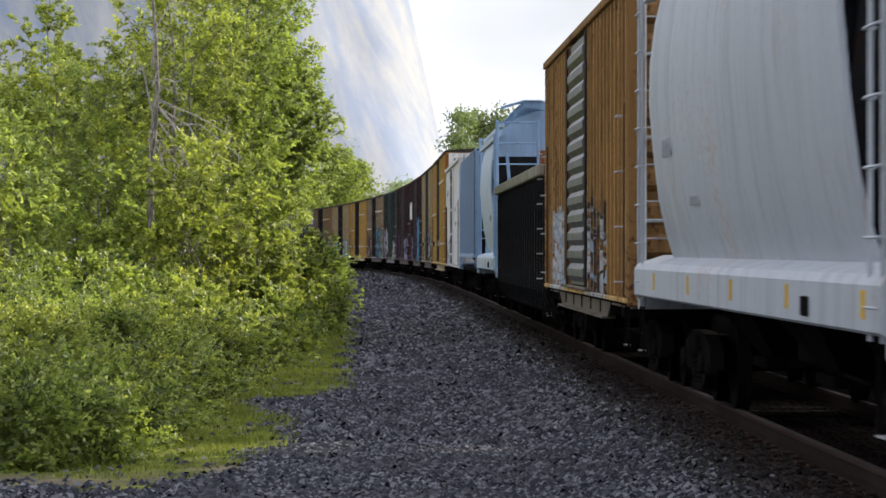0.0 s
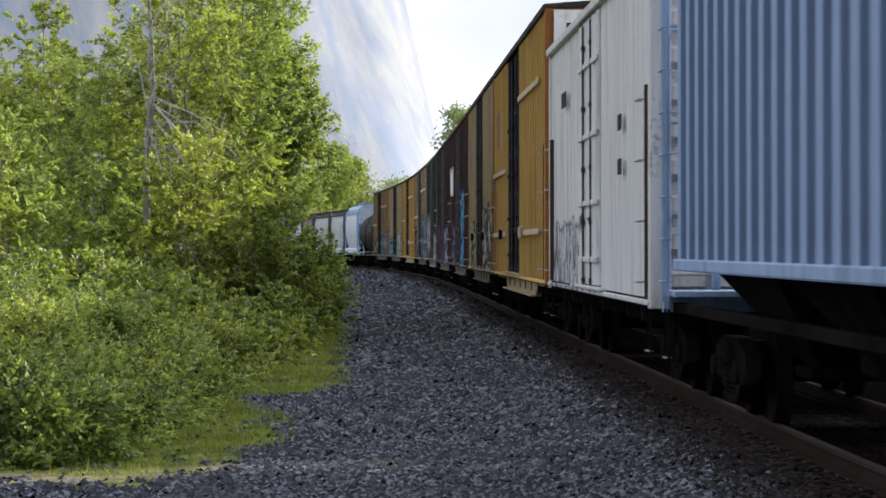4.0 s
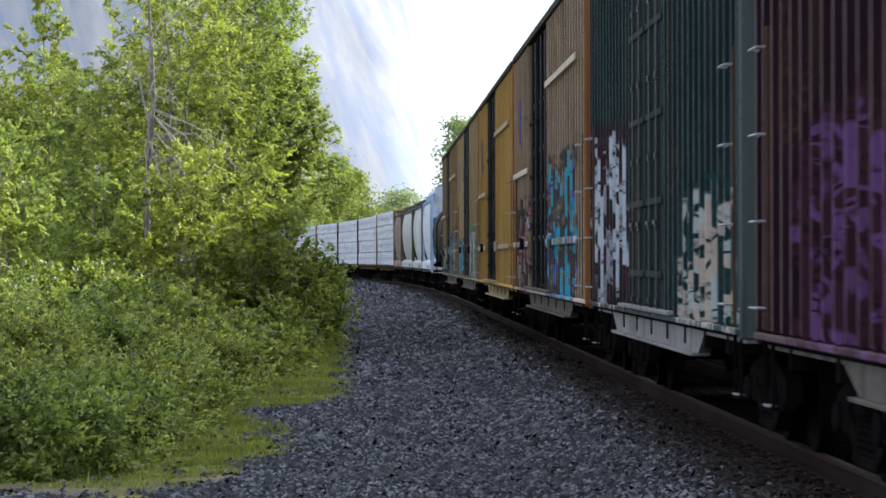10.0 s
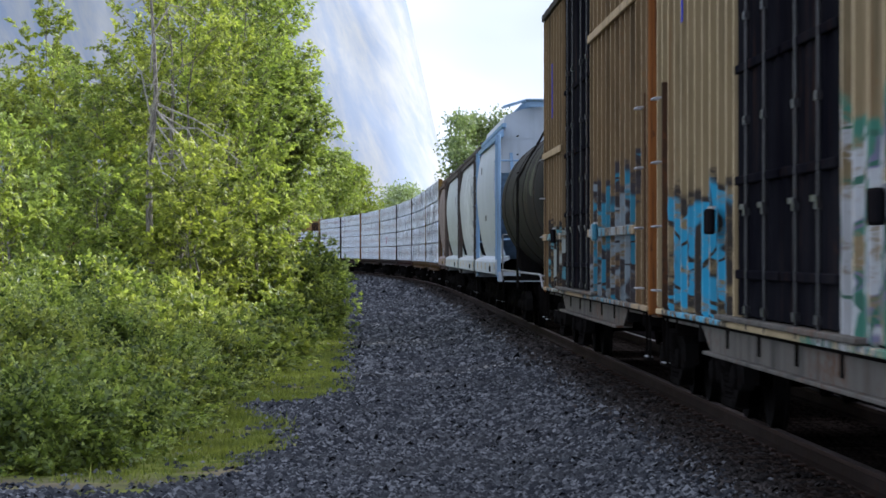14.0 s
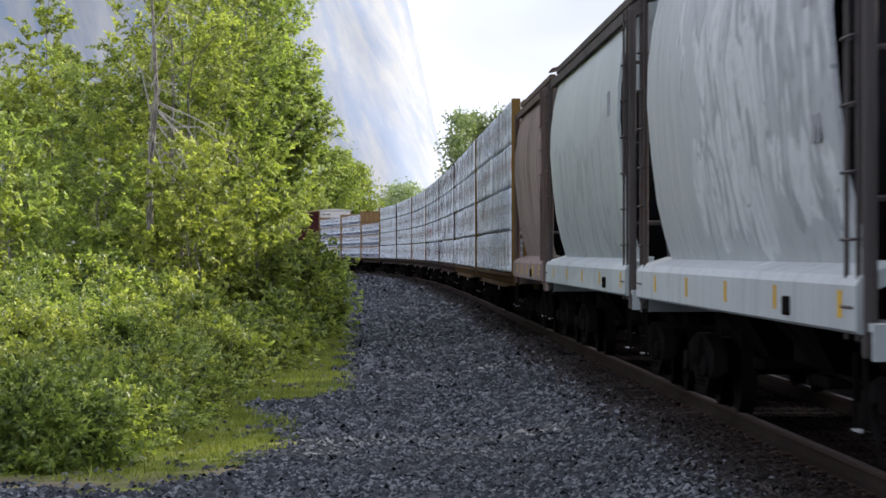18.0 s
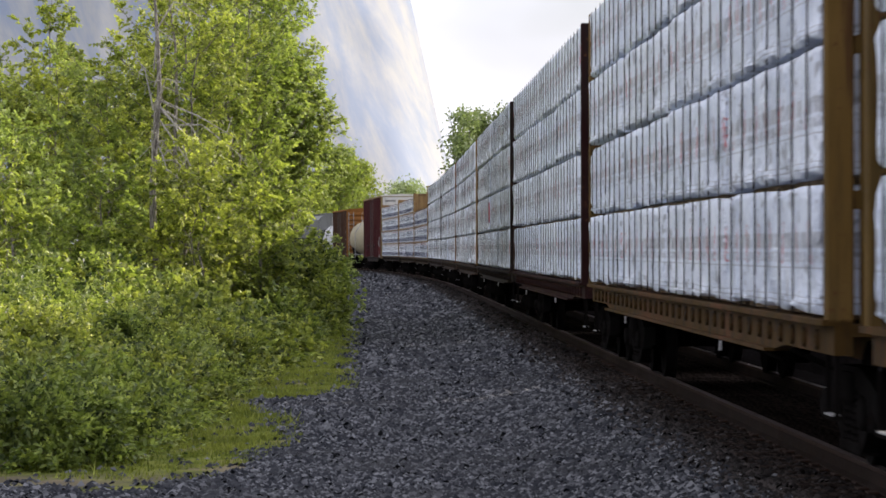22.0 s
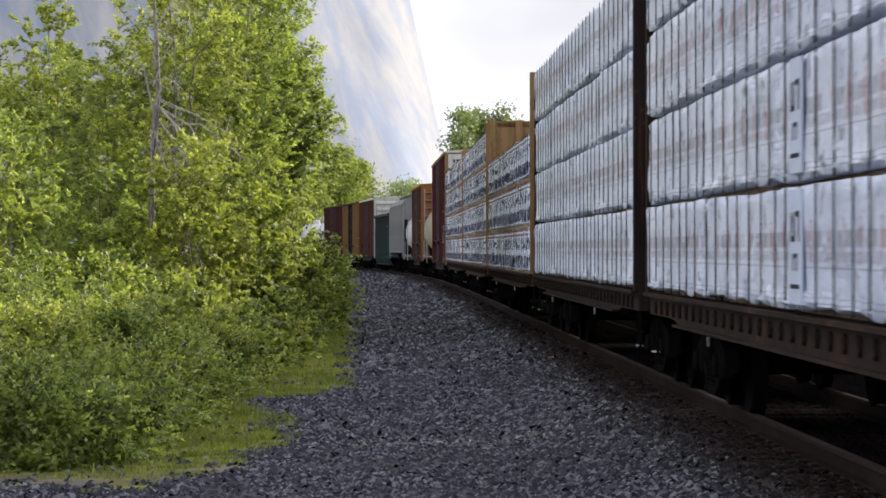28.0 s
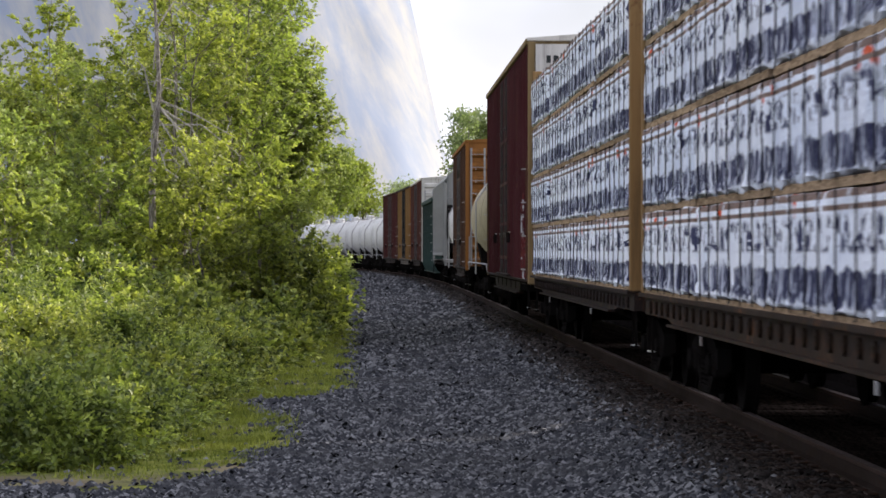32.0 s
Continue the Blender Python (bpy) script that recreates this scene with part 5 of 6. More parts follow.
def open_hopper(name, label, s0, s1, body, rim, end_mat, top=3.55, rib_mat=None):
    """Open-topped ribbed hopper car with a pale top chord."""
    car, L = begin(name, label, s0, s1)
    h = L / 2
    for sx in (-1, 1):
        a = [(sx * 1.46, 0.86), (sx * 1.46, top), (sx * 1.42, top), (sx * 1.42, 0.88), (sx * 1.26, 0.58), (sx * 1.30, 0.56)]
        part("side_sheet", MB().along(a if sx > 0 else a[::-1], -h, h), body, car)
        rib = MB()
        rib.add([(sx * 1.455, -0.05, top), (sx * 1.52, -0.025, top), (sx * 1.52, 0.025, top), (sx * 1.455, 0.05, top),
                 (sx * 1.455, -0.05, 0.86), (sx * 1.52, -0.025, 0.88), (sx * 1.52, 0.025, 0.88), (sx * 1.455, 0.05, 0.86),
                 (sx * 1.29, -0.05, 0.56), (sx * 1.36, -0.025, 0.55), (sx * 1.36, 0.025, 0.55), (sx * 1.29, 0.05, 0.56)],
                [(0, 1, 2, 3)] + [(a + k, a + (k + 1) % 4, a + 4 + (k + 1) % 4, a + 4 + k) for a in (0, 4) for k in range(4)] + [(11, 10, 9, 8)])
        me = faced(rib.mesh("side_rib", body), rib_mat or body)
        n = 22
        for k in range(n):
            part("side_rib", me, None, car, at=pose(0, -h + 0.12 + (L - 0.24) * k / (n - 1), 0))
        part("top_chord", MB().box(*sorted((sx * 1.36, sx * 1.60)), -h, h, top - 0.02, top + 0.17, 0.02), rim, car)
        part("side_sill", MB().box(*sorted((sx * 1.16, sx * 1.36)), -h, h, 0.49, 0.56, 0.02), body, car)
        for sy in (-1, 1):
            ladder(car, sx * 1.52, sy * (h - 0.3), 1.1, 3.2, 0.40, True, GRAB, 6)
            stirrup(car, sx * 1.4, sy * (h - 0.4), body)
    for sy in (-1, 1):
        part("end_sheet", MB().box(-1.45, 1.45, *sorted((sy * (h - 0.05), sy * h)), 1.0, top).box(-1.5, 1.5, *sorted((sy * (h - 0.1), sy * (h + 0.03))), top - 0.02, top + 0.15, 0.02), end_mat, car)
    part("floor_sheet", MB().box(-1.4, 1.4, -h + 0.05, h - 0.05, 1.28, 1.34).box(-0.3, 0.3, -h - 0.1, h + 0.1, 0.66, 1.0), STEEL, car)
    for k in range(4):
        y = -h * 0.6 + h * 1.2 * k / 3
        part("hopper_bay", MB().add([(-1.1, y - 1.3, 1.28), (1.1, y - 1.3, 1.28), (1.1, y + 1.3, 1.28), (-1.1, y + 1.3, 1.28), (-0.7, y - 0.5, 0.5), (0.7, y - 0.5, 0.5), (0.7, y + 0.5, 0.5), (-0.7, y + 0.5, 0.5)],
                                    [(0, 1, 2, 3), (7, 6, 5, 4), (0, 4, 5, 1), (1, 5, 6, 2), (2, 6, 7, 3), (3, 7, 4, 0)]), STEEL, car)
    return car


def tank_car(name, label, s0, s1, body, sill_mat, rail_mat, r=1.43, dome=True):
    car, L = begin(name, label, s0, s1)
    h = L / 2
    zc = 1.12 + r
    e = h - 0.55
    prof = [(-e, 0.02), (-e + 0.03, 0.45 * r), (-e + 0.14, 0.75 * r), (-e + 0.33, 0.93 * r), (-e + 0.55, r), (e - 0.55, r), (e - 0.33, 0.93 * r), (e - 0.14, 0.75 * r), (e - 0.03, 0.45 * r), (e, 0.02)]
    mb = MB()
    mb.lathe(prof, (0, 0, zc), "y", 40)
    part("tank_shell", mb, body, car, smooth=True)
    for k in range(4):
        y = -e * 0.72 + e * 1.44 * k / 3
        part("tank_band", MB().lathe([(-0.05, r + 0.001), (-0.045, r + 0.012), (0.045, r + 0.012), (0.05, r + 0.001)], (0, y, zc), "y", 40), body, car)
    for sy in (-1, 1):
        y0, y1 = sorted((sy * (h - 1.0), sy * (h - 3.4)))
        part("saddle", MB().along([(-1.1, 1.0), (1.1, 1.0), (1.25, zc - 0.75), (0.8, zc - 1.15), (-0.8, zc - 1.15), (-1.25, zc - 0.75)], y0 + 0.4, y1 - 0.4), sill_mat, car)
        part("end_platform", MB().box(-1.45, 1.45, *sorted((sy * (h - 0.9), sy * h)), 0.98, 1.08, 0.01), sill_mat, car)
        part("hand_rail", MB().path([(-1.45, sy * (h - 0.1), 1.05), (-1.45, sy * (h - 0.1), 2.0), (1.45, sy * (h - 0.1), 2.0), (1.45, sy * (h - 0.1), 1.05)], 0.018, 5), rail_mat, car)
        for sx in (-1, 1):
            stirrup(car, sx * 1.45, sy * (h - 0.4), STEEL)
    part("centre_sill", MB().box(-0.32, 0.32, -h - 0.1, h + 0.1, 0.68, 1.02), sill_mat, car)
    for sx in (-1, 1):
        part("hand_rail", MB().path([(sx * 1.47, -h + 0.7, 1.0), (sx * 1.5, -h + 0.9, 1.22), (sx * 1.5, h - 0.9, 1.22), (sx * 1.47, h - 0.7, 1.0)], 0.02, 5), rail_mat, car)
        lad = MB()
        for z in np.arange(1.0, zc + r, 0.36):
            lad.tube((sx * 1.52, -0.22, z), (sx * 1.52, 0.22, z), 0.014, 5)
        for y in (-0.22, 0.22):
            lad.path([(sx * 1.52, y, 0.9), (sx * 1.52, y, zc + 0.4), (sx * 0.85, y, zc + r + 0.05)], 0.02, 5)
        part("ladder", lad, rail_mat if dome else STEEL, car)
    if dome:
        part("manway", MB().lathe([(0, 0.36), (0.34, 0.36), (0.40, 0.30), (0.42, 0.05)], (0, 0, zc + r - 0.05), "z", 18), body, car)
        pf = MB().box(-0.9, 0.9, -1.1, 1.1, zc + r - 0.02, zc + r + 0.02)
        for x in (-0.88, 0.88):
            pf.path([(x, -1.1, zc + r), (x, -1.1, zc + r + 0.62), (x, 1.1, zc + r + 0.62), (x, 1.1, zc + r)], 0.02, 5)
        part("top_platform", pf, rail_mat, car)
    return car


# ---- centre-beam flat cars with wrapped lumber ----
def make_wrap(name, navy):
    """Glossy white lumber wrap with creases, smudged print and, on one kind, a navy hem."""
    nt = Nodes(name)
    tc = nt.n.new("ShaderNodeTexCoord")
    info = nt.n.new("ShaderNodeObjectInfo")
    shift = nt.put("ShaderNodeCombineXYZ", X=nt.math("MULTIPLY", info.outputs["Random"], 91.0), Y=nt.math("MULTIPLY", info.outputs["Random"], 47.0), Z=0.0)
    pos = nt.put("ShaderNodeVectorMath")
    nt.l.new(tc.outputs["Object"], pos.inputs[0])
    nt.l.new(shift.outputs[0], pos.inputs[1])
    vec = pos.outputs[0]
    sc = lambda s: nt.put("ShaderNodeMapping", Vector=vec, Scale=s).outputs[0]
    sep = nt.put("ShaderNodeSeparateXYZ", Vector=tc.outputs["Object"])
    z = sep.outputs[2]
    base = nt.mix(nt.ramp(nt.noise(vec, 1.3, 4), 0.35, 0.7), (0.84, 0.885, 0.96, 1) if navy else (0.80, 0.855, 0.95, 1), (0.72, 0.78, 0.88, 1) if navy else (0.62, 0.68, 0.79, 1))
    if navy:
        sag = nt.math("ADD", z, nt.math("MULTIPLY", nt.math("SUBTRACT", nt.noise(sc((1.5, 2.4, 0.7)), 1.8, 5, 0.68), 0.5), 0.27))
        frayed = nt.ramp(nt.noise(sc((1, 1.7, 0.6)), 2.1, 4, 0.7), 0.36, 0.44)
        hem = nt.math("MULTIPLY", nt.math("MULTIPLY", nt.ramp(sag, 0.29, 0.278), nt.ramp(sag, 0.03, 0.06)), frayed)
        # reflections on the hem's wrinkles, painted as pale upright streaks
        wrinkle_glint = nt.ramp(nt.noise(sc((1, 4.2, 0.9)), 2.4, 4, 0.65), 0.52, 0.57)
        base = nt.mix(hem, base, nt.mix(wrinkle_glint, (0.009, 0.014, 0.062, 1), (0.50, 0.54, 0.66, 1)))
        logo = nt.noise(sc((1.0, 2.2, 2.8)), 3.0, 2, 0.5, 0.6)
        zone = nt.math("MULTIPLY", nt.ramp(z, 0.38, 0.42), nt.ramp(z, 0.66, 0.60))
        base = nt.mix(nt.math("MULTIPLY", zone, nt.ramp(logo, 0.52, 0.54)), base, (0.022, 0.028, 0.085, 1))
        flag = nt.noise(sc((1.0, 1.4, 2.2)), 1.7, 1, 0.5)
        base = nt.mix(nt.math("MULTIPLY", nt.ramp(z, 0.60, 0.66), nt.ramp(flag, 0.66, 0.68)), base, (0.70, 0.10, 0.03, 1))
        for low, high in ((0.665, 0.700), (0.745, 0.80)):
            base = nt.mix(nt.math("MULTIPLY", nt.ramp(z, low - 0.008, low + 0.008), nt.ramp(z, high + 0.008, high - 0.008)), base, nt.mix(frayed, base, (0.19, 0.125, 0.10, 1)))
    else:
        # the maker's print, too small to read: a row of grey panels, lines of text, a rule, and red pill shapes now and then
        within = lambda v, a, b, soft: nt.math("MULTIPLY", nt.ramp(v, a - soft, a + soft), nt.ramp(v, b + soft, b - soft))
        y = nt.math("ADD", sep.outputs[1], nt.math("MULTIPLY", info.outputs["Random"], 9.0))
        patchy = nt.ramp(nt.noise(sc((1, 1.2, 1.0)), 1.4, 2), 0.28, 0.48)
        panel = nt.math("MULTIPLY", within(z, 0.42, 0.53, 0.008), within(nt.math("FRACT", nt.math("DIVIDE", y, 0.46)), 0.08, 0.90, 0.02))
        base = nt.mix(nt.math("MULTIPLY", nt.math("MULTIPLY", panel, patchy), 0.62), base, (0.30, 0.30, 0.32, 1))
        stroke = nt.math("FRACT", nt.math("ADD", nt.math("DIVIDE", y, 0.058), nt.math("MULTIPLY", nt.noise(sc((1, 5, 5)), 3.0, 2), 2.5)))
        words = nt.math("MULTIPLY", within(z, 0.325, 0.395, 0.006), nt.ramp(stroke, 0.62, 0.50))
        rule = within(z, 0.282, 0.292, 0.004)
        base = nt.mix(nt.math("MULTIPLY", nt.math("MAXIMUM", words, rule), 0.50), base, (0.16, 0.155, 0.175, 1))
        dy = nt.math("DIVIDE", nt.math("SUBTRACT", nt.math("FRACT", nt.math("DIVIDE", y, 0.72)), 0.5), 0.085)
        dz = nt.math("DIVIDE", nt.math("SUBTRACT", z, 0.46), 0.15)
        oval = nt.math("ADD", nt.math("MULTIPLY", dy, dy), nt.math("POWER", nt.math("ABSOLUTE", dz), 4.0))
        ring = nt.math("MAXIMUM", within(oval, 0.62, 0.95, 0.06), nt.math("MULTIPLY", nt.ramp(oval, 0.32, 0.22), nt.ramp(stroke, 0.62, 0.50)))
        base = nt.mix(nt.math("MULTIPLY", nt.math("MULTIPLY", ring, nt.ramp(patchy, 0.2, 0.5)), 0.85), base, (0.50, 0.06, 0.08, 1))
        # shade in two hem folds, drawn as dark wavy lines
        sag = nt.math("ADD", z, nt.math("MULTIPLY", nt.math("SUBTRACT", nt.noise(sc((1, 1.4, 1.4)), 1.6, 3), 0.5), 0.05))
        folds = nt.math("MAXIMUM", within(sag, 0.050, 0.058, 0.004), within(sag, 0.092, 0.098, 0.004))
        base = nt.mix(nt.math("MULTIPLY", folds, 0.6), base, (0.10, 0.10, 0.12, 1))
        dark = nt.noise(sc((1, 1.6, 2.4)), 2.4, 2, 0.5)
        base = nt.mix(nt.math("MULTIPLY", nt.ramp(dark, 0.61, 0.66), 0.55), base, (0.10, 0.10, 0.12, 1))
    # packs differ: some bluer and greyer than others
    base = nt.mix(nt.math("MULTIPLY", info.outputs["Random"], 0.34), base, nt.mix(1.0, base, (0.70, 0.79, 0.95, 1), "MULTIPLY"))
    nt.set(nt.b, "Base Color", base)
    nt.b.inputs["Roughness"].default_value = 0.60 if navy else 0.30
    nt.b.inputs["Specular IOR Level"].default_value = 0.12 if navy else 0.25
    crease = nt.noise(sc((1, 0.9, 1.0)), 2.6, 6, 0.62, 1.6)
    pleat = nt.math("SUBTRACT", 1.0, nt.math("ABSOLUTE", nt.math("SUBTRACT", nt.noise(sc((1, 3.0, 1.1)), 3.2, 3, 0.5, 0.8), 0.5)))
    nt.bump(nt.math("ADD", crease, nt.math("MULTIPLY", pleat, 0.6)), 1.0, 0.075)
    return nt.m


WRAP_WHITE, WRAP_NAVY = make_wrap("white_lumber_wrap", False), make_wrap("white_and_navy_lumber_wrap", True)
STRAP = paint("dark_grey_strapping", (0.014, 0.015, 0.019), 0.0, 0.1, 0.5)


def make_packs(mat, length, height, depth, kinds, seed):
    """A few shapes of wrapped packs: slack film with folds, pulled in at the straps, and a crumpled hem. Base at z = 0, front at x = 0."""
    out = []
    rng = np.random.default_rng(seed)
    for k in range(kinds):
        ny, nz = 56, 9
        m = round(length / 0.78)
        straps = [-length / 2 + length * (i + 0.5) / m + rng.normal(0, 0.05) for i in range(m)]
        mb = MB()
        ys = np.linspace(-length / 2, length / 2, ny + 1)
        zs = np.array([0, 0.035, 0.09, 0.15, 0.30, 0.46, 0.62, 0.74, 0.80, 0.84]) * height / 0.84
        pull = np.min(np.abs(ys[:, None] - np.array(straps)[None]), 1)
        slack = 0.011 * np.clip(pull / 0.28, 0, 1)
        hem = 0.012 * np.interp(ys, np.linspace(-length / 2, length / 2, 19), rng.normal(0, 1, 19)) + rng.normal(0, 0.006, ny + 1) + 0.006
        sag = np.interp(ys, np.linspace(-length / 2, length / 2, 7), rng.normal(0, 0.008, 7))
        slow = rng.normal(0, 0.010, (9, 4))
        grid = []
        for j in range(nz + 1):
            # creases die out in the middle of the face and are sharp near the hem and the top fold
            rough = 0.009 if j in (1, 2, 8) else 0.0065 if j in (3, 7) else 0.003
            for i in range(ny + 1):
                z = zs[j] + (hem[i] if j == 0 else 0) + (sag[i] if j in (0, 8, 9) else 0)
                wave = slow[min(8, i * 9 // (ny + 1)), min(3, j * 4 // (nz + 1))]
                edge = 0.03 * (i in (0, ny)) + 0.016 * (j in (0, nz))
                lip = 0.006 if j == 1 else 0.0
                grid.append((-(0.03 + slack[i] + wave * 0.6 + lip + rng.normal(0, rough) - edge), ys[i], z))
        nrow = ny + 1
        fs = [(j * nrow + i, j * nrow + i + 1, (j + 1) * nrow + i + 1, (j + 1) * nrow + i) for j in range(nz) for i in range(ny)]
        mb.add(grid, fs)
        n = len(mb.v)
        mb.add([(depth, grid[0][1], 0), (depth, grid[ny][1], 0), (depth, grid[-1][1], height), (depth, grid[-nrow][1], height)], [(0, 1, 2, 3)])
        mb.f.append(tuple([(nz * nrow) + i for i in range(nrow)] + [n + 2, n + 3]))
        mb.f.append(tuple([i for i in range(ny, -1, -1)] + [n, n + 1]))
        mb.f.append(tuple([j * nrow for j in range(nz + 1)] + [n + 3, n]))
        mb.f.append(tuple([j * nrow + ny for j in range(nz, -1, -1)] + [n + 1, n + 2]))
        me = mb.mesh("lumber_pack", mat)
        me.polygons.foreach_set("use_smooth", [True] * len(me.polygons))
        me.set_sharp_from_angle(angle=radians(50))
        out.append((me, straps))
    return out


PACK_L = 5.42
PACKS_WHITE = make_packs(WRAP_WHITE, PACK_L, 0.84, 1.36, 5, 41)
PACKS_NAVY = make_packs(WRAP_NAVY, PACK_L, 0.80, 1.36, 5, 42)
STRAP_WHITE = MB().box(-0.050, -0.040, -0.010, 0.010, -0.02, 0.846).mesh("strap", STRAP)
STRAP_NAVY = MB().box(-0.050, -0.040, -0.010, 0.010, -0.02, 0.806).mesh("strap", STRAP)
DUNNAGE_NAVY = MB().box(-0.02, 1.30, -PACK_L / 2 + 0.1, PACK_L / 2 - 0.1, -0.015, 0.05).mesh("dunnage", LUMBER)
DUNNAGE = MB().box(0.14, 1.30, -PACK_L / 2 + 0.1, PACK_L / 2 - 0.1, 0, 0.05).mesh("dunnage", LUMBER)


def centrebeam(name, label, s0, s1, mat, post_mat, navy, seed, heights=4, bulk_top=4.82):
    car, L = begin(name, label, s0, s1, gap=0.80)
    h = L / 2
    rng = random.Random(seed)
    deck = MB().box(-1.42, 1.42, -h, h, 1.02, 1.10).box(-0.35, 0.35, -h - 0.4, h + 0.4, 0.66, 1.03)
    part("deck", deck, mat, car)
    for sx in (-1, 1):
        xs = sorted((sx * 1.36, sx * 1.48))
        sill = MB().across([(-h, 0.90), (-h, 1.12), (h, 1.12), (h, 0.90), (h * 0.78, 0.90), (h * 0.72, 0.85), (-h * 0.72, 0.85), (-h * 0.78, 0.90)], xs[0], xs[1])
        sill.box(*sorted((sx * 1.36, sx * 1.55)), -h * 0.72, h * 0.72, 0.835, 0.86).box(*sorted((sx * 1.36, sx * 1.56)), -h, h, 1.09, 1.13)
        part("side_sill", sill, mat, car)
        if sx < 0:
            # strap winches: drums with a hollow hub, let into the channel of the sill
            prof = [(-0.045, 0.016), (-0.028, 0.024), (-0.045, 0.034), (-0.050, 0.056), (-0.042, 0.068), (0.0, 0.072)]
            drum = MB().lathe(prof, (-1.46, 0, 0.985), "x", 12).mesh("winch", mat)
            n = 34
            for k in range(n):
                part("winch", drum, None, car, at=pose(0, -h + 0.75 + (L - 1.5) * k / (n - 1), 0))
            for y in (-h * 0.47, h * 0.41):
                part("marker_plate", MB().box(-1.575, -1.555, y - 0.03, y + 0.03, 0.75, 0.83, 0.004), GRAB, car, "small pale plate hanging below the sill")
        for sy in (-1, 1):
            stirrup(car, sx * 1.45, sy * (h - 0.3), STEEL)
    # bulkheads with ladders
    for sy in (-1, 1):
        y0, y1 = sorted((sy * (h - 0.15), sy * h))
        mb = MB().box(-1.30, 1.30, y0 + 0.05, y1 - 0.05, 1.1, bulk_top)
        paint_here = mat if sy > 0 and post_mat is C_ORANGE else post_mat
        bh = part("bulkhead", mb, paint_here, car)
        for x in (-1.44, -0.75, 0.0, 0.75, 1.44):
            part("bulkhead_post", MB().box(x - 0.09, x + 0.09, y0, y1, 1.10, bulk_top + 0.02, 0.015), paint_here, bh)
        for z in (1.9, 2.9, 3.9, bulk_top - 0.1):
            part("bulkhead_rail", MB().box(-1.34, 1.34, y0 + 0.05, y1 - 0.05, z - 0.06, z + 0.06), paint_here, bh)
        ladder(car, -1.05, sy * (h + 0.01), 1.3, 4.4, 0.42, False, post_mat, 9, True)
    beam = MB().box(-0.08, 0.08, -h + 0.3, h - 0.3, 4.45, 4.62)
    n = 12
    for k in range(n + 1):
        y = -h + 0.4 + (L - 0.8) * k / n
        beam.box(-0.07, 0.07, y - 0.08, y + 0.08, 1.1, 4.5)
        if k < n:
            beam.tube((0, y, 1.2), (0, y + (L - 0.8) / n, 4.4), 0.04, 4)
    part("centre_beam", beam, mat, car)
    ends = MB()
    y = -h + 0.5
    while y < h - 0.5:
        d, x = rng.uniform(0.08, 0.34), -1.535 - rng.uniform(0, 0.02)
        ends.add([(x, y - 0.012, 1.16), (x, y + 0.012, 1.16), (x - 0.02, y + 0.03, 1.16 - d), (x - 0.02, y + 0.006, 1.16 - d)], [(0, 1, 2, 3)])
        ends.add([(x - 0.004, y - 0.012, 1.16), (x - 0.004, y + 0.012, 1.16), (x - 0.024, y + 0.03, 1.16 - d), (x - 0.024, y + 0.006, 1.16 - d)], [(0, 1, 2, 3)])
        y += rng.uniform(0.5, 2.2)
    tagged(part("strap_end", ends, STRAP, car), kind="stuff")
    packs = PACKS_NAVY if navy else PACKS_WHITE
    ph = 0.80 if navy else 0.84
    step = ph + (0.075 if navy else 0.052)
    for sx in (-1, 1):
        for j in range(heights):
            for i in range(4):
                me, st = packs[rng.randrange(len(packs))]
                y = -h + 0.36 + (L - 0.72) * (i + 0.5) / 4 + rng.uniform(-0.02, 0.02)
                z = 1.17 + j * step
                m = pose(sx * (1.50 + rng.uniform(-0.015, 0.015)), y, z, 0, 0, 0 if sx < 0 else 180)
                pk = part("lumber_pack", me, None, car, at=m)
                for ys in st if sx < 0 else ():
                    part("strap", STRAP_NAVY if navy else STRAP_WHITE, None, pk, at=pose(0, ys, 0))
                if sx < 0:
                    part("dunnage", DUNNAGE_NAVY if navy else DUNNAGE, None, pk, at=pose(0, 0, -0.05))
    return car

# ---- the train, in the order in which it passes ----
CREAM, NAVY_INK, SKY_INK, WHITE_INK, PURPLE_INK, BLACK_INK = (0.62, 0.60, 0.50), (0.03, 0.04, 0.14), (0.08, 0.34, 0.52), (0.46, 0.48, 0.50), (0.14, 0.065, 0.18), (0.02, 0.02, 0.025)
TEAL_INK, BLUE_INK, GREEN_INK, RED_INK = (0.02, 0.34, 0.46), (0.03, 0.10, 0.55), (0.05, 0.20, 0.15), (0.40, 0.06, 0.07)
BLACKDOOR = paint("black_door_paint", (0.006, 0.006, 0.009), 0.15, 0.3, 0.5, off=3.0, gloss=0.0)
GREY_SILL = paint("grey_side_sill_paint", (0.125, 0.115, 0.10), 0.45, 0.7, off=2.0)

C_FRAME = paint("black_door_frame_paint", (0.012, 0.012, 0.014), 0.3, 0.4, off=5.5)
WHITE_END = paint("white_upper_end_paint", (0.66, 0.66, 0.65), 0.15, 0.25, off=2.5)


def white_top(car, length, low=4.62):
    """A white panel across the upper part of a car's end, with a row of unreadable small letters."""
    y = -(length / 2 - 0.55) - 0.105
    part("end_panel", MB().box(-1.40, 1.40, y - 0.012, y, low, 5.40), WHITE_END, car, "white upper end panel")
    mb = MB()
    for k in range(6):
        mb.box(-1.2 + 0.13 * k, -1.12 + 0.13 * k, y - 0.016, y - 0.011, 5.05, 5.19)
    part("lettering", mb, LETTER_DARK, car)


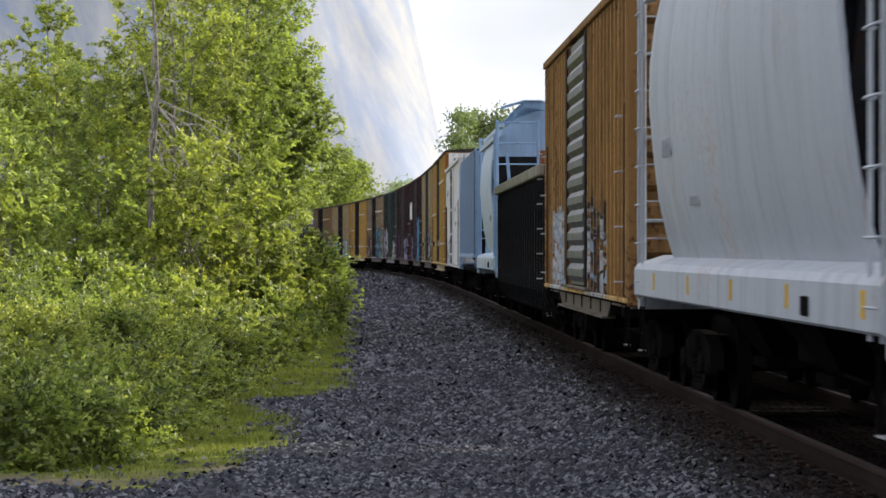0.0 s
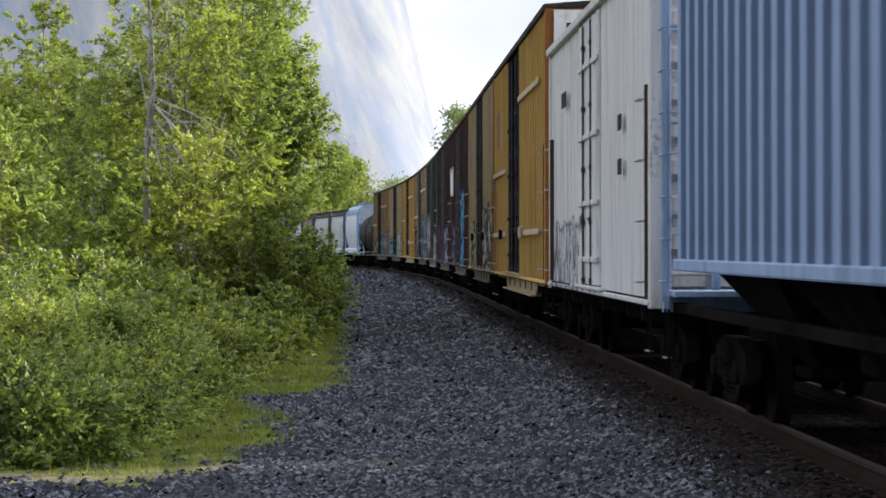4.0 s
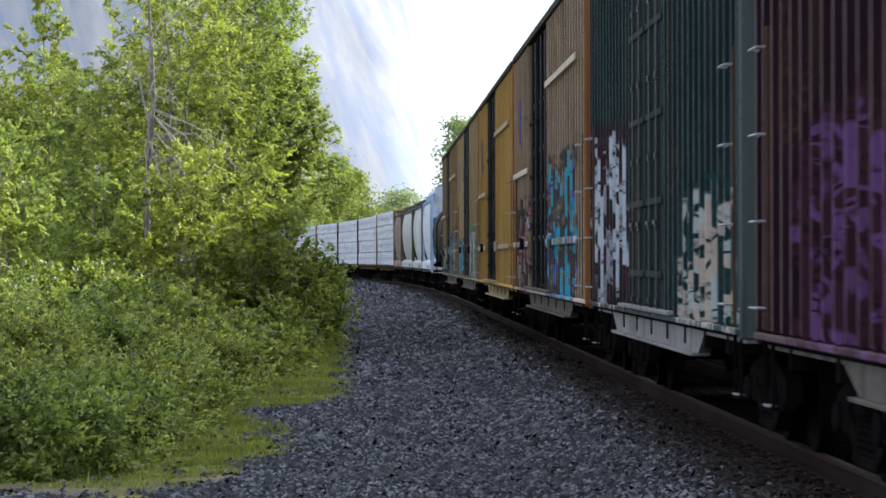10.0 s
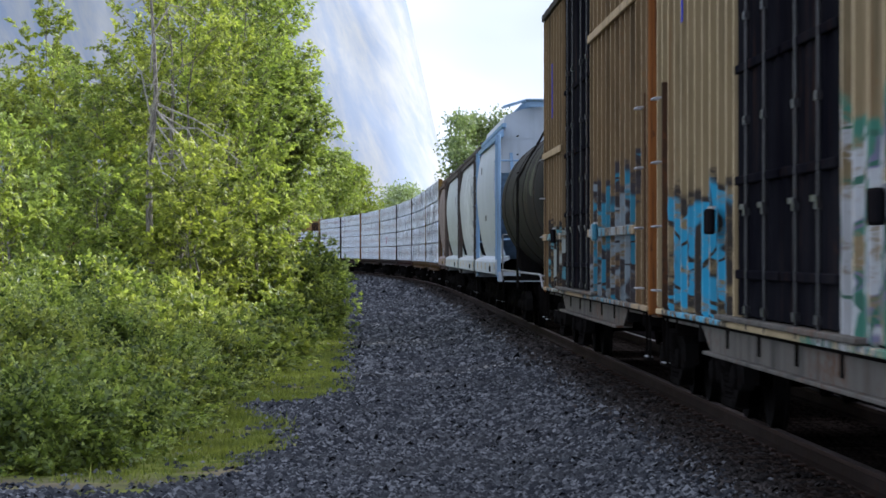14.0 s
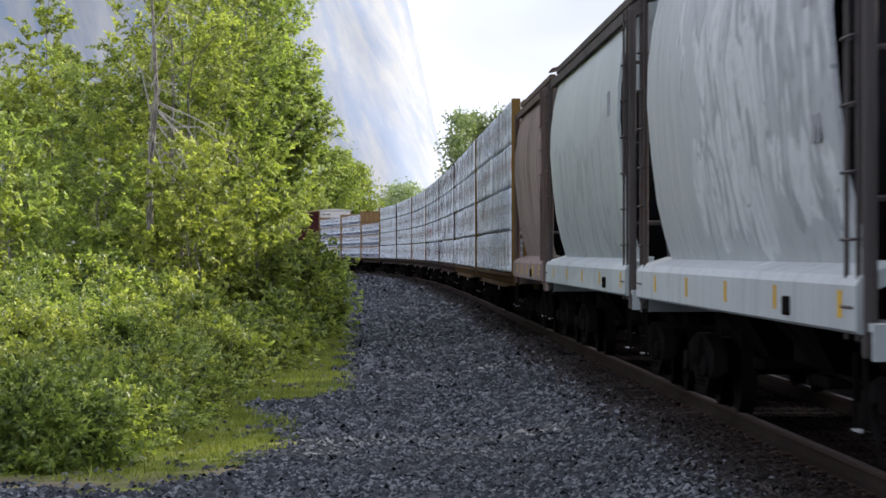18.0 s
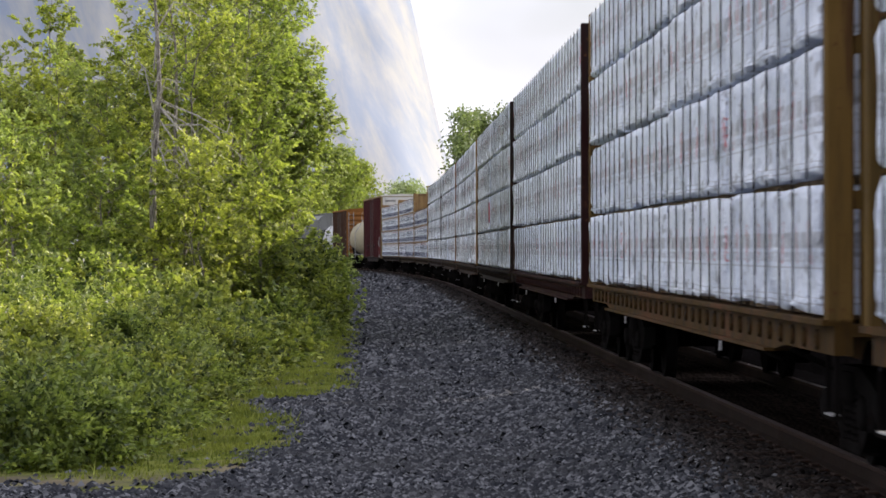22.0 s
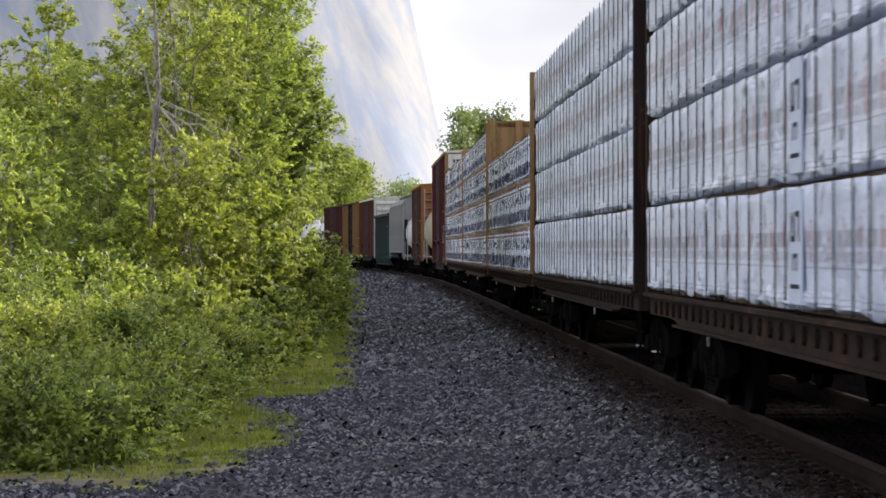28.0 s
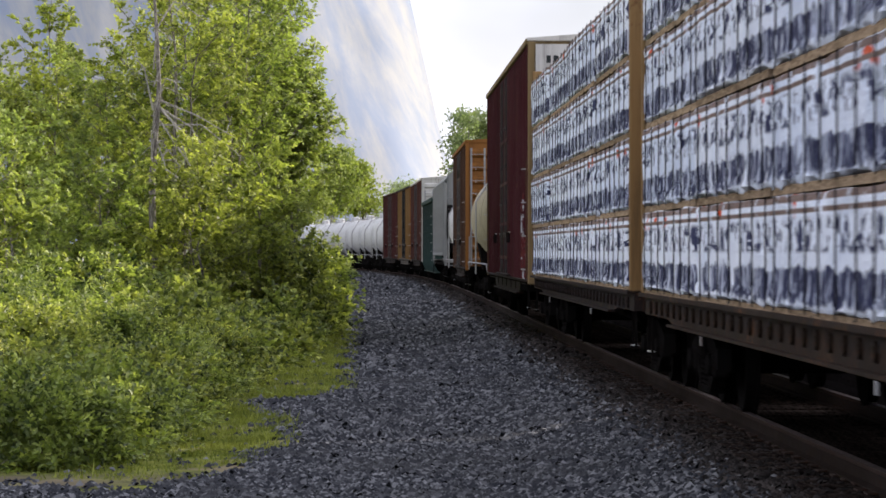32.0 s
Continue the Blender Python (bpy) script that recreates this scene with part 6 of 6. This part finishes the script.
def emblem(car, y):
    """A railway's white emblem, as plain blocks."""
    for k in range(4):
        mb = MB()
        for x in (-1.556, 1.556):
            a = y - 1.9 + 0.95 * k
            mb.box(x - 0.004, x + 0.004, a, a + 0.78, 3.30 + 0.10 * (k % 2), 4.30 - 0.08 * (k % 3))
        part("emblem_block", mb, LETTER_WHITE, car)


P_A = paint("pale_grey_hopper_paint", (0.40, 0.435, 0.475), 0.40, 0.24, 0.4, off=1.0, gloss=0.3, rust_colour=(0.30, 0.22, 0.17))
hopper("covered_hopper_car", "pale grey covered hopper car with bulging sides and yellow reflectors", 17.8, 36.3, P_A, P_A, P_A, plat=2.0, marks_at=((5.2, 2.5, 1.0, 0.22), (3.2, 2.0, 0.8, 0.12)))
TAGS_B = ((3.4, 6.6, 0.8, 2.1, 0.5, (WHITE_INK, (0.30, 0.40, 0.48), WHITE_INK)), (-5.4, -1.8, 0.8, 2.1, 0.5, (WHITE_INK, (0.26, 0.38, 0.48), BLACK_INK)))
P_B = paint("rusting_ochre_boxcar_paint", (0.27, 0.15, 0.055), 0.6, 0.95, rust_colour=(0.075, 0.032, 0.020), off=4.0, tags=TAGS_B)
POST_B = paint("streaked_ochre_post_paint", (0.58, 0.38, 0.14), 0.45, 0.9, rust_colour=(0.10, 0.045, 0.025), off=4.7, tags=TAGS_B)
P_Bd = paint("galvanised_door_steel", (0.15, 0.15, 0.15), 0.25, 0.7, 0.32, 0.6, off=5.0, gloss=0.4)
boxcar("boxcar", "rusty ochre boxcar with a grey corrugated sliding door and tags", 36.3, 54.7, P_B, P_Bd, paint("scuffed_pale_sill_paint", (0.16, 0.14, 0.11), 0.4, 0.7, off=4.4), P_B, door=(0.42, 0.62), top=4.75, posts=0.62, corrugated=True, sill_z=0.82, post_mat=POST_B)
for y in (-1.82, 2.30):
    part("door_frame", MB().box(-1.575, -1.50, y - 0.16, y + 0.16, 1.06, 4.50, 0.01), C_FRAME, CARS[-1][0], "black door frame strip")
P_C = paint("black_hopper_paint", (0.005, 0.005, 0.006), 0.05, 0.3, 0.7, off=6.0, gloss=0.0)
P_Cr = paint("faded_olive_rim_paint", (0.26, 0.25, 0.19), 0.3, 0.5, off=6.5)
# rib fronts are painted lighter to hold the light against black flanks
open_hopper("open_hopper_car", "black open-topped hopper car with ribbed sides and an olive rim", 54.7, 76.2, P_C, P_Cr, P_C, top=2.86, rib_mat=paint("lit_black_rib_paint", (0.14, 0.142, 0.145), 0.2, 0.4, 0.5, off=6.2))
half_len = (76.2 - 54.7) / 2 - 0.55
part("end_bracket", MB().box(-1.50, -1.34, -half_len + 1.35, -half_len + 1.55, 3.02, 3.30, 0.01), paint("rust_red_bracket_paint", (0.26, 0.10, 0.06), 0.3, 0.3, off=6.6), CARS[-1][0], "rust red end bracket")
P_D = paint("light_blue_grey_hopper_paint", (0.46, 0.57, 0.70), 0.06, 0.13, 0.34, off=7.0, gloss=0.3)
P_De = paint("sky_blue_end_paint", (0.28, 0.42, 0.62), 0.08, 0.3, off=7.5)
hopper("covered_hopper_car", "short light blue covered hopper car with bulging sides", 76.2, 90.2, P_D, P_D, P_De, bays=2, plat=2.7, top=4.99, marks_at=((-2.2, 2.3, 1.0, 0.2),),
       panel_low=3.84, end_rails=(2.12, 2.61, 3.10, 3.59, 4.08, 4.57), rail_to=-0.52, panel_mat=paint("pale_sky_blue_end_plate_paint", (0.38, 0.52, 0.72), 0.05, 0.15, off=7.8), rail_mat=P_D, roof_drop=(0.52, 0.22, 0.05), brace_x=0.45, post_top=4.62)
for x, z, n, ht in ((0.88, 4.60, 2, 0.15), (0.88, 4.38, 3, 0.15), (0.10, 4.10, 4, 0.045), (-0.08, 3.94, 7, 0.045)):
    mb = MB()
    y = -((90.2 - 76.2) / 2 - 0.55 - 2.7) - 0.020
    for k in range(n):
        mb.box(x + ht * 1.05 * k, x + ht * (1.05 * k + 0.75), y, y + 0.012, z, z + ht)
    part("lettering", mb, LETTER_DARK, CARS[-1][0])
P_E = paint("slate_blue_hopper_paint", (0.29, 0.39, 0.55), 0.08, 0.3, off=8.0)
# shade between the ribs is painted on as a darker slate
hopper("covered_hopper_car", "slate blue covered hopper car with closely ribbed sides", 90.2, 109.5, P_E, P_E, P_E, ribs=True, plat=1.9, groove=paint("shaded_slate_groove_paint", (0.13, 0.18, 0.27), 0.08, 0.3, off=8.5))
P_F = paint("scuffed_white_boxcar_paint", (0.62, 0.62, 0.61), 0.25, 0.35, off=9.5, rust_colour=(0.09, 0.06, 0.05), tags=((2.0, 8.2, 0.9, 1.9, 0.6, (WHITE_INK, BLACK_INK, WHITE_INK, BLACK_INK)),))
boxcar("boxcar", "scuffed white insulated boxcar with black scrawls", 109.5, 129.0, P_F, P_F, P_F, P_F, door=(0.40, 0.60), top=4.78, smooth_side=True, depth=0.05, drop=False, sill_z=0.9, marks_at=((-5.5, 2.9, 0.6, 0.18), (-5.5, 2.4, 0.6, 0.18), (5.0, 3.6, 1.2, 0.22)), mark_mat=LETTER_DARK)


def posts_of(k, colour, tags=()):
    """Post paint, light painted in: paler than the panels, under the same tags."""
    return paint("lit_post_paint", tuple(min(0.7, c * 1.30 + 0.03) for c in colour), 0.10, 0.25, off=10.0 + k * 3.3, tags=tags, rust_colour=(0.26, 0.12, 0.04))


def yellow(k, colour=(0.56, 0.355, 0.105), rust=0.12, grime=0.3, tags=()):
    # panel paint is toned down: shade between the posts goes into its colour
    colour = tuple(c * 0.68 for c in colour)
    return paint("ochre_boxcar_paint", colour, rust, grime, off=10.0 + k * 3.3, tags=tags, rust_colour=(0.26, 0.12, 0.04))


CREAM_BAND = paint("cream_bar_paint", (0.52, 0.43, 0.30), 0.2, 0.4, off=13.0)
YB = ((1.84, "both"), (4.35, "near"), (3.15, "far"))
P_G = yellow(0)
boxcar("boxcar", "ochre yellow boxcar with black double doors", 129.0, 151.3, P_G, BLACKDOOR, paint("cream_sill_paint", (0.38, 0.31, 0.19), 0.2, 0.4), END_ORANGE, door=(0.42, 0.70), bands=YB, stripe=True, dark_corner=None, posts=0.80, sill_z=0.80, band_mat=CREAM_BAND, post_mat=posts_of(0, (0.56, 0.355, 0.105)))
white_top(CARS[-1][0], 151.3 - 129.0)
TAGS_H = ((-9.0, -2.2, 0.7, 2.4, 0.8, (WHITE_INK, (0.30, 0.25, 0.22), BLACK_INK, (0.06, 0.11, 0.10))), (3.9, 7.0, 0.7, 2.4, 0.7, ((0.36, 0.40, 0.24), BLACK_INK, (0.36, 0.40, 0.24))))
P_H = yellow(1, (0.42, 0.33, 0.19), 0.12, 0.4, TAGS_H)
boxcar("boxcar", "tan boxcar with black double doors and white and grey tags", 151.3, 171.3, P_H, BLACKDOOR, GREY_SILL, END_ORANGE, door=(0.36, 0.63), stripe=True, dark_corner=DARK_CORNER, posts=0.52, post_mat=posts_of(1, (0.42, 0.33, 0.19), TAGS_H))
TAGS_I = ((-6.0, -1.9, 0.7, 3.2, 1.3, (SKY_INK, (0.30, 0.60, 0.74), NAVY_INK, SKY_INK)), (4.3, 8.2, 0.8, 2.3, 0.6, ((0.05, 0.02, 0.03), WHITE_INK, NAVY_INK, PURPLE_INK)))
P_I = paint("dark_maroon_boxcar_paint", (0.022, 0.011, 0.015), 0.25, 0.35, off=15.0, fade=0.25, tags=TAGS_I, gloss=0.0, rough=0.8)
# the sky's reflection on the maroon posts is painted in as a paler tone
POST_I = paint("sky_lit_maroon_post_paint", (0.13, 0.092, 0.092), 0.25, 0.45, off=15.0, tags=TAGS_I)
P_Id = paint("dark_maroon_door_paint", (0.042, 0.018, 0.022), 0.25, 0.4, off=16.0)
END_MAROON = paint("maroon_end_paint", (0.048, 0.019, 0.020), 0.35, 0.4, off=17.0)
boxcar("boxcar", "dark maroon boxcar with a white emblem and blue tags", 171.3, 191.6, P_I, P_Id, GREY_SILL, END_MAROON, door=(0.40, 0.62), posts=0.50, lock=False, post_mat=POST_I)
emblem(CARS[-1][0], 7.9)
TAGS_J = ((-7.0, -1.8, 0.7, 2.3, 0.6, ((0.40, 0.38, 0.50), BLACK_INK, NAVY_INK, (0.40, 0.38, 0.50))), (4.0, 8.0, 0.8, 2.4, 0.5, ((0.05, 0.02, 0.03), PURPLE_INK, (0.05, 0.02, 0.03), PURPLE_INK)))
P_J = paint("dark_maroon_boxcar_paint", (0.022, 0.011, 0.016), 0.25, 0.35, off=18.0, fade=0.25, tags=TAGS_J, gloss=0.0, rough=0.8)
# maroon posts here too carry the sky's reflection in their paint
boxcar("boxcar", "dark maroon boxcar with purple and white tags low down", 191.6, 213.2, P_J, P_Id, GREY_SILL, END_MAROON, door=(0.40, 0.62), posts=0.50, lock=False, post_mat=paint("sky_lit_maroon_post_paint", (0.13, 0.088, 0.092), 0.25, 0.45, off=18.0, tags=TAGS_J))
TAGS_K = ((-8.3, -3.6, 0.6, 2.2, 0.6, ((0.46, 0.40, 0.33), (0.40, 0.46, 0.44), (0.46, 0.40, 0.33), (0.02, 0.05, 0.05))), (2.2, 8.4, 0.6, 3.1, 0.8, ((0.46, 0.50, 0.56), (0.075, 0.028, 0.036), (0.035, 0.02, 0.024), (0.30, 0.30, 0.33))))
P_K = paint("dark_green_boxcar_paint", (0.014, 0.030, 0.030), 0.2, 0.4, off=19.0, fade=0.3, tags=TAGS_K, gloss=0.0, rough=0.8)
P_Kd = paint("dark_green_door_paint", (0.015, 0.028, 0.028), 0.25, 0.4, off=20.0)
# pale sky reflection on the green posts comes from this lighter paint
boxcar("boxcar", "dark green boxcar with pale tags along the sill", 213.2, 231.1, P_K, P_Kd, paint("pale_scuffed_sill_paint", (0.27, 0.265, 0.26), 0.3, 0.6, off=21.0), paint("grey_green_end_paint", (0.10, 0.13, 0.12), 0.4, 0.5), door=(0.38, 0.62), posts=0.50, lock=False, post_mat=paint("sky_lit_green_post_paint", (0.085, 0.115, 0.11), 0.2, 0.45, off=19.0, tags=TAGS_K))
TAGS_L = ((-8.0, -1.2, 0.7, 3.1, 0.9, ((0.02, 0.34, 0.48), (0.03, 0.09, 0.48), (0.02, 0.34, 0.48), (0.04, 0.04, 0.05))), (5.0, 9.0, 0.8, 2.6, 0.5, (BLACK_INK, (0.04, 0.04, 0.10), (0.34, 0.10, 0.16), BLACK_INK, (0.30, 0.34, 0.42))))
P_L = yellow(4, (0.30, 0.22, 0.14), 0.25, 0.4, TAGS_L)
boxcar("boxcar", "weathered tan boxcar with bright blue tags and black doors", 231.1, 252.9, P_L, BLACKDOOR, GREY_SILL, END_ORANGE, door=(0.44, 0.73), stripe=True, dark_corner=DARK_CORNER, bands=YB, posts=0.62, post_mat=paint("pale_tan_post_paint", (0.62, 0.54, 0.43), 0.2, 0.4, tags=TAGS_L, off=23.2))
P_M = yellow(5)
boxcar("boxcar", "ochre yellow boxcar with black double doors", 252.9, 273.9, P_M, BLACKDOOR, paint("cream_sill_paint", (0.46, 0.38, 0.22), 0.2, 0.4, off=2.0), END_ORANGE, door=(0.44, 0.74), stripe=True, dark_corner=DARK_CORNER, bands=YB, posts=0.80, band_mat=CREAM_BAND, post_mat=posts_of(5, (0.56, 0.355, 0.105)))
TAGS_N = ((3.8, 8.8, 0.8, 2.1, 0.6, ((0.03, 0.32, 0.52), (0.03, 0.32, 0.52), BLACK_INK)), (-8.0, -1.0, 0.7, 2.4, 0.6, (WHITE_INK, (0.16, 0.16, 0.26), GREEN_INK, WHITE_INK)))
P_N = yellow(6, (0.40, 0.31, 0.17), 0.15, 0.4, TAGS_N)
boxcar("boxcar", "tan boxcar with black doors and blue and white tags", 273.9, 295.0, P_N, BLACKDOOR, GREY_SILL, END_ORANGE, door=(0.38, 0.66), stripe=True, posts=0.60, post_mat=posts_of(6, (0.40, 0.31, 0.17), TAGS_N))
TAGS_O = ((4.0, 8.8, 0.7, 2.0, 0.5, ((0.34, 0.38, 0.36), BLACK_INK, (0.10, 0.28, 0.34))), (-8.0, -0.9, 0.7, 2.4, 0.6, ((0.20, 0.25, 0.28), (0.04, 0.04, 0.05), (0.03, 0.20, 0.30), (0.27, 0.30, 0.33))))
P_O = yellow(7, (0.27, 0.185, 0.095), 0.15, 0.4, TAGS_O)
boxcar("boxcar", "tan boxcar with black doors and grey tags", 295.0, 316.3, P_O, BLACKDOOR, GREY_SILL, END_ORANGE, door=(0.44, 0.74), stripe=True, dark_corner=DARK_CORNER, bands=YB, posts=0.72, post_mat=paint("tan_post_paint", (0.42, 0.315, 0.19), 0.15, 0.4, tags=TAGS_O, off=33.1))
P_P = paint("grimy_black_tank_paint", (0.022, 0.021, 0.018), 0.3, 0.5, 0.55, off=22.0, fade=0.3, gloss=0.05, tags=((-6.5, -1.0, 2.6, 3.9, 1.2, ((0.022, 0.021, 0.018), (0.055, 0.058, 0.040), (0.022, 0.021, 0.018), (0.085, 0.088, 0.060))),))
tank_car("tank_car", "grimy black tank car with pale handrails", 316.3, 335.8, P_P, STEEL, GRAB, r=1.52, dome=False)
P_Q = paint("pale_blue_grey_hopper_paint", (0.52, 0.57, 0.64), 0.05, 0.12, 0.34, off=23.0, gloss=0.3)
hopper("covered_hopper_car", "pale blue-grey covered hopper car with bulging sides", 335.8, 352.2, P_Q, P_Q, P_De, bays=2, top=5.0, slope_mat=P_De, marks_at=((3.0, 3.5, 0.8, 0.3), (0.5, 2.4, 1.2, 0.2)))
P_R = paint("grey_green_hopper_paint", (0.41, 0.44, 0.445), 0.10, 0.22, 0.4, off=24.0, gloss=0.2, tags=((-6.6, 2.5, 1.7, 4.0, 1.0, ((0.50, 0.53, 0.535), (0.33, 0.355, 0.37), (0.52, 0.55, 0.55), (0.40, 0.42, 0.43))),))
P_Re = paint("brown_grey_end_paint", (0.085, 0.075, 0.072), 0.3, 0.5, off=24.5)
hopper("covered_hopper_car", "grey covered hopper car with dark streaks down its sides", 352.2, 369.4, P_R, P_R, P_Re, marks_at=((-5.6, 2.3, 0.5, 0.3), (-5.6, 3.2, 0.5, 0.3)))
P_S = paint("pale_sage_hopper_paint", (0.38, 0.425, 0.425), 0.07, 0.17, 0.34, off=25.0, gloss=0.3, tags=((-5.2, 6.2, 1.2, 3.1, 2.4, ((0.27, 0.305, 0.315), (0.26, 0.29, 0.30), (0.28, 0.31, 0.32), (0.27, 0.30, 0.29))),))
hopper("covered_hopper_car", "pale sage-grey covered hopper car with a white sill", 369.4, 387.6, P_S, P_S, P_Re, marks_at=((-5.6, 3.2, 0.5, 0.3),))
P_T = paint("dusty_brown_hopper_paint", (0.26, 0.21, 0.19), 0.25, 0.8, off=26.0)
hopper("covered_hopper_car", "dusty brown-grey covered hopper car", 387.6, 399.8, P_T, P_T, paint("dark_brown_end_paint", (0.12, 0.09, 0.08), 0.3, 0.5), bays=2, plat=0.7)

C_YELLOW = paint("yellow_flat_car_paint", (0.075, 0.043, 0.013), 0.7, 0.8, off=27.0)
C_MAROON = paint("maroon_flat_car_paint", (0.026, 0.010, 0.010), 0.45, 0.5, off=28.0)
C_DARK = paint("dark_brown_flat_car_paint", (0.020, 0.014, 0.013), 0.4, 0.5, off=29.0)
C_RUST = paint("rust_brown_flat_car_paint", (0.024, 0.015, 0.010), 0.5, 0.6, off=30.0)
C_YPOST = paint("yellow_bulkhead_paint", (0.17, 0.105, 0.030), 0.4, 0.5, off=27.5)
C_TAN = paint("tan_bulkhead_paint", (0.27, 0.17, 0.075), 0.3, 0.4, off=31.0)
C_ORANGE = paint("orange_brown_bulkhead_paint", (0.17, 0.065, 0.020), 0.4, 0.5, off=32.0)
BEAMS = ((399.8, 424.2, C_YELLOW, C_YPOST, False), (424.2, 448.6, C_YELLOW, C_YPOST, False), (448.6, 472.6, C_MAROON, C_MAROON, False), (472.6, 496.8, C_DARK, C_DARK, False),
         (496.8, 521.4, C_RUST, C_TAN, False), (521.4, 545.2, C_RUST, C_ORANGE, False), (545.2, 569.1, C_DARK, C_DARK, False),
         (569.1, 593.2, C_RUST, C_TAN, True), (593.2, 617.0, C_RUST, C_TAN, True), (617.0, 641.4, C_DARK, C_TAN, True))
for i, (a, b, m, pm, navy) in enumerate(BEAMS):
    centrebeam("centrebeam_flat_car", "centre-beam flat car loaded with white and navy wrapped lumber" if navy else "centre-beam flat car loaded with white wrapped lumber packs", a, b, m, pm, navy, 60 + i, heights=3 if i == 7 else 4, bulk_top=4.80 if navy else 4.70)

# stencilled rows, too small to read, on the tall bulkhead of a flat car
half_len = (617.0 - 593.2) / 2 - 0.80
for z, x0, n in ((4.50, -1.0, 9), (4.32, -0.6, 5)):
    rows = MB()
    for k in range(n):
        rows.box(x0 + 0.20 * k, x0 + 0.12 + 0.20 * k, -half_len - 0.008, -half_len + 0.06, z, z + 0.11)
    part("lettering", rows, LETTER_DARK, CARS[-2][0])

# the folded ends of some packs show a blue-white panel with large dark print, drawn as plain bars
PANEL = paint("blue_white_wrap_panel", (0.66, 0.74, 0.88), 0.0, 0.12, 0.4, gloss=0.2)
RED_PRINT = paint("red_wrap_print", (0.55, 0.05, 0.07), 0.0, 0.1)


def wrap_panel(car, y, z, ring=False):
    panel = part("wrap_panel", MB().box(-1.572, -1.552, y - 0.30, y + 0.30, z + 0.03, z + 0.82, 0.006), PANEL, car, "blue-white end panel of the lumber wrap")
    if ring:
        n, mb = 20, MB()
        pts = [(-1.576, y + 0.22 * math.cos(k * math.tau / n), z + 0.44 + 0.25 * math.sin(k * math.tau / n)) for k in range(n + 1)]
        part("emblem_ring", mb.path(pts, 0.016, 4), RED_PRINT, panel)
    else:
        for a, b, c, d in ((-0.22, -0.17, 0.46, 0.66), (-0.22, -0.06, 0.63, 0.67), (0.00, 0.05, 0.46, 0.66), (0.15, 0.20, 0.46, 0.66), (0.0, 0.20, 0.46, 0.50),
                           (-0.12, -0.08, 0.26, 0.38), (-0.12, 0.02, 0.35, 0.38), (0.06, 0.10, 0.26, 0.38), (-0.22, 0.22, 0.14, 0.17)):
            part("lettering", MB().box(-1.576, -1.571, y + a, y + b, z + c, z + d), LETTER_DARK, panel)


for car_i, y, rows in ((-7, 0.32, ((2, False), (1, True))), (-5, -1.1, ((1, False), (0, False)))):
    for row, ring in rows:
        wrap_panel(CARS[car_i][0], y, 1.17 + row * 0.892, ring)

P_Z = paint("red_maroon_boxcar_paint", (0.070, 0.018, 0.022), 0.25, 0.35, off=33.0, tags=((-9.6, -8.0, 0.8, 2.6, 0.4, (WHITE_INK, (0.13, 0.03, 0.03), WHITE_INK)),))
P_Zroof = paint("white_end_and_roof_paint", (0.62, 0.61, 0.58), 0.2, 0.3, off=34.0)
boxcar("boxcar", "tall dull red boxcar with a white upper end", 641.4, 664.6, P_Z, P_Z, C_DARK, paint("tan_end_paint", (0.26, 0.19, 0.10), 0.2, 0.4, off=35.0), top=5.6, posts=0.7, door=(0.40, 0.60), roof_mat=P_Zroof)
white_top(CARS[-1][0], 664.6 - 641.4, 4.70)
P_T2 = paint("cream_tank_paint", (0.42, 0.38, 0.27), 0.2, 0.45, off=36.0)
tank_car("tank_car", "cream tank car with grimy sides", 664.6, 684.0, P_T2, STEEL, GRAB)
P_OR = paint("dark_brown_ribbed_side_paint", (0.075, 0.040, 0.028), 0.3, 0.4, off=37.0)
boxcar("boxcar", "brown ribbed boxcar with an orange end", 684.0, 700.8, P_OR, P_OR, C_DARK, paint("rusty_orange_end_paint", (0.26, 0.115, 0.035), 0.1, 0.25, off=38.0), top=5.12, posts=0.9)
P_WT = paint("white_tank_paint", (0.62, 0.63, 0.64), 0.08, 0.25, 0.35, off=39.0)
tank_car("tank_car", "white tank car with grey handrails", 700.8, 714.2, P_WT, STEEL, GRAB)
P_GH = paint("light_grey_hopper_paint", (0.25, 0.26, 0.26), 0.08, 0.3, off=40.0)
hopper("covered_hopper_car", "light grey covered hopper car with ribbed sides", 714.2, 735.6, P_GH, P_GH, P_GH, ribs=True, top=4.95)
P_GG = paint("dark_green_gondola_paint", (0.035, 0.060, 0.055), 0.2, 0.4, off=41.0)
open_hopper("open_hopper_car", "dark green open-topped hopper car", 735.6, 755.0, P_GG, P_GG, P_GG, top=3.9)
boxcar("boxcar", "brown maroon boxcar with a white upper end", 755.0, 774.7, paint("brown_maroon_boxcar_paint", (0.085, 0.034, 0.028), 0.25, 0.35, off=42.0), P_Id, C_DARK, P_Zroof, top=5.5, posts=0.6)
boxcar("boxcar", "ochre boxcar with black double doors", 774.7, 794.6, yellow(9, (0.30, 0.18, 0.07)), BLACKDOOR, GREY_SILL, END_ORANGE, top=5.5, posts=0.8)
boxcar("boxcar", "dull red boxcar with ribbed sides", 794.6, 815.4, paint("dull_red_boxcar_paint", (0.07, 0.022, 0.022), 0.25, 0.35, off=43.0), END_MAROON, C_DARK, END_MAROON, top=5.5, posts=0.6)
s = 815.4
for k in range(8):
    tank_car("tank_car", "clean white tank car with top platform", s, s + 15.6, P_WT, STEEL, GRAB, r=1.50)
    s += 15.6


def motions():
    for car, s_mid, half in CARS:
        walk(car, [(t, car_pose(s_mid, half, t)) for t in range(0, 33)])


motions()
